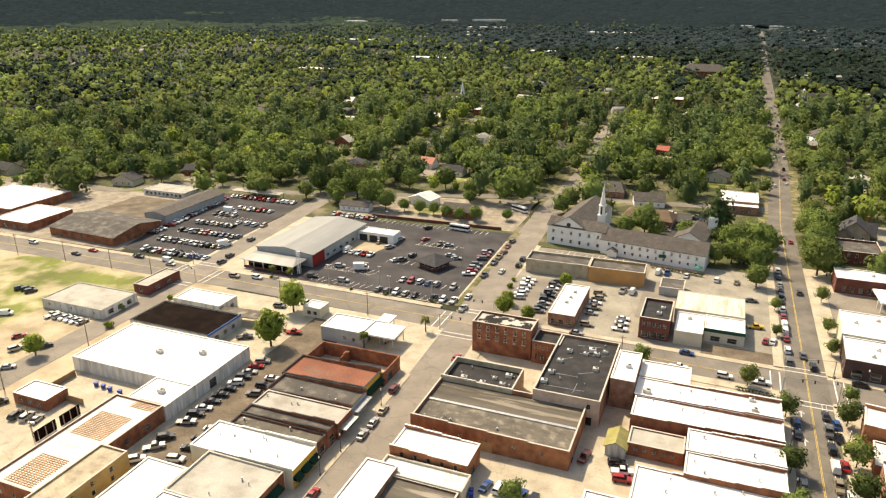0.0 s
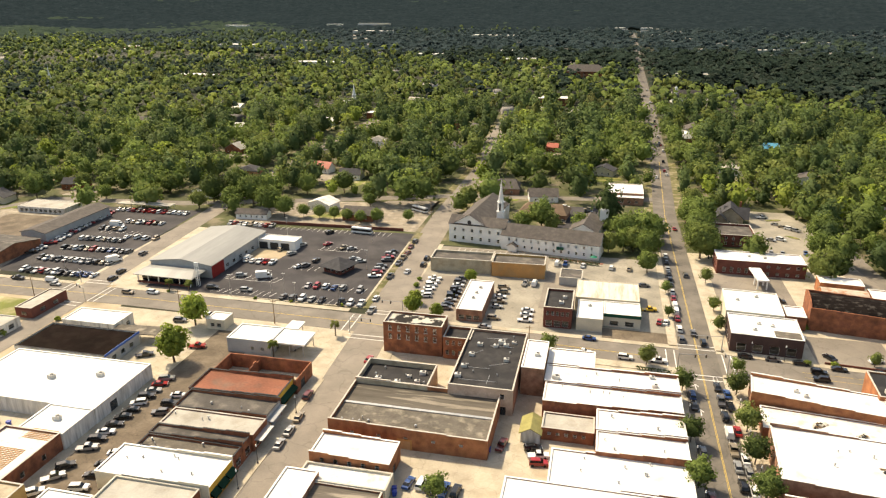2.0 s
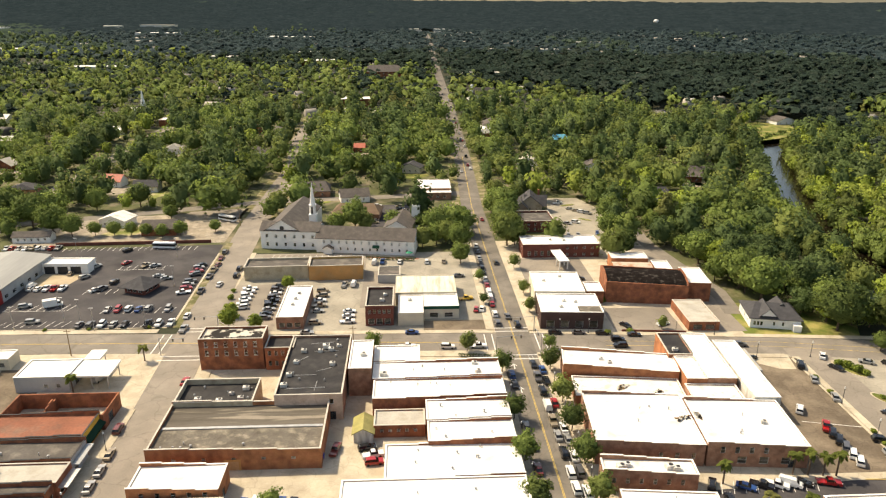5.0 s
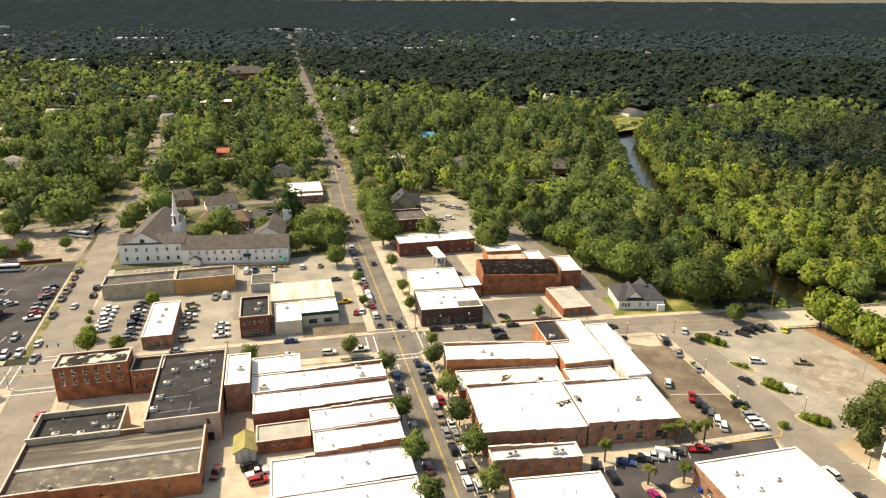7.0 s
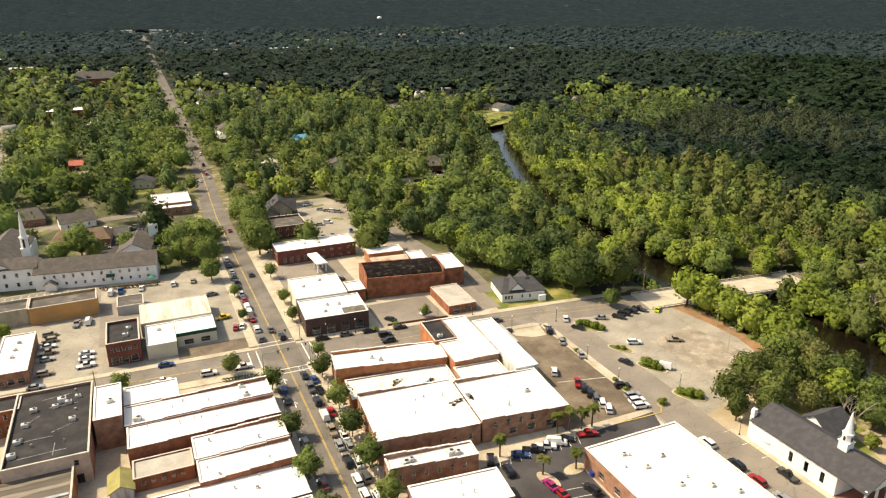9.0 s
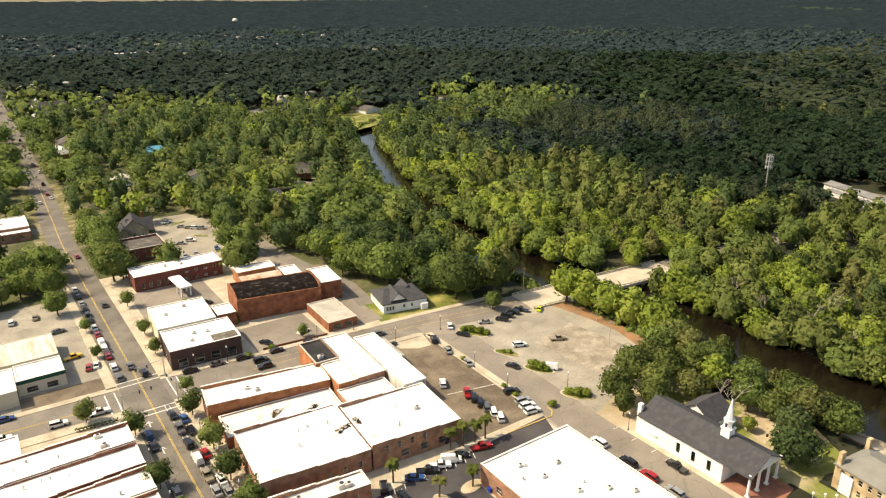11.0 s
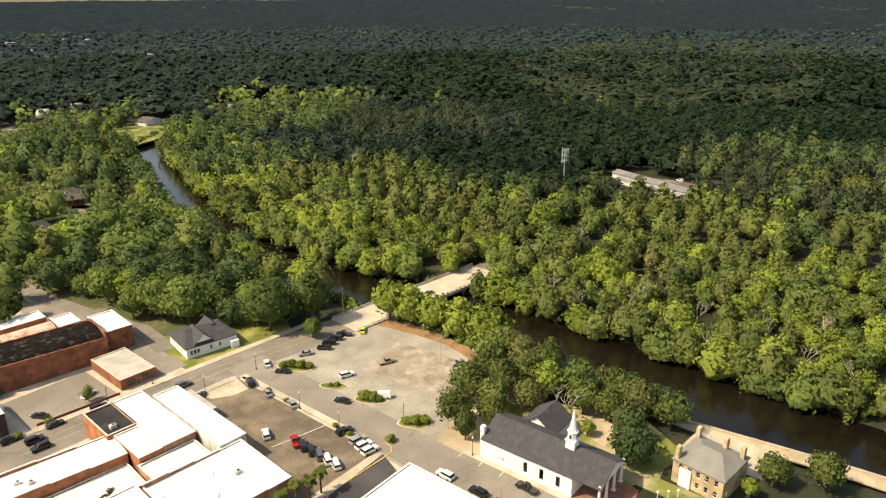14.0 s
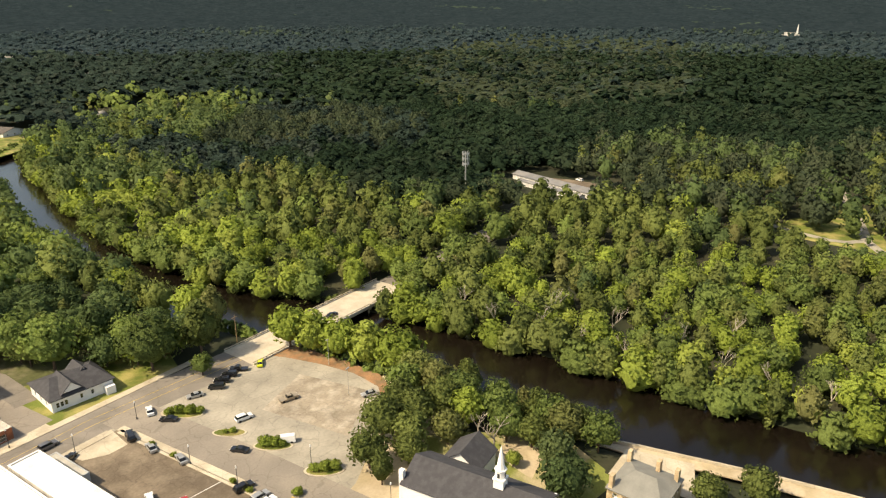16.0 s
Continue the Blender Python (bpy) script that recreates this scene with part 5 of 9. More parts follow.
for k in range(10):
    bm.faces.new((ring[0][k], ring[0][k + 1], ring[1][k + 1], ring[1][k])), bm.faces.new((ring[2][k + 1], ring[2][k], ring[3][k], ring[3][k + 1]))
    bm.faces.new((ring[0][k + 1], ring[0][k], ring[2][k], ring[2][k + 1])), bm.faces.new((ring[1][k], ring[1][k + 1], ring[3][k + 1], ring[3][k]))
bmesh.ops.recalc_face_normals(bm, faces=bm.faces)
part("barrel_roof", bm, mat("rust_blotched_tan_roof", (0.50, 0.42, 0.33), 0.8, 0.3, 2, 0.2, second=(0.42, 0.22, 0.13), blend=(0.48, 0.62)), lb)
for sx in (-7.8, 7.55):
    bm = bmesh.new()
    prism(bm, [(4.0 * math.cos(math.pi * k / 10), 3.403 + 1.42 * math.sin(math.pi * k / 10)) for k in range(11)], 0, 0.25)
    bmesh.ops.transform(bm, matrix=Matrix.Translation((sx, 0, 0)) @ Matrix.Rotation(math.pi / 2, 4, "Z") @ Matrix.Translation((0, -0.25, 0)), verts=bm.verts)
    part("gable", bm, BRICK_O, lb)
# steep dark-roofed house with crossing gables
dh = gable("gabled_house", "tan house with steep dark shingle gables", 56.0, 357.5, 69.0, 370.5, 4.2, 9.4, STAINED, SHINGLE, "y", -8, 0.7, {"S": win(3, 1.0, 1.6, (1.0,), 1, 12)})
roof_part(dh, 11.0, 8.0, 4.3, 8.6, SHINGLE, "x", 0.6, 0, STAINED, 3.0, -1.5, "cross_roof")
roof_part(dh, 6.0, 7.0, 4.0, 6.8, SHINGLE, "y", 0.5, 0, STAINED, -4.6, -7.6, "cross_roof")
box_part("wing", dh, STAINED, -7.4, -10.9, -0.2, -1.8, -6.52, 4.0)
box_part("chimney", dh, BRICK_R, 4.2, 2.0, 6.0, 5.2, 3.0, 10.6)
# white house by the bridge road
wh = gable("white_house", "white boarded house with dark shingle gables", 117.2, 214.2, 134.0, 229.0, 3.8, 6.6, WHITE_P, SHINGLE, "x", -11, 0.6,
           {"S": [*win(3, 0.9, 1.5, (1.0,), 1.0, 4.4), *win(2, 0.8, 1.4, (1.2,), 6.5, 12.5)], "W": win(3, 0.9, 1.4, (1.0,), 1.5, 13)}, hip=3.5)
roof_part(wh, 5.4, 9.0, 4.6, 7.2, SHINGLE, "y", 0.4, 0, WHITE_P, -2.6, -2.8, "cross_roof")
roof_part(wh, 4.6, 6.4, 5.0, 7.0, SHINGLE, "y", 0.4, 0, WHITE_P, 3.4, 2.2, "cross_roof")
box_part("lean_to", wh, WHITE_P, 5.6, -9.4, -0.2, 8.2, -7.42, 2.4)
# riverside church
c2 = thing("riverside_church", "white church with dark roof, columned portico and spire", "church", 140.0, 101.4, 0, 1.2)
FOOT += [(132, 80, 148, 115), (146, 99, 157, 113)]
block_walls(c2, 13, 24.4, -0.3, 5.8, WHITE_P, 0, 0, {"W": win(3, 1.1, 2.8, (1.4,), 10, 23)}, GREEN_C)
roof_part(c2, 13, 31.4, 5.8, 9.2, SHINGLE, "y", 0.45, 0, WHITE_P, 0, -3.5)
for k in range(4):
    x = -5.9 + k * 3.93
    cshaft = prism_part("column", c2, WHITE_P, x, -18.7, 0.3, 5.5, 0.36, 0.3, 12)
    box_part("base", cshaft, WHITE_P, x - 0.5, -19.2, 0.0, x + 0.5, -18.2, 0.297)
    box_part("capital", cshaft, WHITE_P, x - 0.45, -19.15, 5.503, x + 0.45, -18.25, 5.8)
box_part("architrave", c2, WHITE_P, -6.5, -19.15, 5.803, 6.5, -18.6, 6.2)
steeple_parts(c2, -0.2, -8.6, 7.4, 3.4, 2.2, 1.15, 18.9)
block_walls(c2, 9.5, 9.4, -0.3, 4.6, WHITE_P, 11.4, 4.6)
roof_part(c2, 9.5, 9.4, 4.7, 8.0, SHINGLE, "x", 0.4, 0, WHITE_P, 11.4, 4.6, "wing_roof")
box_part("chimney", c2, WHITE_P, -6.0, 12.3, -0.2, -4.9, 13.4, 8.6)
box_part("hood", c2, WHITE_P, -6.95, 6.2, 2.6, -6.53, 8.4, 2.9)
# brick office with chimneys by the river wall
of = gable("brick_office", "two-storey tan brick office with a pale grey hipped roof", 153.4, 60.8, 166.0, 73.0, 6.2, 8.4, BRICK_Y, mat("grey_green_shingles", (0.215, 0.21, 0.185), 0.9, 0.4, 4, 0.15), "y", -7, 0.35,
           {"W": win(5, 1.0, 1.5, (1.1, 4.0), 0.8, 11.6), "S": win(4, 1.0, 1.5, (1.1, 4.0), 0.8, 11.8)}, "office", hip=4)
for x, y in ((-5.6, 5.4), (5.0, 5.7), (5.2, -1.0), (4.6, -5.4)):
    box_part("chimney", of, BRICK_Y, x - 0.7, y - 0.45, 5.0, x + 0.7, y + 0.45, 9.6)
box_part("entrance", of, WHITE_P, -6.75, 1.4, -0.1, -6.33, 4.2, 4.8, label="white pilastered doorway")
surface("terrace_river", "pale stained concrete terrace behind the office", [(167.5, 57), (181, 60), (179, 76), (167, 77)], CONCRETE, 0.07)
surface("path_river", "sandy path along the river wall", [(177, 88), (180.5, 75), (183.2, 55), (184.9, 42), (186.2, 26), (186.6, 14), (182, 14), (181, 42), (179.6, 56), (177, 74)], SAND, 0.06)
tagged(strip("retaining_wall", [(178, 92), (180.8, 75), (183.5, 55), (185.2, 42), (186.5, 26), (187, 10)], 0.2, 0.2, -4, 0.75, CONCRETE), "low concrete river retaining wall", "wall", kind="structure")
# filling-station canopy
gc = thing("station_canopy", "flat white canopy on thin posts beside the station", "canopy", -97.2, 188.6, 0, 0)
box_part("deck", gc, W_ROOF, -5.4, -5.4, 4.2, 6.0, 4.2, 4.7)
box_part("raised_deck", gc, W_ROOF, -5.2, 4.25, 4.5, -0.4, 10.4, 5.0)
for x, y in ((5.2, -4.8), (5.2, 3.4), (0.5, -4.8), (-1.2, 9.6), (-4.6, 9.6)):
    box_part("post", gc, STEEL, x - 0.12, y - 0.12, -0.1, x + 0.12, y + 0.12, 4.19)
dc = thing("drive_canopy", "white flat canopy on white posts over a drive", "canopy", 61.8, 280.2, 0, 4)
box_part("deck", dc, WHITE_P, -2.2, -7, 3.6, 2.2, 7, 4.2)
for x in (-1.7, 1.7):
    for y in (-6.2, -1.5):
        box_part("post", dc, WHITE_P, x - 0.25, y - 0.25, -0.1, x + 0.25, y + 0.25, 3.597)
cp = thing("carport", "long low open carport roof behind parked cars", "carport", -245, 323.4, 0, 2)
box_part("deck", cp, L_ROOF, -16, -2.6, 2.9, 16, 2.6, 3.2)
for k in range(8):
    box_part("post", cp, STEEL, -15.4 + k * 4.4, 1.9, -0.1, -15.2 + k * 4.4, 2.1, 2.897)
cv = thing("yard_canopy", "grey metal canopy roof on posts beside a store", "canopy", -152.4, 183.8, 0, 6)
box_part("deck", cv, PG_ROOF, -8.4, -3.2, 3.3, 8.4, 3.2, 3.55)
for x in (-7.8, -2.6, 2.6, 7.8):
    box_part("post", cv, STEEL, x - 0.1, -2.9, -0.1, x + 0.1, -2.7, 3.297)
# bridge
bx0, by0, bx1, by1 = 163.8, 194.9, 237.5, 187.6
bl = math.hypot(bx1 - bx0, by1 - by0)
br = thing("bridge", "pale concrete road bridge on pile bents over the river", "bridge", (bx0 + bx1) / 2, (by0 + by1) / 2, 0, math.degrees(math.atan2(by1 - by0, bx1 - bx0)))
DECK = mat("pale_bridge_concrete", (0.50, 0.44, 0.34), 0.9, 0.15, 2, 0.16, 0.004, second=(0.44, 0.38, 0.29))
box_part("deck", br, DECK, -bl / 2, -7.2, -0.75, bl / 2, 7.2, 0.16)
for s in (-1, 1):
    rail = box_part("parapet", br, COPING, -bl / 2, s * 7.2 - (0.3 if s > 0 else 0), 0.163, bl / 2, s * 7.2 + (0 if s > 0 else 0.3), 0.45)
    box_part("rail", rail, CONCRETE, -bl / 2, s * 7.06 - 0.12, 0.85, bl / 2, s * 7.06 + 0.12, 1.1)
    for k in range(31):
        x = -bl / 2 + 0.3 + k * (bl - 0.6) / 30
        box_part("post", rail, CONCRETE, x - 0.12, s * 7.06 - 0.1, 0.453, x + 0.12, s * 7.06 + 0.1, 0.847)
for k in range(6):
    x = -bl / 2 + (k + 0.7) * bl / 6.4
    cap = box_part("bent_cap", br, CONCRETE, x - 0.55, -7.0, -1.6, x + 0.55, 7.0, -0.753)
    for y in (-6, -2, 2, 6):
        box_part("column", cap, CONCRETE, x - 0.28, y - 0.28, -6.5, x + 0.28, y + 0.28, -1.603)
# mast and long shed in the woods
mt = thing("cell_mast", "grey steel telephone mast with antenna panels", "mast", 355.7, 218, -1.0)
prism_part("pole", mt, STEEL, 0, 0, 0, 29, 0.55, 0.3, 10)
for z in (22.4, 25.4, 28.0):
    ring = prism_part("platform", mt, STEEL, 0, 0, z, z + 0.2, 1.7, 1.7, 6)
    for k in range(9):
        a = 2 * math.pi * k / 9
        bm = bmesh.new()
        box(bm, 1.75, -0.22, z - 0.9, 1.95, 0.22, z + 1.3, Matrix.Rotation(a, 4, "Z"))
        part("antenna", bm, GREY_W, ring)
SHED_R = mat("pale_grey_metal_roof", (0.17, 0.17, 0.168), 0.6, 0.1, 2, 0.15, second=(0.22, 0.21, 0.195))
gable("long_shed", "long low grey-roofed shed in a forest clearing", 411 - 30, 188 - 4.6, 411 + 30, 188 + 4.6, 3.2, 4.6, WHITE_B, SHED_R, "x", 69.4, 0.5, category="shed")
gable("lean_shed", "narrow grey-roofed lean-to shed beside a longer one", 399.6 - 24, 186 - 2.4, 399.6 + 24, 186 + 2.4, 2.6, 3.4, WHITE_B, SHED_R, "x", 69.4, 0.3, category="shed")
gable("store_shed", "low shed with a pale canvas roof in the woods", 381, 163, 389, 173, 2.8, 4.4, CREAM, W_ROOF, "y", -24, 0.3, category="shed")
surface("yard_shed", "sandy packed ground beside the long shed", [(426, 214), (432, 186), (430, 150), (404, 148), (408, 158), (420, 190)], BROWN_LOT, 0.3)
# far landmarks
gable("brick_school", "long red brick school with a grey hipped roof", -68, 1030, -6, 1056, 9, 17, BRICK_R, BROWN_SHINGLE, "x", 4, 0.8, {"S": win(9, 1.6, 2.2, (1.2, 5.2), 2, 60)}, hip=12)
fc = thing("far_church", "white church with grey roofs and a steeple among trees", "church", 80, 806, 0, 10)
block_walls(fc, 30, 14, 0, 6, WHITE_P, wins={"S": win(6, 1.2, 2.6, (2,), 1, 28)})
roof_part(fc, 30, 14, 6, 13, BROWN_SHINGLE, "x", 0.5, 0, WHITE_P)
steeple_parts(fc, -12, -5, 8, 5, 3, 1.4, 18)
FOOT.append((62, 790, 100, 822))
LAWNS_FAR = [(76, 784, 18), (72, 764, 13), (-36, 1010, 30), (-34, 980, 24), (-30, 955, 16), (16, 1076, 16)]
fh = thing("hilltop_church", "large white church with a spire on the far horizon", "church", 2150, 222, 4, -75)
block_walls(fh, 46, 14, 0, 9, WHITE_B)
roof_part(fh, 46, 14, 9, 12, L_ROOF, "x", 0.5, 0, WHITE_B)
steeple_parts(fh, 17, -4, 8, 7, 5, 2.2, 34)
wt = thing("water_tower", "white water tower bulb rising over the far forest", "water tower", 971, 2839, 0)
prism_part("stem", wt, WHITE_P, 0, 0, 0, 22, 2.2, 2.2, 12)
bm = bmesh.new()
bmesh.ops.create_uvsphere(bm, u_segments=20, v_segments=12, radius=10.0, matrix=Matrix.Translation((0, 0, 24)) @ Matrix.Diagonal((1, 1, 0.75, 1)))
part("tank", bm, WHITE_P, wt)
for x, y, tip, roofm in ((-254, 690, 27, SHINGLE), (-688, 776, 30, BROWN_SHINGLE)):
    pc = thing("parish_church", "small white church with a pointed steeple among trees", "church", x, y, 0, 12, "churches among the trees")
    block_walls(pc, 11, 22, 0, 6, WHITE_P, wins={"S": win(2, 1.2, 2.6, (2,), 1, 10), "W": win(4, 1.2, 2.6, (2,), 1, 21)})
    roof_part(pc, 11, 22, 6, 11, roofm, "y", 0.5, 0, WHITE_P)
    steeple_parts(pc, 0, -9, 6, 7, 3, 1.9, tip)
    FOOT.append((x - 9, y - 22, x + 9, y + 14))
    LAWNS_FAR.append((x, y - 14, 13))
fr = random.Random(21)
for x, y, w, d, h in ((16, 1093, 24, 14, 7), (-186, 1419, 54, 22, 9), (-1040, 1420, 62, 20, 9), (-1010, 1370, 24, 14, 7), (22, 2420, 30, 20, 12), (104, 2400, 36, 20, 12), (140, 2330, 34, 18, 12), (30, 2300, 26, 16, 12), (96, 2250, 28, 16, 11), (-868, 2609, 110, 30, 16), (-820, 2590, 50, 24, 16), (-1316, 2414, 90, 24, 15), (-1000, 2560, 60, 20, 15), (-560, 900, 60, 22, 9), (-470, 1120, 80, 24, 9), (-150, 1230, 60, 30, 9), (-330, 1300, 90, 24, 10), (-60, 760, 34, 20, 8), (104, 1010, 60, 22, 10),
                      (-210, 640, 26, 14, 6), (-260, 700, 30, 16, 6), (-140, 600, 24, 14, 6), (300, 1500, 70, 20, 9), (-820, 1500, 90, 30, 10), (-300, 1900, 120, 30, 13), (-700, 2100, 120, 30, 13), (420, 1700, 60, 24, 12),
                      (170, 2150, 60, 24, 12), (106, 2000, 40, 20, 12)):
    flat_building("distant_building", "pale-roofed low building far off among the trees", x - w / 2, y - d / 2, x + w / 2, y + d / 2, h, fr.choice((BRICK_R, CREAM, WHITE_B) if y < 1800 else (CREAM, WHITE_B)), fr.choice((W_ROOF, W_ROOF, L_ROOF)), 0.4, fr.uniform(-12, 12), group="distant buildings")

# ---- trees ----
def ico(sub):
    bm = bmesh.new()
    bmesh.ops.create_icosphere(bm, subdivisions=sub, radius=1)
    v, f = np.array([v.co[:] for v in bm.verts]), np.array([[x.index for x in q.verts] for q in bm.faces])
    bm.free()
    return v, f


ICO = {1: ico(1), 2: ico(2)}


def crown(seed, radius, height, base, lumps, cards, size, core=1, flat=0.85, cone=0.0, heart=0.77):
    """A crown of uneven lumps set with small leaf clumps: arrays of points, triangles and soft normals."""
    rng = np.random.default_rng(seed)
    V, F, N, n = [], [], [], 0
    cs, rs = [], []
    for k in range(lumps):
        a, w = 2.4 * k + rng.uniform(-0.4, 0.4), 1 - 1.75 * (k + 0.5) / lumps      # round the crown, from its top down
        q = math.sqrt(max(1 - w * w, 0)) * rng.uniform(0.75, 1.15) * (1 - cone * max(w, 0))
        cs.append((q * 0.64 * radius * math.cos(a), q * 0.64 * radius * math.sin(a), base + height * (0.5 + 0.37 * w * rng.uniform(0.8, 1.1))))
        rs.append(radius * rng.uniform(0.28, 0.48) * (13 / max(lumps, 9)) ** 0.3 * (1 - 0.4 * cone * max(w, 0)))
    cs, rs = np.array(cs), np.array(rs)
    mid = np.array((0, 0, base + height * 0.42))

    def soft(p, c):
        d, e = p - c, (p - mid) * (1, 1, 1.3 * radius / height)
        d /= np.linalg.norm(d, axis=1)[:, None] + 1e-6
        e /= np.linalg.norm(e, axis=1)[:, None] + 1e-6
        return 0.32 * d + 0.68 * e
    if lumps > 6:                                       # closed inner foliage
        v, f = ICO[2]
        w = v * (1 + rng.uniform(-0.2, 0.2, (len(v), 1))) * (0.63 * radius, 0.63 * radius, 0.36 * height) * (1 if heart else 0.86)
        w[:, :2] *= (1 - 0.6 * cone * np.clip(w[:, 2:] / (0.36 * height), 0, 1))
        w = w + (0, 0, base + height * 0.46)
        V.append(w), F.append(f + n), N.append(soft(w, mid))
        n += len(w)
    for c, r in zip(cs, rs) if heart else ():
        v, f = ICO[core]
        w = v * (1 + rng.uniform(-0.24, 0.20, (len(v), 1))) * r * heart * (1, 1, flat) + c
        V.append(w), F.append(f + n), N.append(soft(w, c))
        n += len(w)
    share = rs ** 2 / (rs ** 2).sum()
    which = rng.choice(lumps, cards, p=share)
    d = rng.normal(size=(cards, 3))
    d[:, 2] += 0.45
    d /= np.linalg.norm(d, axis=1)[:, None]
    p = cs[which] + d * rs[which][:, None] * (1, 1, flat) * rng.uniform(0.7, 1.3, (cards, 1))
    nrm = d + rng.normal(size=(cards, 3)) * 0.3
    nrm /= np.linalg.norm(nrm, axis=1)[:, None]
    u = np.cross(nrm, rng.normal(size=(cards, 3)))
    u /= np.linalg.norm(u, axis=1)[:, None]
    t = np.cross(nrm, u)
    s = size * rng.uniform(0.55, 1.3, (cards, 1))
    quad = np.stack([p - u * s, p - t * s * 0.72, p + u * s, p + t * s * 0.72], 1).reshape(-1, 3)
    i = n + 4 * np.arange(cards)[:, None]
    F += [i + np.array([[0, 1, 2]]), i + np.array([[0, 2, 3]])]
    V.append(quad)
    N.append(soft(p, cs[which]).repeat(4, 0) + rng.normal(size=(cards, 3)).repeat(4, 0) * 0.30)
    N = np.concatenate(N)
    return np.concatenate(V), np.concatenate(F), N / (np.linalg.norm(N, axis=1)[:, None] + 1e-6)


def trunk_mesh(seed, h, r, spread, material, limbs=5):
    """Tapered trunk with limbs."""
    rng = random.Random(seed)
    bm = bmesh.new()

    def limb(p, q, a, b, n=6):
        d = (q - p).normalized()
        s = d.orthogonal().normalized()
        t = d.cross(s)
        rings = [[bm.verts.new(c + rr * (math.cos(2 * math.pi * k / n) * s + math.sin(2 * math.pi * k / n) * t)) for k in range(n)] for c, rr in ((p, a), (q, b))]
        for k in range(n):
            bm.faces.new((rings[0][k], rings[0][(k + 1) % n], rings[1][(k + 1) % n], rings[1][k]))
        bm.faces.new(rings[1])
    top = Vector((rng.uniform(-0.3, 0.3), rng.uniform(-0.3, 0.3), h))
    limb(Vector((0, 0, -0.4)), top, r, r * 0.6, 8)
    for k in range(limbs):
        a = 2 * math.pi * k / limbs + rng.uniform(-0.4, 0.4)
        e = top + Vector((math.cos(a) * spread, math.sin(a) * spread, spread * rng.uniform(0.5, 1.1)))
        limb(top * 0.93, e, r * 0.45, r * 0.15)
    me = bpy.data.meshes.new("trunk")
    bm.to_mesh(me)
    bm.free()
    me.materials.append(material)
    return me


KINDS = {}
# pine kinds, olive and far_leafy hold cloud shade and haze in their colour
for key, R, Hc, base, leafm, lab, cnt in (
        ("oak", 6.0, 9.6, 1.6, LEAF, "broad green oak with a dense rounded crown", 3), ("big", 7.6, 11.5, 1.8, LEAF, "large spreading green oak tree", 2), ("tall", 5.0, 14.0, 2.0, LEAF_D, "tall dark green leafy tree", 2),
        ("fresh", 5.2, 10.0, 1.2, LEAF_Y, "bright yellow-green leafy tree", 2), ("swamp", 4.8, 13.0, 1.6, NEEDLE, "olive-green feathery bald cypress tree", 2), ("pine", 4.8, 14.0, 2.0, SHADED_PINE, "dark green pine with a narrow crown", 2), ("far_pine", 5.4, 13.0, 1.0, HAZY_SHADED_PINE, "distant pine", 1), ("far_leafy", 6.0, 11.0, 1.0, HAZED_FAR_LEAF, "distant leafy tree", 1), ("deep_pine", 4.8, 14.0, 2.0, DEEP_SHADED_PINE, "deep green pine", 1), ("olive", 5.4, 12.0, 1.4, HALF_SHADED_OLIVE, "olive-green swamp tree", 1), ("evergreen", 6.2, 9.4, 0.8, LEAF_D, "dense dark green evergreen oak", 2), ("mossy", 6.2, 9.4, 1.8, NEEDLE, "olive-green oak hung with moss", 2), ("street", 2.9, 5.2, 1.3, LEAF, "small round green street tree", 2),
        ("shrub", 1.7, 2.2, 0.2, LEAF_Y, "leafy green shrub", 2)):
    for k in range(cnt):
        seed, small, c = sum(map(ord, key)) * 7 + k, key in ("street", "shrub"), 0.6 if key in ("pine", "deep_pine", "swamp") else 0.0
        near = crown(seed, R, Hc, base, 10 if small else 28, 600 if small else 980, 0.30 if small else 0.5, 1, cone=c, heart=0.42)
        mid = crown(seed + 50, R, Hc + base * 0.6, base * 0.4, 14, 290, 0.64, 1, cone=c, heart=0.5)
        full = crown(seed + 60, R, Hc + base * 0.6, base * 0.4, 24, 700, 0.5, 1, cone=c, heart=0.45)
        low = crown(seed + 70, R, Hc + base * 0.6, base * 0.4, 13, 138, 0.9, 1, cone=c, heart=0)
        far = crown(seed + 90, R, Hc + base, 0, 4, 14, 1.8, 1, cone=c)
        cm = mesh_np("crown", *near[:2], leafm, near[2])
        tm = trunk_mesh(seed, base + Hc * 0.35, 0.14 if small else 0.34, R * 0.5, BARK)
        tiny = crown(seed + 95, R * 1.15, Hc + base, 0, 2, 3, 2.6, 1, cone=c)
        KINDS.setdefault(key, []).append((cm, tm, mid, far, leafm, lab, low, tiny, full))


def tree(key, x, y, size=1.0, turn=0.0, z=None, label="", pick=0, group=""):
    cm, tm, _, _, leafm, lab, _, _, _ = KINDS[key][pick % len(KINDS[key])]
    zz = ground_z(x, y) if z is None else z
    ob = thing("shrub" if key == "shrub" else "tree", label or lab, "shrub" if key == "shrub" else "tree", x, y, zz, turn, group)
    ob.scale = (size, size, size)
    link("trunk", tm, None, ob)
    link("crown", cm, None, ob)
    return ob


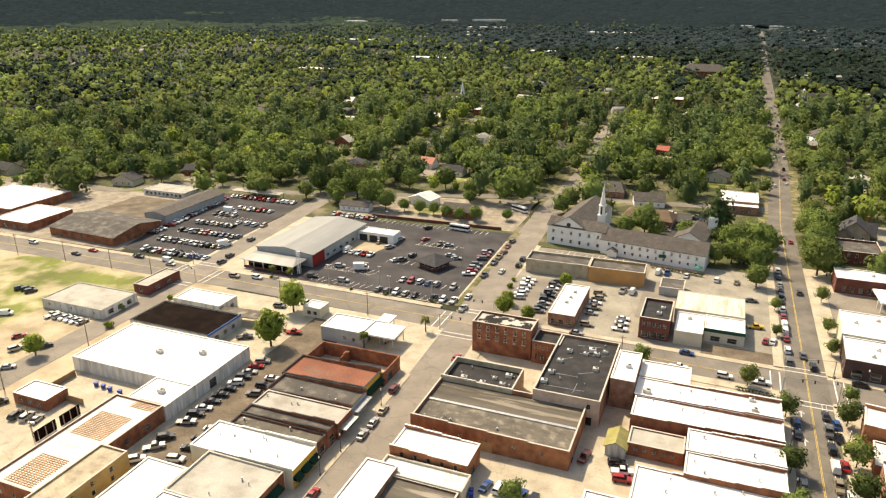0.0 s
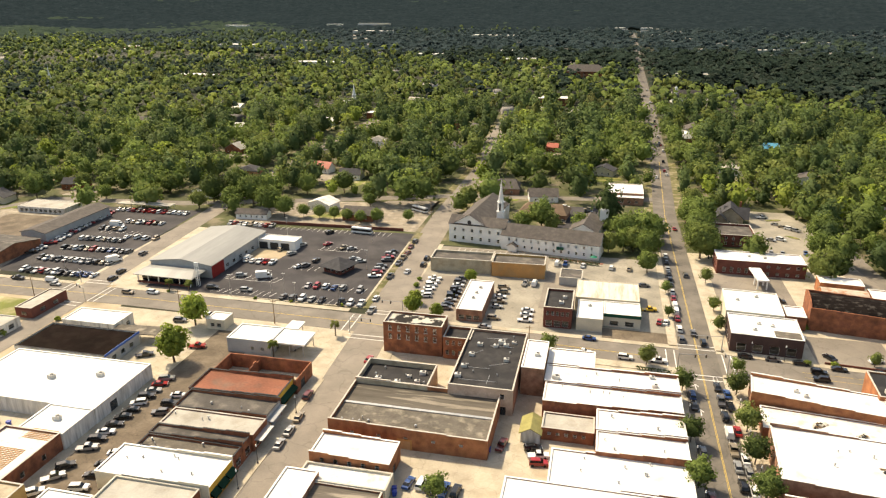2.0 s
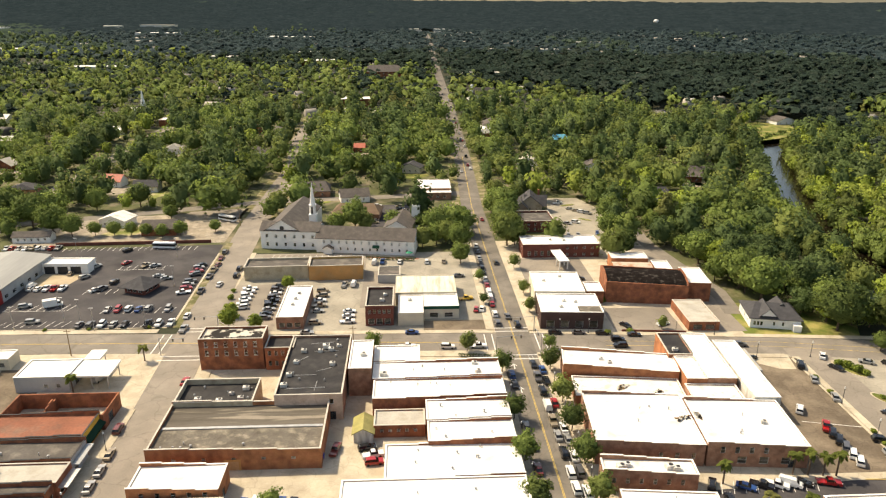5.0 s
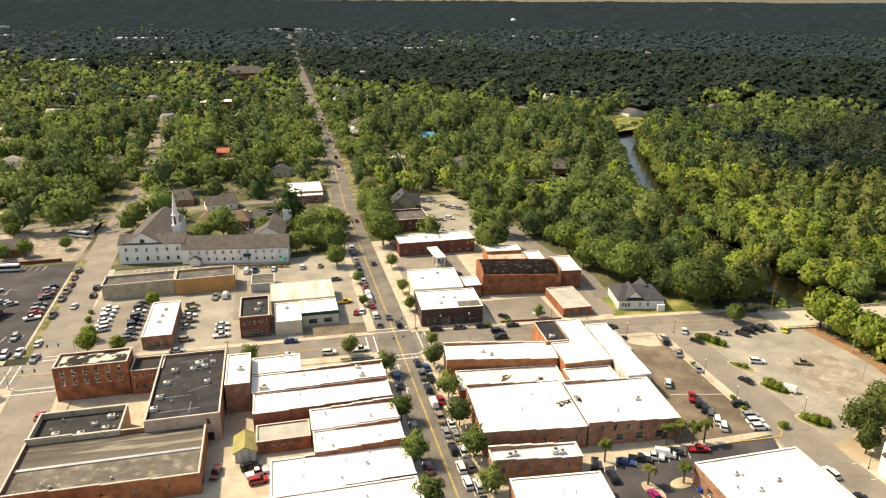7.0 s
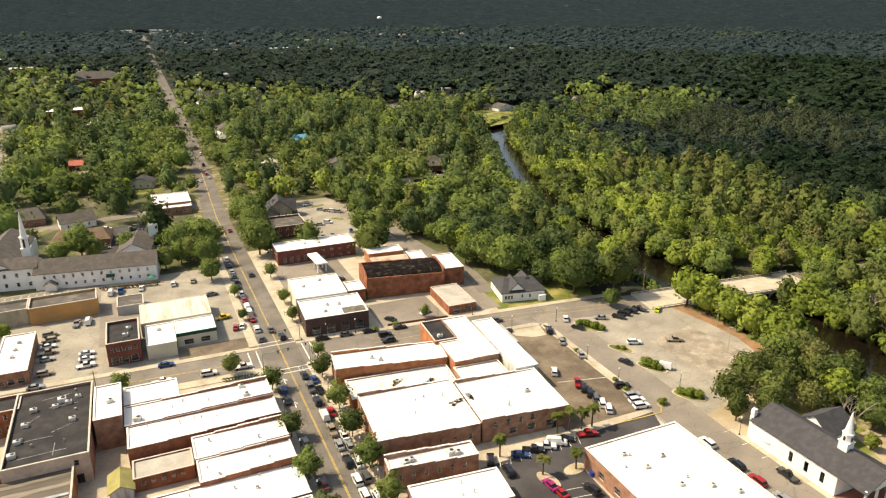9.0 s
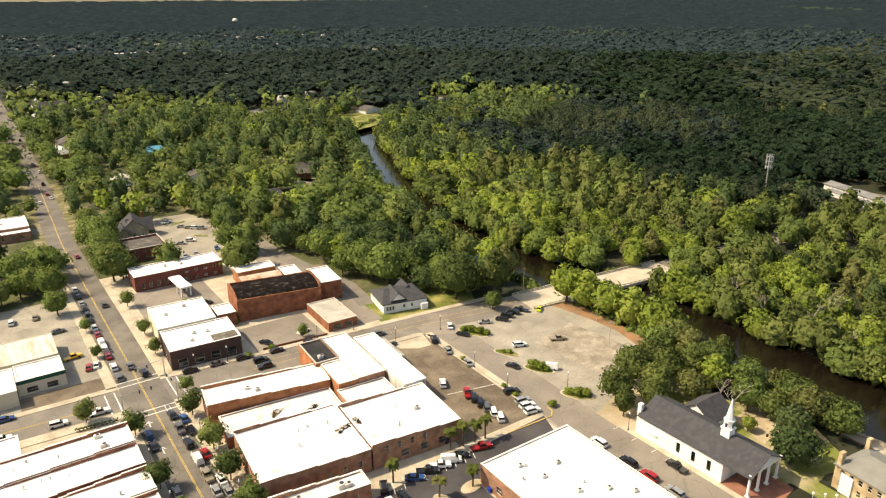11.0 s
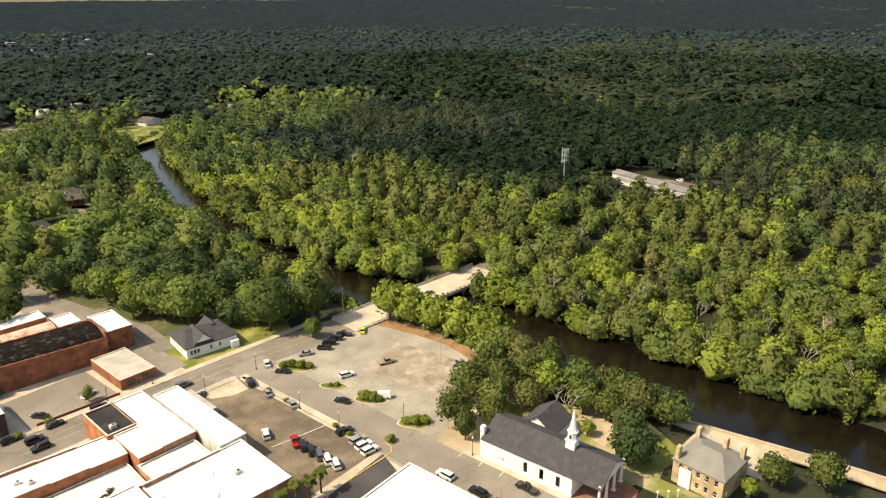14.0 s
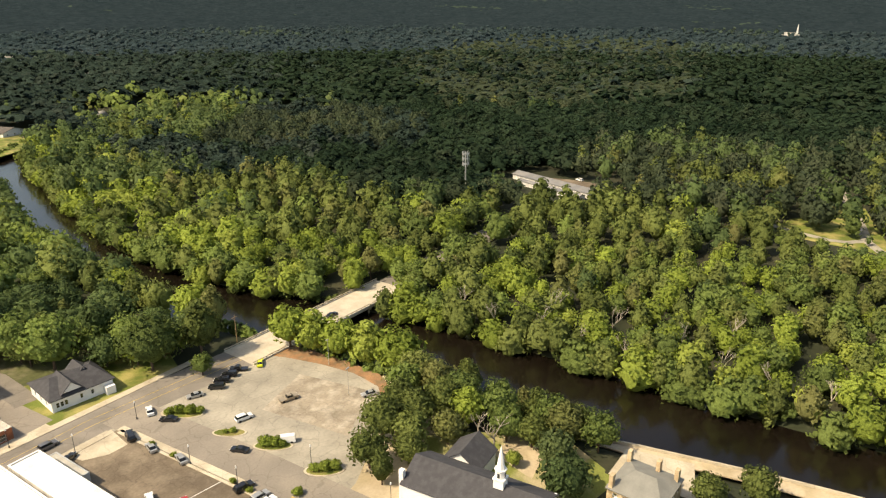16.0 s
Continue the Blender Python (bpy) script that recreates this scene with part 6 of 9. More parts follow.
CLEAR = [(-345, 50, -72, 224), (-345, 222, -272, 304), (-272, 222, -206, 326), (-212, 222, -84, 314), (-90, 200, -20, 300), (-72, 300, -0, 320), (-30, 200, 24, 272), (24, 40, 112, 262), (40, 262, 84, 302),
         (46, 312, 70, 340), (70, 302, 97, 388), (54, 340, 72, 376), (-22, 336, 0, 376), (0, 374, 24, 410), (112, 132, 168, 200), (112, 196, 158, 212), (112, 206, 142, 226), (60, 60, 147, 118), (-176, 40, 60, 210), (112, 40, 147, 133), (150, 56, 178, 80), (-190, 310, -86, 356), (-22, 268, 22, 306), (-2, 338, 26, 388), (168, 124, 188, 196), (98, 254, 115, 300), (147, 16, 186, 58), (147, 80, 188, 135), (-400, -400, 140, 48), (-75, -400, 75, 75)]
LAWNS = LAWNS_FAR + [(310, 600, 28), (158, 378, 8), (-165, 380, 10), (-250, 350, 9), (-110, 470, 11), (60, 450, 8), (-50, 440, 12), (-330, 420, 14), (386, 168, 9)] + [(411 + k * 10.5 + q * 0.936, 188 + k * 28 - q * 0.352, 9) for k in (-1.1, -0.75, -0.4, 0, 0.4, 0.75, 1) for q in (-14, 0, 14)] + [(426, 122, 4)]
TRACK = [(510, 44), (458, 35), (415, 28.2), (391, 25.5), (385.5, 33), (384.6, 41), (388, 50), (390, 57)]


def open_ground(x, y, pad=0.0):
    if any(a - pad < x < c + pad and b - pad < y < d + pad for a, b, c, d in CLEAR):
        return True
    if any(math.hypot(x - a, y - b) < r + pad for a, b, r in LAWNS):
        return True
    for line, half in ((MAIN, 9.6 if y < 430 else 7.4), (SECOND, 9.6 if y < 345 else 5.6), (THIRD, 7.5), (REAR, 6), (CROSS[8:10], 9), (CROSS[9:], 3), ([(115.5, 227), (118, 248), (112, 279.5), (108.5, 305), (108.4, 327), (112, 360)], 5.5), (TRACK, 5.5)):
        if line_dist(line, x, y) < half + pad:
            return True
    if any(a - 3 - pad < x < c + 3 + pad and b - 3 - pad < y < d + 3 + pad for a, b, c, d in FOOT):
        return True
    if not (140 < x < 600 and -320 < y < 720):
        return False
    west = x < np.interp(y, [p[1] for p in RIVER[:15]], [p[0] for p in RIVER[:15]])
    return river_at(x, y) < (3.0 if west else -1.0)


# houses among the trees
hr, SIGHT = random.Random(11), []          # SIGHT: spots with young, low trees
BLUE_ROOF = mat("sky_blue_metal_roof", (0.10, 0.36, 0.50), 0.45, 0.2, 2, 0.1)
RED_ROOF = mat("faded_red_metal_roof", (0.46, 0.12, 0.075), 0.6, 0.2, 2, 0.15)
spots = [(72, 622, "grey", 20), (-112, 590, "brown", 20), (-41, 522, "red", 12), (-113, 505, "brown", 15), (61, 581, "white", 20), (79, 472, "pale", 14), (-158, 412, "dark", 14), (-1, 455, "dark", 14), (-124, 331, "grey", 16),
         (-378, 661, "white", 26), (-313, 556, "white", 24), (-407, 562, "brown", 20), (-292, 679, "brown", 30), (-338, 319, "dark", 15), (-315, 355, "dark", 14), (-227, 355, "dark", 14), (-227, 408, "dark", 16), (-182, 425, "red", 12), (-432, 503, "grey", 16),
         (141, 386, "slate", 13), (175, 425, "brown", 13), (120, 454, "grey", 18), (117, 549, "blue", 14), (342, 634, "grey", 22), (183, 433, "grey", 12), (-434, 313, "dark", 16), (-270, 470, "pale", 14), (-150, 345, "white", 14), (-60, 352, "grey", 14), (-175, 520, "pale", 14), (-250, 600, "white", 18), (-60, 700, "pale", 18), (110, 700, "grey", 16), (0, 640, "white", 14), (-60, 400, "brown", 22), (-34, 386, "brown", 16)]
TINTS = {"slate": SHINGLE, "grey": BROWN_SHINGLE, "brown": BROWN_SHINGLE, "dark": SHINGLE, "pale": L_ROOF, "white": T_ROOF, "red": RED_ROOF, "blue": BLUE_ROOF}
WALLS = [WHITE_P, CREAM, BRICK_R, WHITE_P, BRICK_P, WHITE_P]
for i, (x, y, tint, w) in enumerate(spots):
    d, ax = w * hr.uniform(0.6, 0.75), hr.choice("xxy")
    gable("house", "house with a pitched %s roof among trees" % tint, x - w / 2, y - d / 2, x + w / 2, y + d / 2, 3.6, hr.uniform(5.8, 7.6), WHITE_P if tint == "slate" else WALLS[i % 6], TINTS[tint], ax,
          hr.uniform(-14, 14), 0.5, {"S": win(3, 1.0, 1.3, (1.0,), 1, w - 1)}, hip=hr.choice((0, 0, 3.0)), group="houses among the trees")
    r = math.hypot(x, y)
    SIGHT.extend((x - (x - 20) / r * k, y - y / r * k, 9) for k in (36,))
    for k, q in ((11, 9), (24, 8 if i % 3 else 0)):                 # open yard before the house
        LAWNS.append((x - (x - 20) / r * k, y - y / r * k, q))
    pts = [(x - (x - 20) / r * 13 + (9 + 3 * math.sin(3 * a + i)) * math.cos(a), y - y / r * 13 + (9 + 3 * math.sin(2 * a + i)) * math.sin(a)) for a in [0.52 * n for n in range(12)]]
    if all(river_at(*q) > 3 for q in pts):
        surface("yard", "grassy sandy yard before a house", pts, (DRY_GRASS, GRASS, PATCH)[i % 3], 0.05)

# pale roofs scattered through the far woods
fr, V, F, n = random.Random(44), [], [], 0
for _ in range(110):
    b, r = radians(fr.choice((fr.uniform(-55, 30), fr.uniform(-20, 34)))), fr.uniform(640, 2150)
    x, y = r * math.sin(b), r * math.cos(b)
    if river_at(x, y) < 30 or line_dist(MAIN, x, y) < 30:
        continue
    w, d, h, a = fr.uniform(7, 16), fr.uniform(5, 8), fr.uniform(5, 8) if r < 1300 else fr.uniform(8, 12), fr.uniform(-0.6, 0.6)
    pts = np.array([(-w, -d, 0), (w, -d, 0), (w, d, 0), (-w, d, 0), (-w, -d, h * 0.6), (w, -d, h * 0.6), (w, d, h * 0.6), (-w, d, h * 0.6), (-w, 0, h), (w, 0, h)]) * (0.7, 0.7, 1)
    c, q = math.cos(a), math.sin(a)
    V.append(pts @ np.array([[c, q, 0], [-q, c, 0], [0, 0, 1]]) + (x, y, 0))
    F.append(np.array([(0, 1, 5), (0, 5, 4), (1, 2, 6), (1, 6, 5), (2, 3, 7), (2, 7, 6), (3, 0, 4), (3, 4, 7), (4, 5, 9), (4, 9, 8), (6, 7, 8), (6, 8, 9), (5, 6, 9), (7, 4, 8)]) + n)
    n += 10
    LAWNS_FAR += [(x, y, 15), (x - math.sin(b) * 18, y - math.cos(b) * 18, 14)]
HOUSE_FAR = mat("sunlit_distant_roofs", (0.30, 0.28, 0.25), 0.8, 0.01, 0.1, 0.3, island=0.75)
tagged(link("distant_houses", mesh_np("distant_houses", np.concatenate(V), np.concatenate(F), HOUSE_FAR), None), "small pale-roofed houses scattered in the far woods", "houses", kind="stuff")
LAWNS += LAWNS_FAR[4:]

tr = random.Random(5)
SECTOR = lambda x, y: math.degrees(math.atan2(x, y))          # bearing from +y towards +x
near_trees, mid_trees, far_trees = [], [], []
LOW = [(411 + k * 10.5 - 28, 188 + k * 28 + 8, 16) for k in (-1, -0.5, 0, 0.5, 1)] + [(360, 30, 16), (358, 50, 14), (372, 14, 12), (374, 60, 12), (414, 120, 9)] + SIGHT      # low growth before the shed and the track


BUSHES = [(378, 31, 9), (379, 46, 8), (374, 18, 8), (368, 38, 7)]                # scrub beside the track


def patch(x, y, z):
    """0 to 1, alike for neighbours, so that kinds stand in stands."""
    return min(max(0.5 + 0.75 * noise.noise((x / 55, y / 55, z)) + tr.uniform(-0.3, 0.3), 0.01), 0.99)


def open_far(x, y):
    return line_dist(MAIN, x, y) < (10 if y < 900 else 8.5) or any(math.hypot(x - p, y - q) < w for p, q, w in LAWNS_FAR) or any(p - 3 < x < u + 3 and q - 3 < y < v + 3 for p, q, u, v in FOOT)


# edge of the cloud shade that is put into the leaf colours: bearing, distance
SHADE_EDGE = [(-60, 3400), (-44, 2900), (-37, 1813), (-30, 1605), (-21, 1452), (-17, 1293), (-8, 1191), (-3.5, 1156), (2.9, 1004), (4.5, 900), (13, 864), (17, 790), (26.5, 767), (30, 700), (33, 600), (36, 516), (39, 485),
             (45, 473), (50, 456), (52.3, 431), (56.4, 405), (60.3, 404), (64, 442), (69, 534), (74, 555), (79, 590), (81, 534), (85, 545), (88.5, 645), (110, 700)]
SUN_PATCH = [(330, 520), (440, 690), (540, 712), (560, 600), (466, 492), (368, 440)]             # sunlit patch by the river bend, kept in light leaf kinds
# half-lit patches, with tones between sunlit and shaded leaves
HALF_LIT = [(400, 460), (466, 492), (560, 590), (560, 430), (520, 350), (463, 305), (405, 335), (370, 440)]
HALF_LIT_FAR = [(891, 640), (1159, 730), (1649, 800), (1765, 447), (1282, 255), (781, 193), (600, 300), (607, 365)]


def inside(poly, x, y):
    odd = False
    for (ax, ay), (bx, by) in zip(poly, poly[1:] + poly[:1]):
        if (ay > y) != (by > y) and x < ax + (y - ay) * (bx - ax) / (by - ay):
            odd = not odd
    return odd


def shade_share(x, y):
    """Share of trees given cloud-shaded colours: none round town and river, most of them beyond."""
    r, b = math.hypot(x, y), math.degrees(math.atan2(x, y))
    edge = np.interp(b, *zip(*SHADE_EDGE)) * (1 + 0.07 * noise.noise((x / 90, y / 90, 3.1)))
    share = min(max((r / edge - 0.93) / 0.16, 0), 1.0)
    u, v = x + 30 * noise.noise((x / 60, y / 60, 7.7)), y + 30 * noise.noise((x / 60, y / 60, 9.2))
    for poly, most in ((SUN_PATCH, 0.05), (HALF_LIT, 0.2), (HALF_LIT_FAR, 0.42)):
        if inside(poly, u, v):
            share = min(share, most)
    return share


step = 11.3
for j in range(int(-300 / step), int(760 / step)):
    for i in range(int(-640 / step), int(760 / step)):
        x, y = (i + tr.uniform(-0.42, 0.42) + 0.5 * (j % 2)) * step, (j + tr.uniform(-0.42, 0.42)) * step
        r, b = math.hypot(x, y), SECTOR(x, y)
        if r > 720 or not -57 < b < 97 or (b > 92 and r > 500):
            continue
        swamp = x > 205 and y < 560 + (x - 300) * 0.3
        keep = 1.0 if swamp or (110 < x < 215 and 222 < y < 430) else 0.8
        if tr.random() > keep or open_ground(x, y):
            continue
        q = patch(x, y, 5.4)
        if swamp:
            bank = river_at(x, y)
            key = ("fresh" if q < 0.62 else "swamp" if q < 0.85 else "oak") if bank < 38 else "swamp" if q < 0.5 else "oak" if q < 0.8 else "fresh" if q < 0.9 else "tall"
        else:
            # past 450 m more dark kinds stand for partial cloud shade
            key = "oak" if q < 0.40 else "big" if q < (0.58 if r < 450 else 0.5) else "tall" if q < (0.74 if r < 450 else 0.78) else "fresh" if q < 0.81 else "evergreen" if q < 0.92 else "swamp"
        if 110 < x < 215 and y > 222 and tr.random() < 0.3:
            key = "evergreen"
        if not swamp and b < -10 and tr.random() < 0.04:
            key = "fresh"
        # the kind drawn here carries the cloud shade in its colour
        if patch(x, y, 2.2) < shade_share(x, y):
            key = "deep_pine" if tr.random() < (b - 38) / 12 else "pine"
        # half-lit ground gets olive tones in place of sunlit leaves
        elif inside(HALF_LIT, x, y) or (38 < b < 58 and r > 510 and not inside(SUN_PATCH, x, y)):
            key = "olive" if q < 0.75 else "pine"
        elif b > 50 and r > 395:
            key = "swamp" if q < 0.3 else "olive" if q < 0.8 else "tall"
        elif r > 460 and (swamp or b > 26) and tr.random() < 0.55:
            key = "tall"
        row_ = (r, x, y, key, (tr.uniform(1.0, 1.5) if swamp else tr.uniform(0.8, 1.6)) * (0.24 if any(math.hypot(x - p, y - q2) < w for p, q2, w in BUSHES) else 0.42 if any(math.hypot(x - p, y - q2) < w for p, q2, w in LOW) else 1.0), tr.uniform(0, 360), tr.randrange(6))
        if swamp and r < 345:                           # slender crowns in two where the swamp is nearest
            for k in (-1, 1):
                u, v = x + k * tr.uniform(1.5, 4.5), y + k * tr.uniform(-4, 4)
                mid_trees.append((math.hypot(u, v), u, v, key if k > 0 else tr.choice(("swamp", "oak", "fresh")), row_[4] * tr.uniform(0.62, 0.88), row_[5] + 90 * k, tr.randrange(6)))
        else:
            (near_trees if r < 330 else mid_trees).append(row_)
for side, (ax, ay, aw), (bx, by, bw) in [(-1, *e) for e in zip(RIVER[8:14], RIVER[9:15])] + [(1, *e) for e in zip(RIVER[1:14], RIVER[2:15])]:       # trees at the water's edge
    L = math.hypot(bx - ax, by - ay)
    for i in range(int(L / 7)):
        t = (i + tr.random()) * 7 / L
        off = aw + t * (bw - aw) + (tr.uniform(-4.0, 0.5) if side > 0 else tr.uniform(1.5, 5.0))
        x, y = ax + t * (bx - ax) + side * (by - ay) / L * off, ay + t * (by - ay) - side * (bx - ax) / L * off
        if line_dist(CROSS[7:], x, y) < 13:
            continue
        mid_trees.append((math.hypot(x, y), x, y, tr.choice(("big", "oak", "oak", "fresh", "tall") if side < 0 else ("fresh", "swamp", "oak", "oak")), tr.uniform(0.9, 1.3) if side > 0 else tr.uniform(1.0, 1.4), tr.uniform(0, 360), tr.randrange(6)))
near_trees.sort()
single, mid_trees = near_trees[:40], near_trees[40:] + mid_trees
for r, x, y, key, s, a, k in single:
    tree(key, x, y, s, a, pick=k, group="trees round the town")
for k, (key, x, y, s) in enumerate((("oak", 126, 262, 0.9), ("fresh", 125, 277, 0.8), ("oak", 119.5, 291, 0.8), ("fresh", 153, 216, 0.9), ("oak", 137, 268, 1.0),
                                    ("big", 46, 383, 0.9), ("fresh", 199, 383, 1.5), ("big", 186, 362, 1.2), ("oak", 192, 346, 1.3), ("big", -190, 341, 1.35), ("oak", -184, 352, 1.4), ("oak", -197, 331, 1.2), ("big", -216, 344, 1.2), ("oak", -10, 328, 1.0), ("tall", 214, 412, 1.3), ("big", 226, 440, 1.2))):
    tree(key, x, y, s, 47 * k, pick=k, group="trees round the town")
step = 17.6
for j in range(int(-520 / step), int(1500 / step)):
    for i in range(int(-1300 / step), int(1500 / step)):
        x, y = (i + tr.uniform(-0.45, 0.45) + 0.5 * (j % 2)) * step, (j + tr.uniform(-0.45, 0.45)) * step
        r, b = math.hypot(x, y), SECTOR(x, y)
        if not 715 <= r < 1350 or not -60 < b < 100 or open_far(x, y) or tr.random() < 0.06:
            continue
        q, edge = tr.random(), np.interp(b, *zip(*SHADE_EDGE))
        # shaded, half-lit and sunlit leaf colours follow the position
        if patch(x, y, 2.2) < shade_share(x, y):
            key = "deep_pine" if tr.random() < (b - 38) / 12 else "pine"
        elif inside(HALF_LIT_FAR, x, y):
            key = "olive" if q < 0.75 else "pine"
        elif r > edge and not inside(SUN_PATCH, x, y):
            key = "pine" if q < 0.45 else "tall"
        else:
            key = "far_leafy" if tr.random() < (r - 950) / 450 else "fresh" if q < 0.03 - b * 0.001 else "big" if q < 0.5 else "oak" if q < 0.7 else "tall" if q < 0.84 else "swamp" if q < 0.9 else "pine"
        far_trees.append((r, x, y, key, tr.uniform(1.0, 1.75) * (1.25 if "pine" in key else 1.0), tr.uniform(0, 360), tr.randrange(6)))
step, last_trees = 27.0, []
for j in range(int(-520 / step), int(2300 / step)):
    for i in range(int(-2100 / step), int(2300 / step)):
        x, y = (i + tr.uniform(-0.48, 0.48) + 0.5 * (j % 2)) * step, (j + tr.uniform(-0.48, 0.48)) * step
        r, b = math.hypot(x, y), SECTOR(x, y)
        if not 1340 <= r < 2000 + tr.uniform(0, 500) or not -58 < b < 98 or open_far(x, y):
            continue
        # sunlit tones mostly in the west, haze and shade colours elsewhere
        leafy = noise.noise((x / 330, y / 330, 1.7)) + 0.12 * tr.uniform(-1, 1) > 0.45 - 1.0 * min(max((-6 - b) / 25, 0), 1) * min(max((2300 - r) / 600, 0), 1)
        last_trees.append((r, x, y, "olive" if inside(HALF_LIT_FAR, x, y) and tr.random() < 0.6 else tr.choice(("tall", "oak", "tall", "fresh")) if r < np.interp(b, *zip(*SHADE_EDGE)) * tr.uniform(0.85, 1.15) else ("tall" if b < 5 and tr.random() < 0.35 else "far_leafy") if leafy else "far_pine", tr.uniform(1.3, 2.2), tr.uniform(0, 360), tr.randrange(6)))


def woods(name, label, rows, level, dome=0.0):
    """One mesh for each leaf colour out of many trees; dome: how far shading normals tilt up, to even out the light."""
    by = {}
    for r, x, y, key, s, a, k in rows:
        e = KINDS[key][k % len(KINDS[key])]
        v, f, nn = e[level]
        c, q = math.cos(radians(a)), math.sin(radians(a))
        turn = np.array([[c, q, 0], [-q, c, 0], [0, 0, 1]])
        broad = level in (3, 6, 7) and ("pine" in key or key == "olive" and level != 6)          # flattened crowns hold down contrast in the cloud-shaded stands
        w = v * s * ((1.35, 1.35, 0.85) if broad else (1, 1, 1)) @ turn + (x, y, ground_z(x, y))
        up = min(dome + 0.35, 0.8) if broad else dome
        V, F, N, T, n = by.setdefault(e[4].name, ([], [], [], [], [0]))
        V.append(w), F.append(f + n[0]), N.append((nn * (1 - up) + (0, 0, up)) @ turn), T.append(np.full(len(w), (x * 0.37 + y * 0.73 + a) % 1.0))
        n[0] += len(w)
    for mname, (V, F, N, T, n) in by.items():
        tagged(link(name, mesh_np(name, np.concatenate(V), np.concatenate(F), bpy.data.materials[mname], np.concatenate(N), np.concatenate(T)), None), label, "trees", kind="stuff")


woods("woods", "dense mixed woods round the town and along the river", [t for t in mid_trees if 310 <= t[0] < 370 or (t[0] < 310 and t[1] > 205)], 2, 0.2)
woods("near_woods", "leafy woods along the river and round the town", [t for t in mid_trees if t[0] < 310 and t[1] <= 205], 8)
woods("woods", "dense mixed woods beyond the town", [t for t in mid_trees if t[0] >= 370], 6, 0.2)
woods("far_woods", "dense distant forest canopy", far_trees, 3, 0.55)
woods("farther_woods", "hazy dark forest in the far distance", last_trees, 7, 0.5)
# lower canopy sheet added under the cloud-shaded stands, so gaps between crowns are less black
ur, ua = 400 * (2000 / 400) ** (np.arange(124) / 123), np.radians(np.linspace(-57, 97, 250))
rng = np.random.default_rng(8)
Rr, Aa = np.meshgrid(ur, ua, indexing="ij")
Rr, Aa = Rr * (1 + rng.uniform(-0.005, 0.005, Rr.shape)), Aa + rng.uniform(-0.004, 0.004, Aa.shape)
X, Y = Rr * np.sin(Aa), Rr * np.cos(Aa)
Z = np.interp(Rr, (400, 700, 900, 2000), (7, 7.5, 9, 9)) + rng.uniform(-1.4, 1.4, Rr.shape)
idx = np.arange(X.size).reshape(X.shape)
Fq = np.stack([idx[:-1, :-1], idx[1:, :-1], idx[1:, 1:], idx[:-1, 1:]], -1).reshape(-1, 4)
spot = np.stack([X[:-1, :-1], Y[:-1, :-1]], -1).reshape(-1, 2)
closed = np.array([shade_share(x, y) > 0.4 and not open_far(x, y) and not open_ground(x, y, 9) and line_dist(MAIN, x, y) > 24 for x, y in spot])
Fq, spot = Fq[closed], spot[closed]
low = mesh_np("under_canopy", np.stack([X, Y, Z], -1).reshape(-1, 3), Fq, SHADED_PINE, tone=rng.uniform(0, 1, X.size))
# shaded, half-lit and hazed leaf colours by bearing and distance
for m in (DEEP_SHADED_PINE, HALF_SHADED_OLIVE, HAZY_SHADED_PINE):
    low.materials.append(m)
low.polygons.foreach_set("material_index", np.array([2 if inside(HALF_LIT_FAR, x, y) else 3 if math.hypot(x, y) > 1350 else 1 if SECTOR(x, y) > 44 else 0 for x, y in spot], np.int32))
low.polygons.foreach_set("use_smooth", np.ones(len(Fq), bool))
tagged(link("under_canopy", low, None), "closed lower canopy of the far forest", "forest", kind="stuff")
# canopy sheet of the farthest woods
NR, NA = 110, 500
cr = 1900 * (4960 / 1900) ** (np.arange(NR) / (NR - 1))
ca = np.radians(np.linspace(-58, 98, NA))
rng = np.random.default_rng(3)
Rr, Aa = np.meshgrid(cr, ca, indexing="ij")
Rr = Rr * (1 + rng.uniform(-0.003, 0.003, Rr.shape))
Aa = Aa + rng.uniform(-0.0018, 0.0018, Aa.shape)
X, Y = Rr * np.sin(Aa), Rr * np.cos(Aa)
belts = np.array([[noise.noise((x / 500, y / 160, 2.6)) for x, y in zip(p, q)] for p, q in zip(X, Y)])      # belts of taller trees
Z = np.where(Rr < 2300, 5, 10) + 7 * belts + rng.uniform(-4, 4, Rr.shape) + np.where(Rr > 2600, (78 + 26 * np.clip(-Aa / 0.6, 0, 1)) * np.clip((Rr - 2600) / 2300, 0, 1) ** 1.6, 0)
idx = np.arange(NR * NA).reshape(NR, NA)
Fq = np.stack([idx[:-1, :-1], idx[1:, :-1], idx[1:, 1:], idx[:-1, 1:]], -1).reshape(-1, 4)
cell = np.stack([X[:-1, :-1], Y[:-1, :-1], Rr[:-1, :-1], Aa[:-1, :-1]], -1).reshape(-1, 4)
keep = np.array([y < 0 or abs(x - 40) > 60 or line_dist(MAIN, x, y) > 24 for x, y, _, _ in cell])
Fq, cell = Fq[keep], cell[keep]
sheet = mesh_np("farthest_woods", np.stack([X, Y, Z], -1).reshape(-1, 3), Fq, FAR_SHADED_PINE, tone=rng.uniform(0, 1, NR * NA))
sheet.materials.append(HAZED_FAR_LEAF)
# sunlit leaf tone mostly to the west, haze and shade colour elsewhere
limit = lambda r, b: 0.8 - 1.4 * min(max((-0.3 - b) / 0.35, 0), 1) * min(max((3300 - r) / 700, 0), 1)
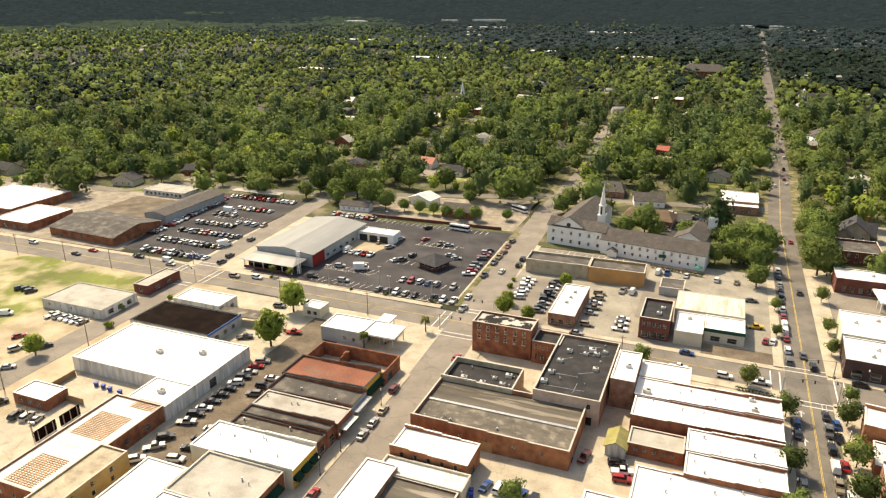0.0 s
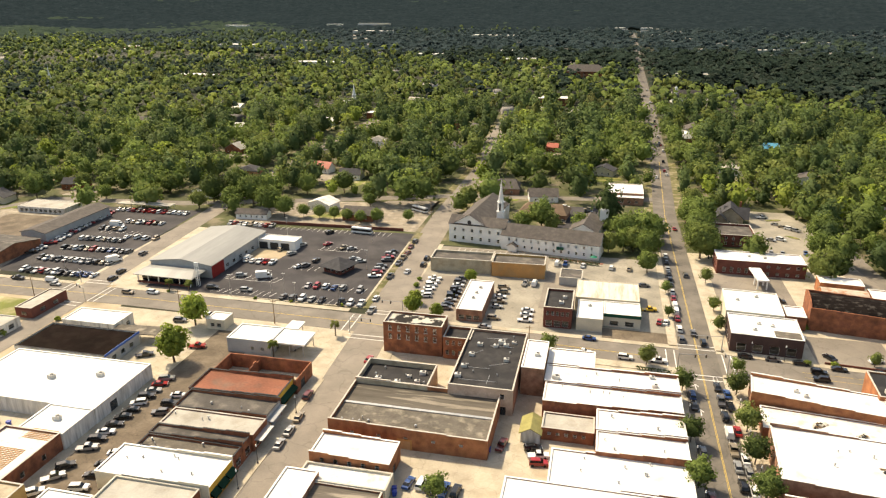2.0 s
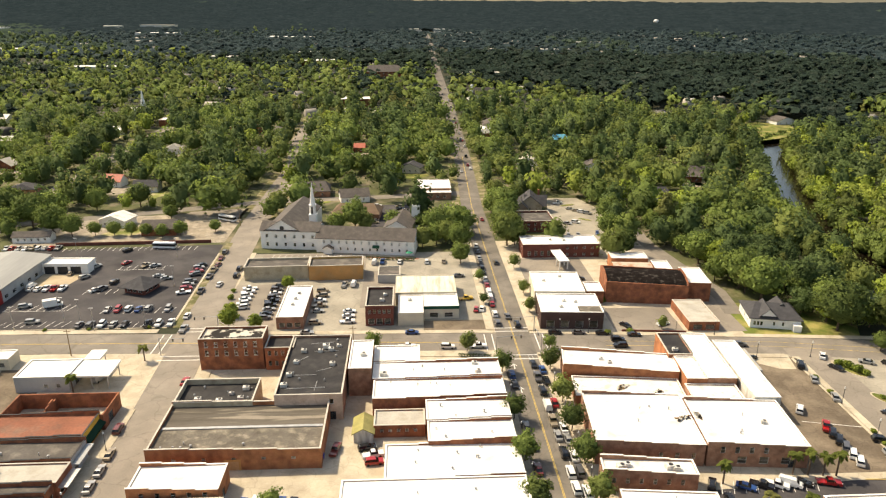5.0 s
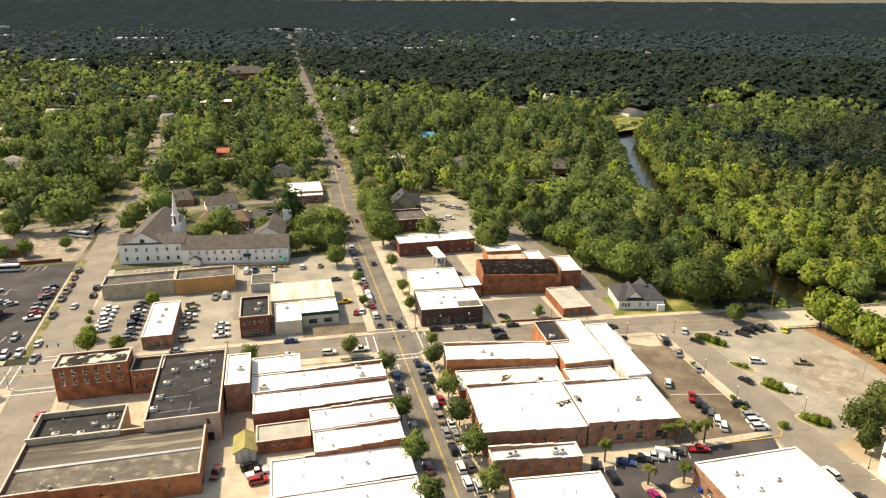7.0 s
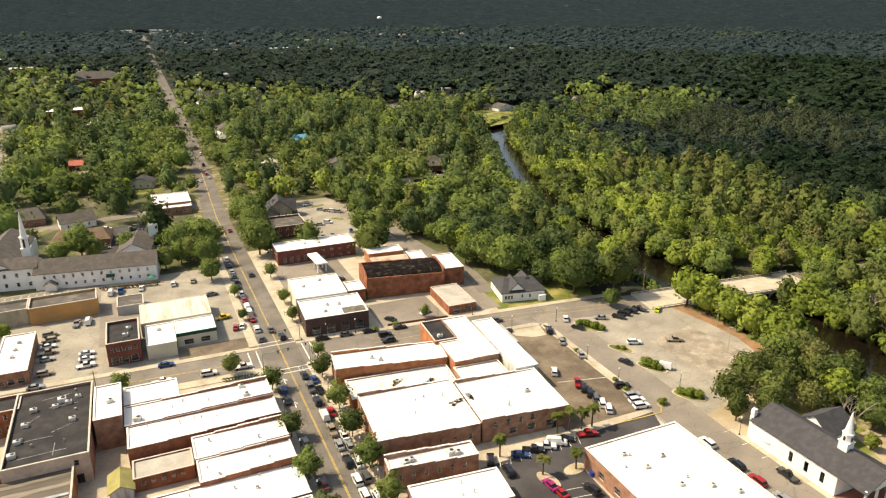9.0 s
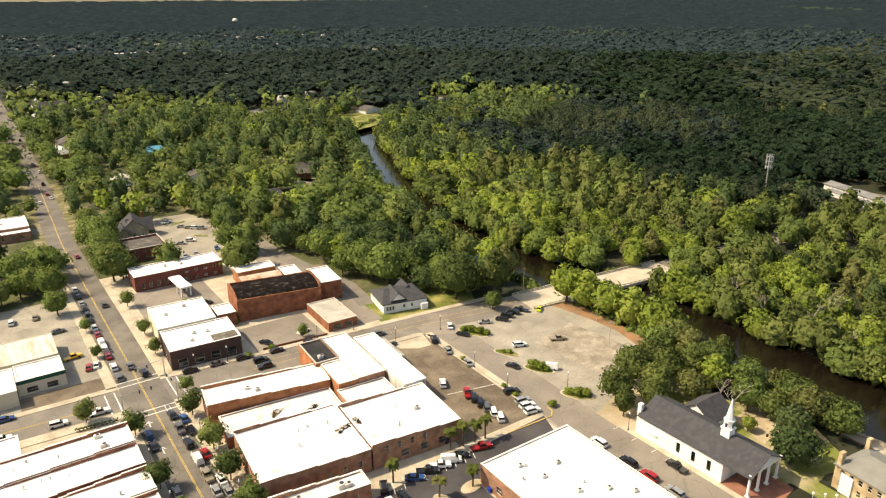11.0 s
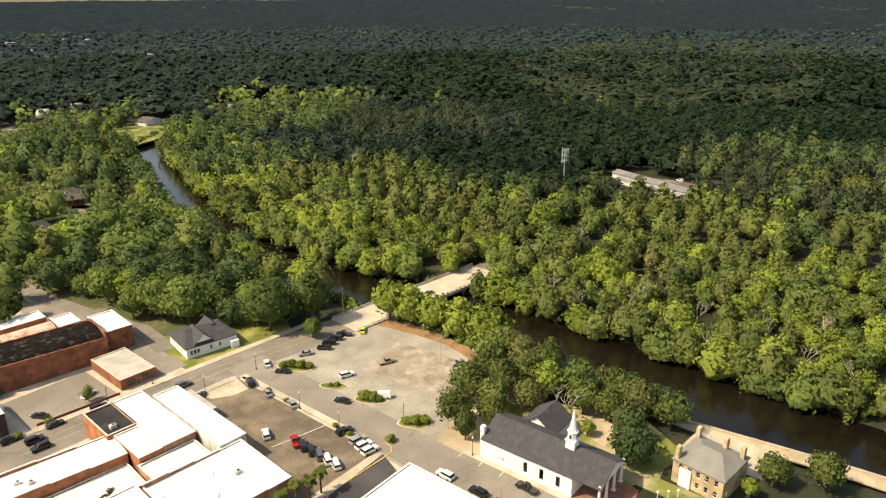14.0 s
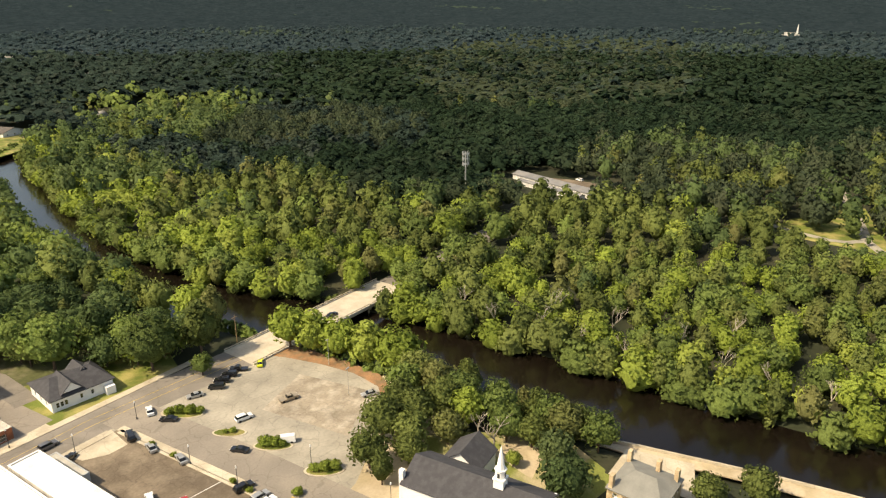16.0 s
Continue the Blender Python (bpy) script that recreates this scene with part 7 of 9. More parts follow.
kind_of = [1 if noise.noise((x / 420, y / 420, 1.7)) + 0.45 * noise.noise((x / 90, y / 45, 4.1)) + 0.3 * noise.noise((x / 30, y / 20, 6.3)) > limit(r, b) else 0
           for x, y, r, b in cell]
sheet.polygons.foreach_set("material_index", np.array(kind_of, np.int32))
sheet.polygons.foreach_set("use_smooth", np.ones(len(Fq), bool))
tagged(link("farthest_woods", sheet, None), "distant dark forest reaching the horizon", "forest", kind="stuff")
# ---- vehicles ----
def profile_part(name, pts, half, material, parent, taper=0.0, label=""):
    """A side outline (x, z) across the vehicle's width; upper points may lean inwards."""
    bm = bmesh.new()
    zs = [p[1] for p in pts]
    lo, hi = min(zs), max(zs)
    L = [[bm.verts.new((x, s * (half - taper * (z - lo) / (hi - lo)), z)) for x, z in pts] for s in (-1, 1)]
    bm.faces.new(L[0]), bm.faces.new(L[1][::-1])
    n = len(pts)
    for k in range(n):
        bm.faces.new((L[0][k], L[1][k], L[1][(k + 1) % n], L[0][(k + 1) % n]))
    bmesh.ops.recalc_face_normals(bm, faces=bm.faces)
    return part(name, bm, material, parent, label)


def wheel_mesh():
    bm = bmesh.new()
    bmesh.ops.create_cone(bm, cap_ends=True, segments=14, radius1=0.34, radius2=0.34, depth=0.24, matrix=Matrix.Rotation(math.pi / 2, 4, "X"))
    me = bpy.data.meshes.new("wheel")
    bm.to_mesh(me)
    bm.free()
    me.materials.append(RUBBER)
    return me


WHEEL = wheel_mesh()
LAMP = plain("headlight_glass", (0.7, 0.7, 0.68), 0.1)
SHAPES = {  # length, half width, body outline, glasshouse outline, roof outline
    "sedan": (4.75, 0.9, [(-2.35, 0.32), (2.35, 0.32), (2.36, 0.62), (2.2, 0.8), (0.95, 0.92), (-1.55, 0.95), (-2.3, 0.9)], [(1.05, 0.92), (0.3, 1.36), (-1.0, 1.38), (-1.75, 0.95)], [(0.32, 1.36), (0.1, 1.43), (-0.85, 1.44), (-1.02, 1.38)]),
    "suv": (4.8, 0.95, [(-2.35, 0.36), (2.35, 0.36), (2.38, 0.75), (2.25, 0.98), (1.1, 1.08), (-2.3, 1.12), (-2.38, 0.7)], [(1.15, 1.08), (0.45, 1.62), (-1.95, 1.64), (-2.28, 1.12)], [(0.5, 1.62), (0.3, 1.74), (-1.8, 1.75), (-2.0, 1.64)]),
    "pickup": (5.6, 0.97, [(-2.8, 0.42), (2.75, 0.42), (2.78, 0.85), (2.65, 1.05), (1.4, 1.12), (-0.75, 1.12), (-0.8, 0.78), (-2.72, 0.78), (-2.8, 1.1)], [(1.35, 1.12), (0.7, 1.7), (-0.45, 1.72), (-0.72, 1.12)], [(0.72, 1.7), (0.55, 1.82), (-0.35, 1.83), (-0.47, 1.72)]),
    "van": (5.4, 0.98, [(-2.65, 0.4), (2.6, 0.4), (2.68, 0.8), (2.4, 1.1), (1.8, 1.2), (-2.62, 1.25)], [(1.8, 1.2), (1.15, 1.85), (-2.45, 1.9), (-2.6, 1.25)], [(1.2, 1.85), (1.0, 2.05), (-2.4, 2.1), (-2.5, 1.9)]),
    "truck": (6.6, 1.1, [(-3.2, 0.6), (3.2, 0.6), (3.25, 1.2), (2.9, 1.5), (-3.2, 1.55)], [(2.85, 1.5), (2.4, 2.2), (1.5, 2.25), (1.4, 1.5)], [(2.4, 2.2), (2.2, 2.4), (1.6, 2.4), (1.45, 2.25)]),
}
CARS = {}


def make_car(shape, colour):
    length, half, body, glass, top = SHAPES[shape]
    paint = PAINTS[colour]
    names = {"sedan": "car", "suv": "suv", "pickup": "pickup_truck", "van": "van", "truck": "box_truck"}
    kinds = {"sedan": "saloon car", "suv": "sport utility car", "pickup": "pickup truck", "van": "van", "truck": "box truck"}
    ob = thing(names[shape], f"{colour} {kinds[shape]} standing on the asphalt", kinds[shape], 0, 0, 0.1)
    profile_part("body", body, half, paint, ob, 0.08)
    profile_part("glasshouse", glass, half - 0.1, paint if shape == "van" else DARK_GLASS, ob, 0.16)
    profile_part("roof", top, half - 0.24, paint, ob, 0.05)
    if shape == "van":
        profile_part("windscreen", [(1.83, 1.25), (1.22, 1.86), (1.16, 1.82), (1.72, 1.25)], half - 0.2, DARK_GLASS, ob, 0.1)
    if shape == "truck":
        box_part("cargo_box", ob, WHITE_P, -3.3, -1.15, 1.0, 1.3, 1.15, 3.2)
    for sx in (0.31, -0.31):
        for s in (-1, 1):
            w = link("wheel", WHEEL, None, ob)
            w.location = (sx * length, s * (half - 0.1), 0.34 if shape not in ("pickup", "truck") else 0.38)
    for s in (-1, 1):
        z = body[2][1] + 0.02
        box_part("headlight", ob, LAMP, length / 2 - 0.22, s * (half - 0.32) - 0.16, z, length / 2 + 0.012, s * (half - 0.32) + 0.16, z + 0.13)
    return ob


CAR_Z = 0.1
cr_ = random.Random(77)
FOR_SALE = ["white", "white", "white", "white", "silver", "silver", "silver", "grey", "black", "black", "red", "blue", "tan"]
COMMON = ["white", "white", "white", "silver", "silver", "black", "black", "grey", "grey", "tan", "red", "maroon", "blue"]


def car(x, y, heading, colour=None, shape=None, group="parked cars", z=CAR_Z):
    """heading: degrees from +x towards +y."""
    colour = colour or cr_.choice(COMMON)
    shape = shape or cr_.choice(("sedan", "sedan", "suv", "suv", "pickup"))
    key = (shape, colour)
    m = pose(x, y, z, 0, 0, heading)
    if key not in CARS:
        CARS[key] = make_car(*key)
        CARS[key].matrix_basis = m
        tagged(CARS[key], group=group)
        return CARS[key]
    return tagged(copy_thing(CARS[key], m), group=group)


def rank(x0, y0, x1, y1, n, heading, gap=0.12, colours=None, group="parked cars"):
    """n stalls from end to end, some empty, cars a little askew."""
    for i in range(n):
        if cr_.random() < gap:
            continue
        t = i / max(n - 1, 1)
        car(x0 + (x1 - x0) * t + cr_.uniform(-0.15, 0.15), y0 + (y1 - y0) * t + cr_.uniform(-0.3, 0.3), heading + cr_.choice((0, 0, 180)) + cr_.uniform(-2, 2), colours and cr_.choice(colours), group=group)


# main street: queue, kerbside cars, and beyond the crossing
for y, c, s in ((132.6, "white", "suv"), (138.4, "white", "suv"), (146.2, "black", "suv"), (153.6, "silver", "sedan"), (160.4, "tan", "pickup"), (168.2, "white", "van"), (176, "black", "suv"), (184, "grey", "pickup"), (192, "black", "sedan"), (124, "silver", "suv"), (116, "black", "sedan")):
    car(35.2, y, 90, c, s, "cars on the main street")
for y, c, s in ((138.7, "grey", "suv"), (144.8, "white", "sedan"), (151.9, "silver", "sedan"), (157.2, "white", "sedan"), (169.4, "red", "sedan"), (181.8, "black", "sedan"), (188.4, "blue", "sedan"), (131, "white", "suv"), (125, "black", "sedan")):
    car(38.4 - 0.9, y, 90, c, s, "cars on the main street")
for y, c, s in ((185.6, "blue", "suv"), (180, "black", "sedan"), (158.1, "grey", "sedan"), (150, "black", "suv"), (140, "maroon", "sedan"), (130, "silver", "sedan"), (221.8, "grey", "suv"), (229.5, "white", "suv"), (238.3, "red", "sedan"), (244, "white", "van"),
                (249.4, "white", "van"), (256.6, "red", "sedan"), (263, "white", "sedan"), (270.6, "black", "sedan"), (276, "black", "suv"), (282.2, "black", "sedan"), (288, "silver", "sedan"), (296, "black", "sedan"), (304, "white", "suv")):
    car(27.6, y, 90, c, s, "cars on the main street")
for x, y, c, s in ((31.9, 227.5, "grey", "sedan"), (34.4, 220.4, "black", "suv"), (34.2, 282, "grey", "suv"), (34.6, 345, "red", "sedan"), (38.4, 460, "white", "sedan"), (40.6, 535, "white", "suv"), (40.4, 558, "red", "sedan"), (33.6, 610, "white", "sedan"), (44, 690, "silver", "sedan")):
    car(x, y, 90, c, s, "cars on the main street")
for i, (y, c) in enumerate(((452, 'white'), (470, 'red'), (498, 'black'), (534, 'white'), (566, 'silver'), (590, 'white'), (612, 'grey'), (640, 'red'), (668, 'black'), (704, 'white'), (742, 'silver'), (790, 'white'), (846, 'grey'), (900, 'white'))):
    car(float(np.interp(y, [p[1] for p in MAIN], [p[0] for p in MAIN])) + (2.6 if i % 3 else -2.6), y, 88, c, ('sedan', 'suv', 'pickup')[i % 3], 'cars on the main street')
# cross street
for x, y, a, c, s in ((-2.6, 215.8, -2, "blue", "sedan"), (-4.4, 205.4, -2, "white", "pickup"), (9, 204.8, -2, "white", "suv"), (19, 204.9, -2, "white", "pickup"), (66.6, 207.6, -3, "black", "suv"), (66.2, 203.2, 177, "black", "suv"), (73.2, 211.0, -3, "black", "sedan"),
                      (46.4, 213.6, -3, "black", "sedan"), (54.6, 213.4, -3, "grey", "sedan"), (62.6, 212.6, -3, "black", "sedan"), (84.6, 209.8, -3, "black", "suv"), (106, 202.2, -4, "grey", "suv"), (105.4, 193.0, 20, "black", "sedan"), (119.3, 188.2, 60, "black", "suv"),
                      (-81.5, 221.6, 85, "silver", "pickup"), (-38.6, 217.2, -2, "silver", "sedan"), (-180.5, 217.4, 0, "tan", "suv"), (-170.8, 219.4, 0, "white", "suv"), (-214.9, 218.6, 0, "silver", "sedan"), (-219, 221.6, 0, "white", "van"), (-234.9, 221, 0, "black", "pickup"),
                      (-260.4, 219.6, 0, "red", "sedan"), (-264.1, 213.6, 0, "black", "sedan"), (-295.7, 217.8, 0, "white", "suv"), (-195.9, 228.8, 88, "black", "suv"), (-197.5, 236.4, 88, "black", "suv"), (-202, 258, 88, "grey", "suv"), (203, 189.2, -6, "black", "sedan")):
    car(x, y, a, c, s, "cars on the cross street")
# brown lot and river lot
for i, c in enumerate(("red", "black", "black", "grey", "white", "white")):
    car(108.2, 154.6 - 3.0 * i, 62, c, "pickup" if i == 0 else "suv", "cars in the brown lot")
for x, y, a, c, s in ((119.0, 187.6, 70, "black", "suv"), (118.6, 179.2, 70, "silver", "sedan"), (119.2, 169.0, 70, "silver", "sedan"), (105.4, 163.0, 60, "white", "suv"), (119.2, 148.0, -15, "black", "suv"), (118.6, 142.4, -8, "silver", "suv"), (118.0, 139.7, -8, "white", "suv"), (117.4, 137.0, -8, "white", "suv"),
                      (129.4, 193.4, 60, "white", "sedan"), (129.4, 185.8, 120, "black", "sedan"), (141.2, 189.0, 150, "silver", "sedan"), (140, 168.8, -20, "white", "suv"), (153.4, 165, -25, "tan", "pickup"), (129.2, 159.4, 110, "black", "sedan"), (137.8, 152.2, 130, "white", "van"),
                      (166.8, 146.8, 145, "silver", "sedan"), (147.6, 187.2, 125, "black", "suv"), (151, 188.6, 125, "black", "suv"), (154.6, 189.2, 125, "black", "suv"), (158.4, 189.4, 125, "black", "pickup"), (164.4, 186.4, 40, "lime", "sedan"), (129.8, 98.4, 88, "black", "pickup"), (121.6, 106.3, 88, "black", "suv"), (121.5, 99.8, 88, "red", "suv"), (121.7, 116.1, 88, "white", "suv"), (121.7, 92.6, 88, "silver", "suv")):
    car(x, y, a, c, s, "cars in the river lot")
for x, y, a, c, s in ((67.6, 132.4, 65, "black", "suv"), (69.6, 126.8, 85, "black", "suv"), (75.4, 131.4, -30, "blue", "sedan"), (79.4, 131.8, -30, "black", "pickup"), (83.0, 131.8, -30, "white", "pickup"), (86.4, 132.0, -30, "white", "van"), (89.4, 132.3, -30, "black", "sedan"), (95.8, 132.0, -15, "red", "pickup"), (76.1, 118.4, 95, "magenta", "sedan"), (76.9, 115.2, 95, "red", "sedan"), (84, 113, 100, "black", "suv")):
    car(x, y, a, c, s, "cars in the palm court")
# alley behind the shops
rank(-126.4, 126, -127.0, 165, 12, 22, 0.08, ["black", "white", "white", "silver", "silver", "red"], "cars in the alley")
rank(-117.6, 112, -117.8, 153.5, 10, 15, 0.2, ["white", "white", "silver", "black", "grey"], "cars in the alley")
for x, y, a, c, s in ((-126.4, 113.8, 40, "silver", "pickup"), (-126.6, 118.2, 40, "black", "suv"), (-126.8, 108, 40, "white", "suv"), (-129.2, 182.4, 15, "red", "pickup"), (-142.6, 173.4, 30, "black", "pickup"), (-96.6, 188.8, 70, "silver", "van"), (-138, 205, 0, "white", "suv"), (-146, 199, 10, "grey", "suv"), (-81.0, 161.7, 92, "maroon", "suv"), (-79.0, 150.6, 92, "tan", "sedan"),
                      (-78.8, 144, 92, "silver", "sedan"), (-78.8, 138.0, 92, "silver", "sedan"), (-68.8, 166.7, 88, "black", "suv"), (-68.6, 154.2, 88, "tan", "sedan"), (-78.6, 113.0, 92, "red", "sedan"), (-68.4, 127.8, 88, "yellow", "sedan"), (-70.6, 186, 88, "red", "sedan"), (-79.2, 262, 88, "white", "sedan"), (-74.6, 271.3, 90, "black", "suv"), (-75, 279, 90, "black", "suv"), (-83.4, 232.5, 90, "white", "sedan")):
    car(x, y, a, c, s, "cars on the side street")
# used-car lot
for y, x0, x1, n in ((230, -243, -206, 13), (244, -243.5, -209, 12), (258.5, -243, -210, 12), (271.5, -244, -223, 8), (277.5, -224, -209, 4), (299.5, -239, -217, 8), (287, -245, -234, 4), (318, -258, -218, 14)):
    rank(x0, y, x1, y + 0.4, n, 90, 0.06, FOR_SALE, "cars in the used-car lot")
rank(-253.6, 249, -254.6, 272, 8, 25, 0.05, FOR_SALE, "cars in the used-car lot")
rank(-255.5, 275, -259.5, 312, 13, 20, 0.05, ["white", "white", "silver", "red", "grey"], "cars in the used-car lot")
car(-240, 291.5, 10, "white", "truck"), car(-208.6, 247, 60, "white", "truck")
# showroom lot
for y, x0, x1, n, g in ((226.4, -119, -87.5, 9, 0.15), (239.2, -114, -92, 7, 0.2), (308, -186, -163, 9, 0.0), (260.2, -152, -139.5, 5, 0.0)):
    rank(x0, y, x1, y + 0.2, n, 90, g, FOR_SALE, "cars in the showroom lot")
rank(-91, 250.5, -92.4, 284, 10, 20, 0.1, ["silver", "white", "red", "red", "blue", "grey", "black"], "cars in the showroom lot")
rank(-84.6, 248, -86, 300, 8, 88, 0.35, None, "cars on the side street")
for x, y, a, c, s in ((-145.6, 243.2, 25, "silver", "suv"), (-135.4, 243.4, 25, "white", "truck"), (-150.6, 229, 8, "black", "suv"), (-136.2, 229.4, 8, "silver", "suv"), (-126.4, 258, 60, "white", "sedan"), (-124, 259.4, 60, "grey", "suv"), (-121.8, 266, 80, "black", "suv"), (-106.3, 272, 20, "silver", "sedan"), (-102.4, 269.5, 20, "silver", "sedan"),
                      (-125, 288, 60, "red", "sedan"), (-116, 284.4, 70, "tan", "pickup"), (-111.8, 284.2, 30, "silver", "sedan"), (-136, 272, 60, "silver", "suv"), (-136.2, 284, 60, "silver", "suv"), (-143.4, 276.4, 90, "tan", "sedan"), (-130.4, 304, 60, "black", "suv"), (-85.2, 284, 80, "maroon", "sedan"), (-152.6, 262.5, 90, "white", "van")):
    car(x, y, a, c, s, "cars in the showroom lot")
# lots round the small shops
rank(-55.2, 229.6, -55.3, 259, 9, 8, 0.12, ["white", "black", "grey", "silver", "black"], "cars beside the small shop")
rank(-65.4, 239, -66.2, 257, 6, 15, 0.05, ["white", "silver", "white"], "cars beside the small shop")
rank(-36.8, 225, -37.2, 254, 7, 5, 0.15, ["white", "silver", "tan", "white"], "cars beside the small shop")
rank(-25.6, 225.6, -25.3, 234, 3, 4, 0.0, ["white", "white", "grey"], "cars beside the small shop")
for x, y, a, c, s in ((-29.2, 259.4, 80, "silver", "pickup"), (-25.6, 259.8, 85, "white", "van"), (18.1, 244, 10, "yellow", "pickup"), (21.2, 234, 80, "red", "sedan"), (23.4, 234.2, 80, "white", "sedan"), (17, 267.3, 5, "grey", "sedan"), (4.4, 284.2, 85, "white", "suv"), (11.8, 284.4, 85, "tan", "sedan"), (-18.4, 284.2, 85, "white", "van"), (-14.9, 284.8, 85, "blue", "pickup"), (-7.4, 284.6, 85, "white", "sedan"),
                      (66.5, 229.6, 60, "white", "van"), (72.4, 218.4, 120, "black", "sedan"), (86, 219, 20, "white", "sedan"), (104.8, 226, 30, "silver", "sedan"), (60, 262, 0, "red", "sedan"), (66, 262, 0, "black", "suv"), (-13, 147.6, 10, "white", "pickup"), (-12.6, 144.6, 8, "red", "suv"), (-14.6, 150.4, 15, "black", "suv"), (-22.6, 150, 80, "maroon", "pickup"), (-42, 130.4, 80, "blue", "sedan"), (-39, 130.8, 85, "white", "suv"), (-36.2, 130.2, 85, "black", "pickup"), (-33.2, 129.6, 85, "blue", "pickup"), (-30.4, 129.8, 85, "black", "suv")):
    car(x, y, a, c, s, "cars beside the shops")
rank(-219, 162.4, -204, 162.2, 6, 80, 0.0, ["white", "white", "silver"], "cars by the low white shop")
rank(-172.6, 111.2, -165.5, 111.6, 3, 100, 0.0, ["silver", "black", "silver"], "cars by the red shop")
for x, y, a, c, s in ((-208, 139, 70, "silver", "suv"), (-215.4, 146, 60, "red", "sedan"), (-200.6, 144, 60, "black", "suv"), (-199.4, 129.4, 40, "silver", "sedan"), (-252, 176, 60, "black", "suv"), (-249, 176.6, 60, "black", "suv"), (-245.6, 175.4, 60, "black", "suv"), (-236, 157, 30, "white", "van"), (-183, 114, 60, "black", "suv")):
    car(x, y, a, c, s, "cars west of the warehouse")
rank(-21, 342, -20.4, 372, 9, 0, 0.15, None, "cars behind the church")
rank(-8, 345, -8, 370, 7, 0, 0.2, None, "cars behind the church")
rank(74, 318, 94, 322, 5, 80, 0.3, None, "cars in the upper lot")

for x, y, a, c, s in ((82.2, 338.4, -30, "white", "suv"), (84.6, 362.4, -32, "silver", "sedan"), (89.6, 356.6, -32, "white", "suv"), (87.2, 358.8, -32, "tan", "sedan"), (92.0, 354.2, -32, "silver", "suv"), (77.6, 336.8, -30, "silver", "sedan"), (80, 374, 10, "white", "pickup")):
    car(x, y, a, c, s, "cars in the upper car park")
car(432, 179.6, 70, "white", "suv", "cars in the forest clearing", 0.3)
car(426, 122, 80, "white", "pickup", "cars in the forest clearing", 0.0)
# ---- planting placed one by one ----
for key, x, y, s, k in (("fresh", 177.6, 186, 1.4, 0), ("fresh", 179.4, 177.6, 1.4, 1), ("fresh", 181, 168.6, 1.4, 0), ("fresh", 183, 159, 1.45, 1), ("fresh", 184, 148.5, 1.6, 0), ("oak", 180.5, 138.5, 1.1, 1), ("fresh", 184.6, 134, 0.9, 1), ("swamp", 186.6, 125.6, 1.0, 0),
                        ("mossy", 140.2, 127.5, 0.95, 0), ("mossy", 151.5, 131.5, 1.1, 1), ("mossy", 160, 126.6, 1.0, 1), ("fresh", 167, 115, 1.05, 1), ("oak", 166.4, 103.5, 0.9, 0), ("swamp", 179.4, 101, 0.85, 1), ("mossy", 173.6, 90.6, 1.0, 1), ("oak", 174.4, 82, 0.95, 0), ("mossy", 180, 89.5, 0.9, 0), ("fresh", 183, 96.5, 0.95, 1), ("evergreen", 153.6, 83.4, 1.08, 0), ("evergreen", 163, 89, 0.95, 1), ("fresh", 157.9, 97.8, 0.42, 0), ("swamp", 136.6, 121.4, 0.72, 0)):
    tree(key, x, y, s, 40 * k + x, pick=k, group="trees by the river")
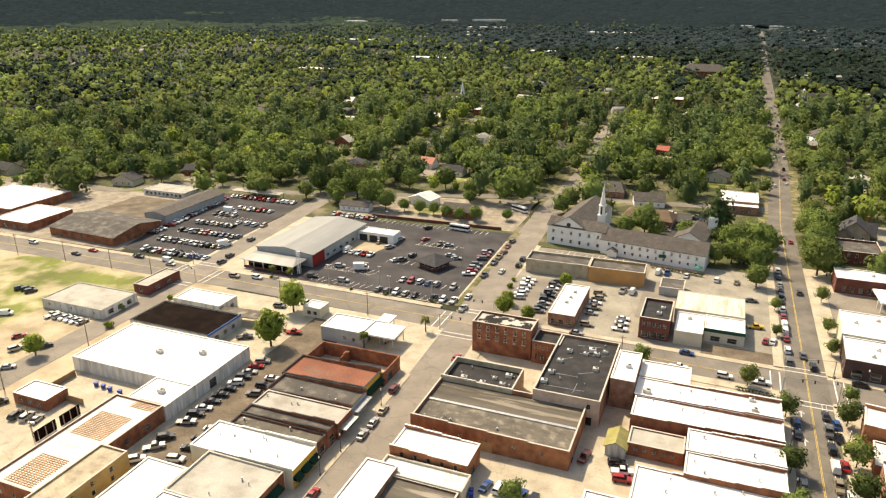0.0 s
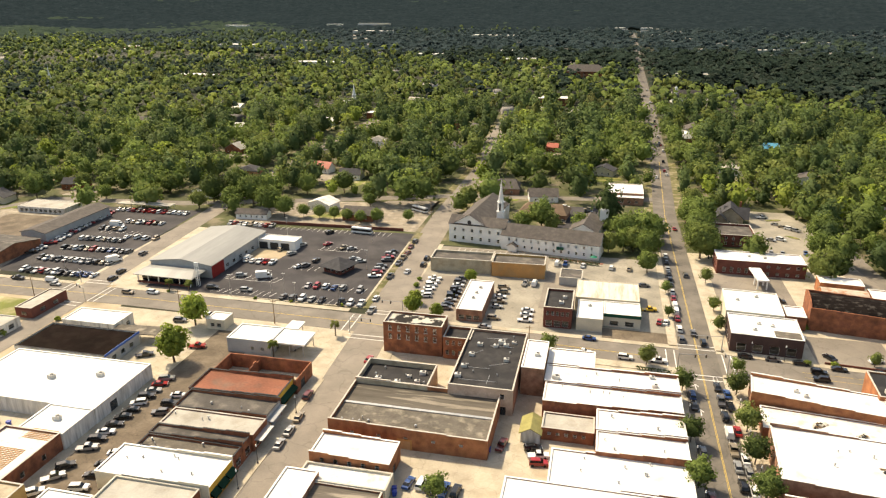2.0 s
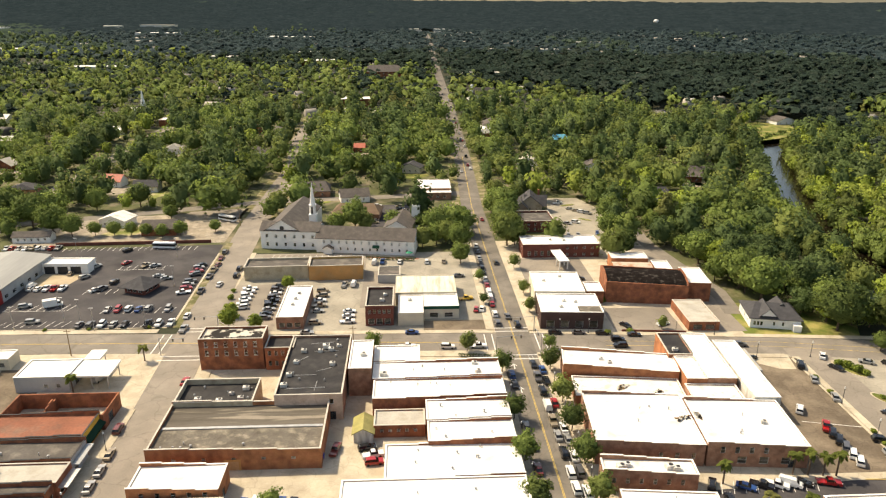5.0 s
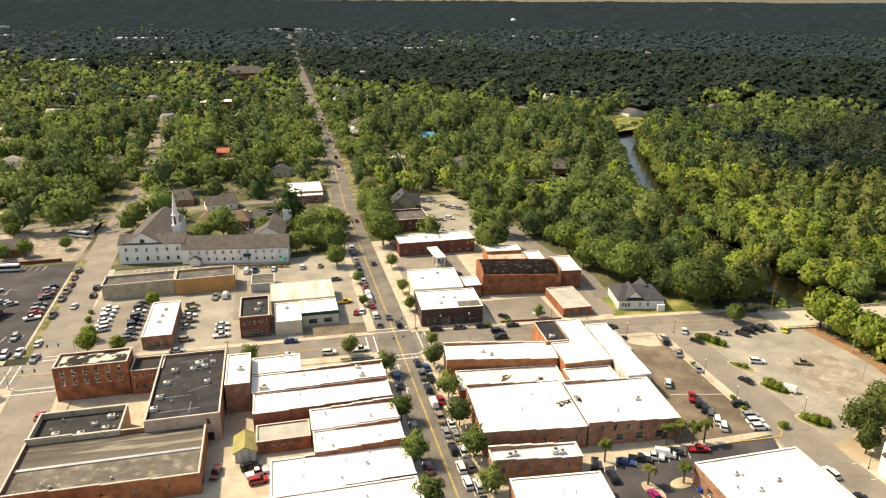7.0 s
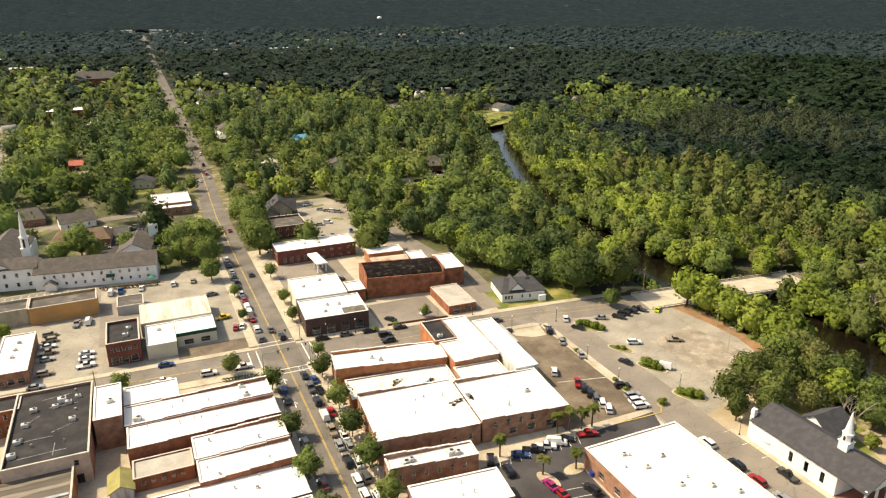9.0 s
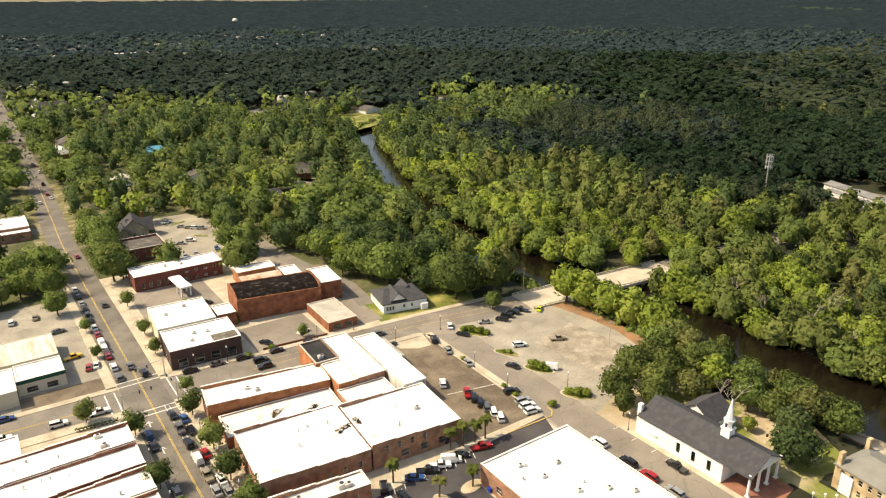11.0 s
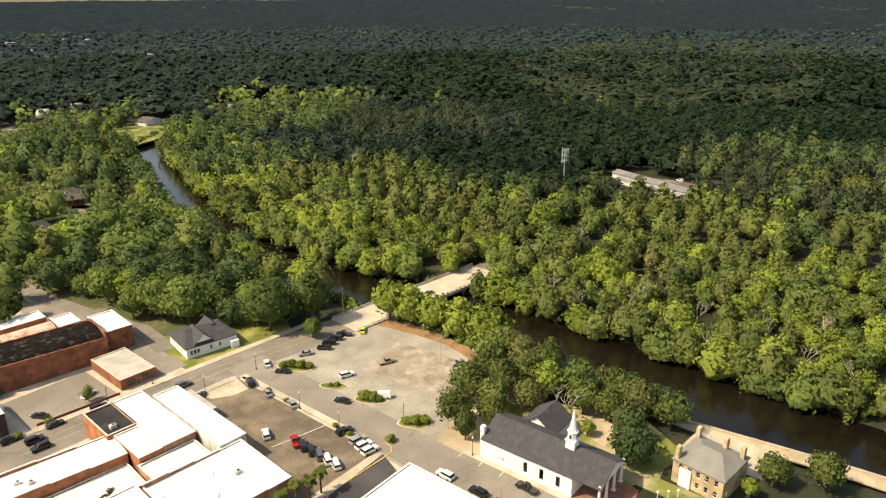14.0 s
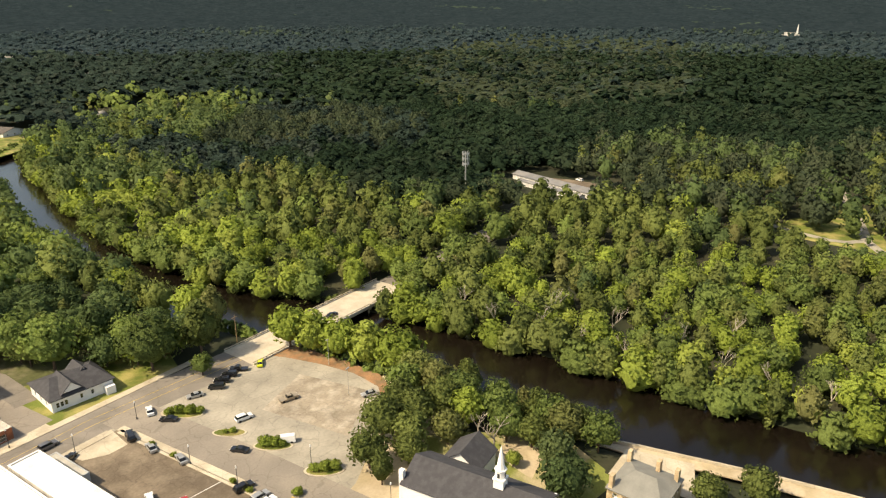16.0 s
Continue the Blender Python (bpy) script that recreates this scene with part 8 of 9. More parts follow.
for key, x, y, s, k in (("oak", 174, 121, 1.0, 2), ("mossy", 146, 119.6, 0.75, 1), ("oak", 151, 123, 0.95, 0), ("mossy", 163, 134, 0.95, 1), ("oak", 171, 137, 1.0, 1), ("mossy", 168, 123, 1.05, 0), ("oak", 176, 95.4, 0.95, 0), ("mossy", 167.4, 97, 0.8, 1), ("oak", 172, 108, 1.0, 1), ("swamp", 183, 106, 0.8, 1), ("oak", 181, 113, 0.9, 0), ("mossy", 158, 116, 0.85, 1), ("mossy", 176, 130, 1.0, 0), ("mossy", 166.5, 54.6, 0.75, 1), ("mossy", 173, 45, 0.85, 0), ("fresh", 159.4, 57.4, 0.45, 1), ("oak", 150.8, 196.6, 0.62, 0), ("oak", 168, 218, 1.0, 1), ("big", 150, 228, 0.95, 0), ("fresh", 145.4, 219, 0.9, 1), ("oak", 158, 214, 0.8, 2),
                        ("oak", 143, 236, 0.9, 0), ("big", 128, 246, 0.9, 1), ("oak", 121, 258, 0.95, 1), ("big", 98.5, 335, 1.15, 0), ("oak", 117, 324, 0.95, 1), ("oak", 118.6, 300, 0.8, 1), ("big", 121, 311, 0.8, 0), ("big", 45.5, 320, 0.95, 0), ("oak", 46, 306, 0.8, 1), ("big", 45.5, 340, 1.0, 1), ("oak", 19, 283, 0.85, 2), ("big", 10.5, 318, 1.15, 1), ("big", 20, 301, 0.95, 0), ("oak", 9.5, 308, 0.9, 1), ("big", -164, 325, 0.9, 1), ("oak", -154, 327, 0.65, 1), ("big", -145, 327, 0.55, 0), ("oak", -137, 327, 0.6, 0), ("oak", -129, 325, 0.6, 1), ("oak", -121, 323, 0.6, 0), ("big", 23.5, 322, 0.95, 1), ("oak", 23, 338, 0.9, 0), ("oak", 41, 356, 0.9, 2), ("oak", -113, 325, 0.7, 2), ("oak", -98, 331, 0.55, 0), ("oak", -126, 353, 0.7, 1), ("big", -30, 333, 1.1, 0), ("oak", -38, 328, 0.9, 0), ("big", -206, 355, 1.35, 0), ("big", -174, 328, 1.2, 1), ("big", -170, 369, 1.0, 0), ("oak", -129, 363, 1.0, 2), ("big", -150, 377, 1.0, 1), ("oak", -217, 330, 0.9, 1), ("oak", -308, 353, 0.95, 0), ("big", -261, 346, 0.9, 0), ("oak", -250, 354, 1.0, 1),
                        ("oak", -219, 354, 0.8, 2), ("big", -321, 329, 1.1, 1), ("oak", -123, 392, 1.1, 0), ("oak", -280, 336, 0.8, 2), ("big", 46, 349, 0.9, 0), ("oak", 43.4, 370, 0.95, 1), ("oak", 57, 380, 0.9, 0), ("big", 92, 314, 0.95, 1), ("oak", 3, 304, 0.9, 2), ("oak", 243, 178, 1.0, 0), ("swamp", 241, 199.5, 1.0, 1), ("oak", 236, 176.5, 0.8, 1)):
    tree(key, x, y, s, 70 * k + x, pick=k, group="trees round the town")
for key, x, y, s, k in (("fresh", -139, 197.6, 1.1, 0), ("fresh", -131, 172, 1.15, 1), ("fresh", -66.3, 222.6, 0.72, 0), ("fresh", -56.4, 220.0, 0.58, 1), ("fresh", -198.4, 138.6, 0.7, 0), ("fresh", -51, 256.5, 0.55, 0), ("fresh", -67, 232, 0.5, 1), ("street", -15.4, 204.6, 1.0, 0), ("street", 15.4, 202, 1.1, 1), ("street", 25.0, 188.4, 1.15, 0),
                        ("street", 24.8, 162.4, 1.2, 1), ("street", 25.0, 144, 1.3, 0), ("street", 25.0, 127, 1.3, 1), ("street", 40.0, 189.2, 1.2, 1), ("street", 40.0, 170.6, 1.3, 0), ("street", 39.4, 156.2, 1.3, 1), ("street", 39.6, 142, 1.35, 0), ("street", 39.8, 128, 1.2, 0), ("street", 41.4, 276, 1.0, 1), ("street", 41.0, 249, 0.9, 0), ("street", 25.0, 262, 0.8, 1),
                        ("street", 40.6, 232, 0.9, 1), ("street", 24.6, 240, 0.7, 0), ("street", 84.6, 216, 0.75, 1), ("street", 42.4, 203, 0.8, 0), ("street", -34.5, 127.0, 1.05, 0)):
    tree(key, x, y, s, 55 * k + y, pick=k, group="street trees", label="small leafy street tree in the pavement")
SH = "leafy green shrub in a planted island"
for x, y, s, k in ((133.4, 186.4, 1.2, 0), (134.8, 183.6, 1.2, 1), (136.2, 181.6, 1.0, 0), (131.8, 188.4, 0.9, 1), (133.0, 168.4, 0.6, 0), (134.2, 167.0, 0.7, 1), (134.2, 155.4, 1.4, 0), (135.4, 153.4, 1.2, 1), (136.0, 151.8, 0.9, 0), (132.6, 138.2, 1.0, 0), (134.0, 136.2, 1.2, 1), (135.6, 134.6, 1.2, 0), (124.0, 136, 0.9, 1), (119.6, 152, 0.6, 0),
                   (119.2, 146.2, 0.6, 1), (119.8, 180.5, 0.6, 0), (119.4, 172, 0.6, 1), (64.6, 213.0, 0.8, 0), (72.6, 213.4, 0.8, 1), (60, 268, 0.8, 0), (66.8, 252, 1.2, 1), (70.0, 240, 1.0, 0), (-165.8, 222, 0.5, 0), (-94, 224, 0.5, 1), (-114, 223, 0.5, 0), (-129, 223, 0.5, 1), (-190, 190.4, 0.8, 0), (-192.4, 163, 1.1, 1), (-200, 176, 1.0, 0), (-71, 240, 0.8, 1), (-71.4, 248, 0.9, 0), (-72, 255, 0.7, 1)):
    tree("shrub", x, y, s * 0.8, 33 * k + x, label=SH, pick=k, group="shrubs")


def bank_thicket():
    """Low overhanging growth along both banks."""
    rng = random.Random(9)
    V, F, N, T, n = [], [], [], [], 0
    kinds = [crown(500 + k, 3.0, 4.6, -0.6, 4, 70, 0.85, 1) for k in range(5)]
    for (ax, ay, aw), (bx, by, bw) in zip(RIVER[1:], RIVER[2:]):
        L = math.hypot(bx - ax, by - ay)
        nx, ny = (by - ay) / L, -(bx - ax) / L
        for i in range(int(L / 3.1)):
            t = (i + rng.random()) * 3.1 / L
            for side in (1, -1):
                off = aw + t * (bw - aw) + rng.uniform(-1.6, 2.5)
                x, y = ax + t * (bx - ax) + side * nx * off, ay + t * (by - ay) + side * ny * off
                if line_dist(CROSS[7:], x, y) < 9.5 or (side < 0 and y < 84) or (side > 0 and i % 2):
                    continue
                v, f, nn = rng.choice(kinds)
                s, a = rng.uniform(0.7, 1.25), rng.uniform(0, 6.3)
                c, q = math.cos(a) * s, math.sin(a) * s
                w = v @ np.array([[c, q, 0], [-q, c, 0], [0, 0, s]]) + (x, y, max(ground_z(x, y), -3.2))
                V.append(w), F.append(f + n), N.append(nn @ np.array([[c / s, q / s, 0], [-q / s, c / s, 0], [0, 0, 1]])), T.append(np.full(len(w), rng.random()))
                n += len(w)
    tagged(link("bank_thicket", mesh_np("bank_thicket", np.concatenate(V), np.concatenate(F), LEAF, np.concatenate(N), np.concatenate(T)), None), "leafy growth overhanging the river banks", "bushes", kind="stuff")


bank_thicket()


def dead_tree(x, y, h, seed):
    rng = random.Random(seed)
    ob = thing("bare_tree", "bare bleached grey tree standing among leafy ones", "tree", x, y, ground_z(x, y) - 0.3, group="bare trees")
    bm = bmesh.new()

    def limb(p, d, length, r, depth):
        q = p + d * length
        s = d.orthogonal().normalized()
        t = d.cross(s)
        rings = [[bm.verts.new(c + rr * (math.cos(2 * math.pi * k / 5) * s + math.sin(2 * math.pi * k / 5) * t)) for k in range(5)] for c, rr in ((p, r), (q, r * 0.6))]
        for k in range(5):
            bm.faces.new((rings[0][k], rings[0][(k + 1) % 5], rings[1][(k + 1) % 5], rings[1][k]))
        if depth:
            for _ in range(3 if depth > 1 else 2):
                e = (d + Vector((rng.uniform(-0.9, 0.9), rng.uniform(-0.9, 0.9), rng.uniform(-0.1, 0.6)))).normalized()
                limb(q - d * length * rng.uniform(0, 0.3), e, length * rng.uniform(0.45, 0.7), r * 0.5, depth - 1)
    limb(Vector((0, 0, 0)), Vector((0.02, 0, 1)), h * 0.5, 0.3, 4)
    part("trunk", bm, PALE_BARK, ob)


for k, (x, y, h) in enumerate(((222, 118, 13), (226, 62, 12), (160, 104, 12), (163, 110, 11), (224, 90, 11), (219.5, 70, 9), (228, 150, 12), (223, 135, 12), (224, 48, 12), (222, 105, 13), (232, 76, 13), (240, 120, 14), (246, 62, 14), (236, 98, 14), (222, 33, 12))):
    dead_tree(x, y, h, 60 + k)


def palm(x, y, h, seed):
    rng = random.Random(seed)
    ob = thing("palm_tree", "cabbage palm with a rough trunk and fan fronds", "palm tree", x, y, 0.05, rng.uniform(0, 360), "palms")
    bm = bmesh.new()
    rings = []
    for i in range(5):
        z, r = h * i / 4, 0.24 - 0.05 * i / 4
        rings.append([bm.verts.new((r * math.cos(2 * math.pi * k / 8), r * math.sin(2 * math.pi * k / 8), z)) for k in range(8)])
    for a, b in zip(rings, rings[1:]):
        for k in range(8):
            bm.faces.new((a[k], a[(k + 1) % 8], b[(k + 1) % 8], b[k]))
    part("trunk", bm, BARK, ob)
    bm = bmesh.new()
    for i in range(26):
        a, lift = rng.uniform(0, 2 * math.pi), rng.uniform(-0.5, 1.0)
        L = rng.uniform(1.5, 2.1)
        pts = []
        for j in range(4):
            t = j / 3
            pts.append((L * t, lift * L * t * 0.7 - 1.1 * t * t * (1.2 - 0.3 * lift)))
        prev = None
        for j, (r, z) in enumerate(pts):
            w = (0.1, 0.5, 0.55, 0.05)[j]
            c, s = math.cos(a), math.sin(a)
            cur = [bm.verts.new((r * c - q * w * s, r * s + q * w * c, h + 0.1 + z)) for q in (-1, 1)]
            if prev:
                bm.faces.new((prev[0], prev[1], cur[1], cur[0]))
            prev = cur
    part("fronds", bm, PALM_L, ob)


for i, (x, y, h) in enumerate(((89.1, 136.0, 6), (92.7, 135.6, 6.4), (96.2, 135.2, 5.8), (99.4, 135.0, 6.2), (70.7, 133.4, 5.8), (76.7, 122.8, 5), (85.2, 121.4, 5.4), (-87.4, 200.4, 5), (-101.6, 182.0, 5.2), (-166.6, 224.0, 4.2), (-158.4, 224.6, 4.0))):
    palm(x, y, h, 300 + i)


# ---- planted islands, kerbs, lines ----
def island(name, label, pts, material=GRASS):
    ob = thing(name, label, "planting bed")
    slab("kerb", pts, -0.2, 0.2, CONCRETE, ob)
    c = [sum(p[k] for p in pts) / len(pts) for k in (0, 1)]
    slab("bed", [(c[0] + (x - c[0]) * 0.88, c[1] + (y - c[1]) * 0.88) for x, y in pts], 0.15, 0.24, material, ob)


def oval(cx, cy, a, b, turn, n=16):
    c, s = math.cos(radians(turn)), math.sin(radians(turn))
    return [(cx + a * math.cos(2 * math.pi * k / n) * c - b * math.sin(2 * math.pi * k / n) * s, cy + a * math.cos(2 * math.pi * k / n) * s + b * math.sin(2 * math.pi * k / n) * c) for k in range(n)]


for p in (oval(133.8, 185.4, 6.2, 2.6, 118), oval(133.6, 167.6, 4.6, 1.8, 120), oval(135, 153.8, 5.2, 2.0, 120), oval(134, 136.4, 5.0, 2.4, 125)):
    island("planting_island", "kerbed grass island with shrubs in the parking lot", p)
island("planting_bed", "kerbed mulch bed with a palm in the parking court", oval(85, 121.6, 3.2, 1.8, 10), SAND)
island("planting_bed", "kerbed mulch bed with a palm in the parking court", oval(77, 120.6, 1.8, 3.6, 15), SAND)
for p in (oval(88.5, 344, 4.2, 1.3, -38), oval(85, 371, 5, 1.5, 20)):
    island("planting_island", "kerbed grass island in the upper car park", p)
island("planting_bed", "narrow kerbed strip dividing two parking lots", [(119.2, 150), (121.6, 150), (121.8, 194), (119.6, 194)], CONCRETE)
slots = thing("stall_lines", "white painted stall lines on asphalt", "marking", kind="structure")
for x0, y0, n, dx, dy, lx, ly in ((-119, 224.8, 13, 2.7, 0, 0.8, 4.6), (-116, 236.6, 10, 2.8, 0, 0.8, 4.8), (-152, 240.0, 8, 2.9, 0, 1.6, 5.2), (-150, 226.2, 10, 2.8, 0, 1.4, 4.4), (-126, 281, 7, 3.0, 0, 0.6, 5.4), (-160, 305.2, 22, 2.8, 0, 0.4, 5.2), (-130, 255, 5, 2.9, 0, 0.8, 5)):
    stripes(slots, [((x0 + i * dx, y0 + i * dy), (x0 + i * dx + lx, y0 + i * dy + ly)) for i in range(n)], PAINT_W, 0.075, 0.16)
stripes(slots, [((-152, 239.8), (-129, 239.8)), ((-129, 239.8), (-127.6, 245.2)), ((-127, 280.9), (-107, 280.9))], PAINT_W, 0.076, 0.16)
stripes(slots, [((-64 + i * 2.7, 291), (-63.4 + i * 2.7, 296)) for i in range(12)], PAINT_W, 0.078, 0.18)
stripes(slots, [((69 + i * 2.9, 129.6), (70.6 + i * 2.9, 134)) for i in range(9)], PAINT_W, 0.09, 0.14)
stripes(slots, [((77.6, 104 + i * 3.0), (84.6, 103 + i * 3.0)) for i in range(5)], PAINT_W, 0.09, 0.14)
stripes(slots, [((-243 + i * 2.9, 281.5), (-242.4 + i * 2.9, 287)) for i in range(8)], PAINT_W, 0.07, 0.16)
stripes(slots, [((132.6, 100 + i * 6.2), (129.8, 100 + i * 6.2)) for i in range(4)], PAINT_W, 0.115, 0.14)
stripes(slots, [((103.4, 158), (118.6, 154.6))], PAINT_W, 0.09, 0.2)
stripes(slots, [((105.6, 133.2), (114, 132.8)), ((114, 132.8), (120.6, 132.6)), ((120.6, 132.6), (122.4, 134.4)), ((122.4, 134.4), (122.6, 136.6))], PAINT_Y, 0.24, 0.3)
for ay in (176, 190):                       # turn arrows
    stripes(slots, [((29.2, ay), (29.2, ay + 2.6)), ((28.4, ay + 1.9), (29.2, ay + 3.2)), ((30.0, ay + 1.9), (29.2, ay + 3.2))], PAINT_W, 0.125, 0.3)


# ---- roof fittings ----
def ac_unit(x, y, z, s=1.0, turn=0.0):
    z = roof_z(x, y) or z
    ob = thing("air_conditioner", "pale grey rooftop air-conditioning unit", "air conditioner", x, y, z, turn, "rooftop units")
    bm = bmesh.new()
    box(bm, -0.8 * s, -0.6 * s, -0.02, 0.8 * s, 0.6 * s, 0.95 * s)
    bmesh.ops.bevel(bm, geom=bm.edges[:], offset=0.04, segments=1, affect="EDGES")
    part("casing", bm, WHITE_B, ob)
    prism_part("fan", ob, DARK_M, 0.25 * s, 0, 0.953 * s, 1.02 * s, 0.42 * s, 0.42 * s, 12)
    return ob


def vent(x, y, z, h=0.7, r=0.16):
    z = roof_z(x, y) or z
    ob = thing("roof_vent", "small galvanised roof vent pipe with a cap", "roof vent", x, y, z, 0, "roof vents")
    prism_part("pipe", ob, STEEL, 0, 0, -0.02, h, r, r, 8)
    prism_part("cap", ob, STEEL, 0, 0, h + 0.003, h + 0.16, r * 1.9, r * 1.2, 8)


for x, y, z, s in ((-29.0, 192.8, 9.9, 1.3), (-27.4, 191.1, 9.9, 1.0), (-30.5, 190.3, 9.9, 0.9), (-35.5, 190.3, 9.9, 1.0), (-36.8, 183.4, 9.9, 1.0), (-37.8, 176.1, 9.9, 1.0), (-38.4, 170.3, 9.9, 1.1), (-26.1, 182.0, 9.9, 1.0), (-25.3, 193.6, 9.9, 0.8), (-61.5, 168.2, 7.0, 1.1), (-55.6, 167.5, 7.0, 1.0), (-50.0, 168.6, 7.0, 1.0), (-49.6, 173.8, 7.0, 1.1), (-53.1, 171.3, 7.0, 0.8),
                   (-11.1, 177.2, 7.2, 1.2), (15.7, 183.1, 7.2, 0.9), (16.3, 178.2, 7.2, 1.0), (-17.3, 184.7, 9.5, 1.0), (45.7, 133.6, 6.1, 1.2), (47.3, 134.4, 6.1, 1.0), (57.0, 133.0, 6.1, 1.2), (58.6, 132.5, 6.1, 1.0), (54.3, 184.6, 6.9, 0.8), (56.3, 182.4, 6.9, 0.8), (78.2, 187.8, 7.8, 1.0), (87.2, 148.9, 7.5, 0.9), (-3.2, 233.3, 4.7, 0.8), (-13.1, 228.5, 7.2, 1.0), (-12.1, 233.5, 7.2, 0.9)):
    ac_unit(x, y, z, s, (x * 7) % 20 - 10)
for x, y, z in ((-44.4, 242.1, 4.5), (-45.4, 232.0, 4.5), (-45.0, 237.0, 4.5), (96.4, 109.5, 6.0), (99.4, 101.4, 6.0), (102.5, 111.5, 6.0), (105.5, 98.3, 6.0), (94.4, 115.6, 6.0), (109.6, 94.3, 6.0), (52.0, 227.0, 5.9), (50.0, 222.0, 5.9), (56.0, 226.0, 5.9), (48.0, 245.0, 6.1), (55.0, 249.0, 6.1), (-155.8, 148.7, 5.2), (-142.5, 152.8, 5.2), (-138.4, 130.4, 5.2), (60.2, 295.1, 6.2), (66.3, 294.1, 6.2), (10.2, 401.4, 6.0)):
    ac_unit(x, y, z, 0.75 if x > -100 else 1.2, (x * 5) % 16 - 8)
vr = random.Random(31)
for x0, y0, x1, y1, z, n in ((-64.9, 145.9, -27.1, 148.5, 7.7, 7), (-37.4, 166.7, -23.8, 198.0, 9.9, 9), (-64.6, 167.1, -47.9, 175.5, 7.0, 6), (-12.2, 166.9, 20.4, 174.0, 6.6, 6), (2.1, 156.3, 20.3, 163.4, 6.5, 4), (2.1, 147.4, 20.4, 153.5, 6.3, 4), (-6.1, 135.0, 20.5, 145.2, 5.18, 9), (-15.2, 116.3, 20.5, 130.6, 5.58, 9), (-12.1, 176.6, 20.3, 183.7, 7.2, 4), (-111.6, 114.7, -87.2, 122.8, 6.1, 8), (-109.8, 126.2, -87.4, 133.3, 5.4, 3),
                            (-109.7, 136.2, -87.4, 140.3, 5.9, 3), (-109.8, 144.5, -87.4, 149.6, 5.6, 3), (45.6, 144.9, 66.9, 160.1, 7.6, 5), (72.0, 141.9, 91.2, 154.0, 7.5, 4), (89.3, 89.2, 113.6, 117.6, 6.0, 6), (-105.6, 99.5, -88.3, 111.7, 6.0, 3), (-105.8, 81.4, -89.5, 95.7, 5.8, 4), (45.6, 117.4, 62.8, 123.5, 6.0, 3)):
    for _ in range(n - n // 4):
        vent(vr.uniform(x0, x1), vr.uniform(y0, y1), z, vr.uniform(0.4, 0.8), vr.uniform(0.1, 0.2))
gutter = thing("roof_gutter", "dark raised gutter strip across the grey roof", "gutter", -46.4, 154.6, 4.8)
box_part("channel", gutter, STEEL, -20.4, -0.45, 0.0, 20.4, 0.45, 0.3)
SLAT = bpy.data.meshes.new("slat")
bm = bmesh.new()
box(bm, -2.6, -0.09, 0, 2.6, 0.09, 0.12)
bm.to_mesh(SLAT)
bm.free()
for cx, cy, n, long in ((-0.2, -18, 17, 1.75), (-0.6, 1.4, 17, 2.0), (3.2, 16.4, 7, 1.5)):
    for k in range(n):
        b = link("slat", SLAT, RUST_W, slat)
        b.location, b.scale = (cx, cy + k * 0.64, 4.46), (long, 1, 1)
for cx, cy, n in ((-4.4, -12.6, 9), (-5.4, 6.6, 11), (0.2, 18.3, 7)):         # battens under them
    for k in range(n):
        b = link("slat", SLAT, RUST_W, slat)
        b.location, b.rotation_euler, b.scale = (cx + k * 1.0, cy, 4.402), (0, 0, math.pi / 2), (2.0 if cx < 0 else 0.8, 0.7, 0.9)


# ---- street furniture ----
def awning(x, y, length, z=3.4, drop=1.2, out=1.5):
    ob = thing("awning", "dark green canvas awning over a shop front", "awning", x, y, 0, 0, "awnings")
    bm = bmesh.new()
    a = [bm.verts.new(p) for p in ((0, -length / 2, z), (0, length / 2, z), (out, length / 2, z - drop), (out, -length / 2, z - drop), (out, length / 2, z - drop - 0.25), (out, -length / 2, z - drop - 0.25), (0, -length / 2, z - drop), (0, length / 2, z - drop))]
    for f in ((0, 3, 2, 1), (3, 5, 4, 2), (0, 6, 3), (1, 2, 7)):
        bm.faces.new([a[i] for i in f])
    bmesh.ops.solidify(bm, geom=bm.faces[:], thickness=0.04)
    part("canvas", bm, GREEN_C, ob)


for x, y, n in ((-85.75, 157.8, 9.6), (-84.1, 122.1, 3.4), (-84.1, 118.4, 3.2), (-84.1, 115, 2.8), (-85.8, 105.3, 10)):
    awning(x, y, n, 3.6)
mq = thing("shop_canopy", "flat grey metal shop canopy hung over the pavement", "canopy", -84.0, 138.3, 0)
box_part("deck", mq, STEEL, 0.0, -3.4, 3.0, 2.2, 3.4, 3.25)
mq = thing("shop_canopy", "sloping grey metal shop canopy over the pavement", "canopy", -84.3, 146.9, 0)
box_part("deck", mq, GREY_W, 0.0, -4.2, 3.4, 1.8, 4.2, 3.7)


def lamp(x, y, h=5.0, kind=0):
    ob = thing("street_lamp", "black post street lamp with a single lantern", "street lamp", x, y, 0.15, 0, "street lamps") if not kind else \
        thing("lot_lamp", "tall grey pole lamp over the car lot", "street lamp", x, y, 0.05, 0, "lot lamps")
    prism_part("base", ob, DARK_M if not kind else CONCRETE, 0, 0, -0.05, 0.5, 0.22, 0.18, 8)
    prism_part("pole", ob, DARK_M if not kind else STEEL, 0, 0, 0.503, h, 0.08, 0.06, 8)
    if kind:
        box_part("head", ob, STEEL, -0.7, -0.2, h + 0.003, 0.7, 0.2, h + 0.2)
    else:
        prism_part("lantern", ob, WHITE_P, 0, 0, h + 0.003, h + 0.55, 0.2, 0.12, 8)


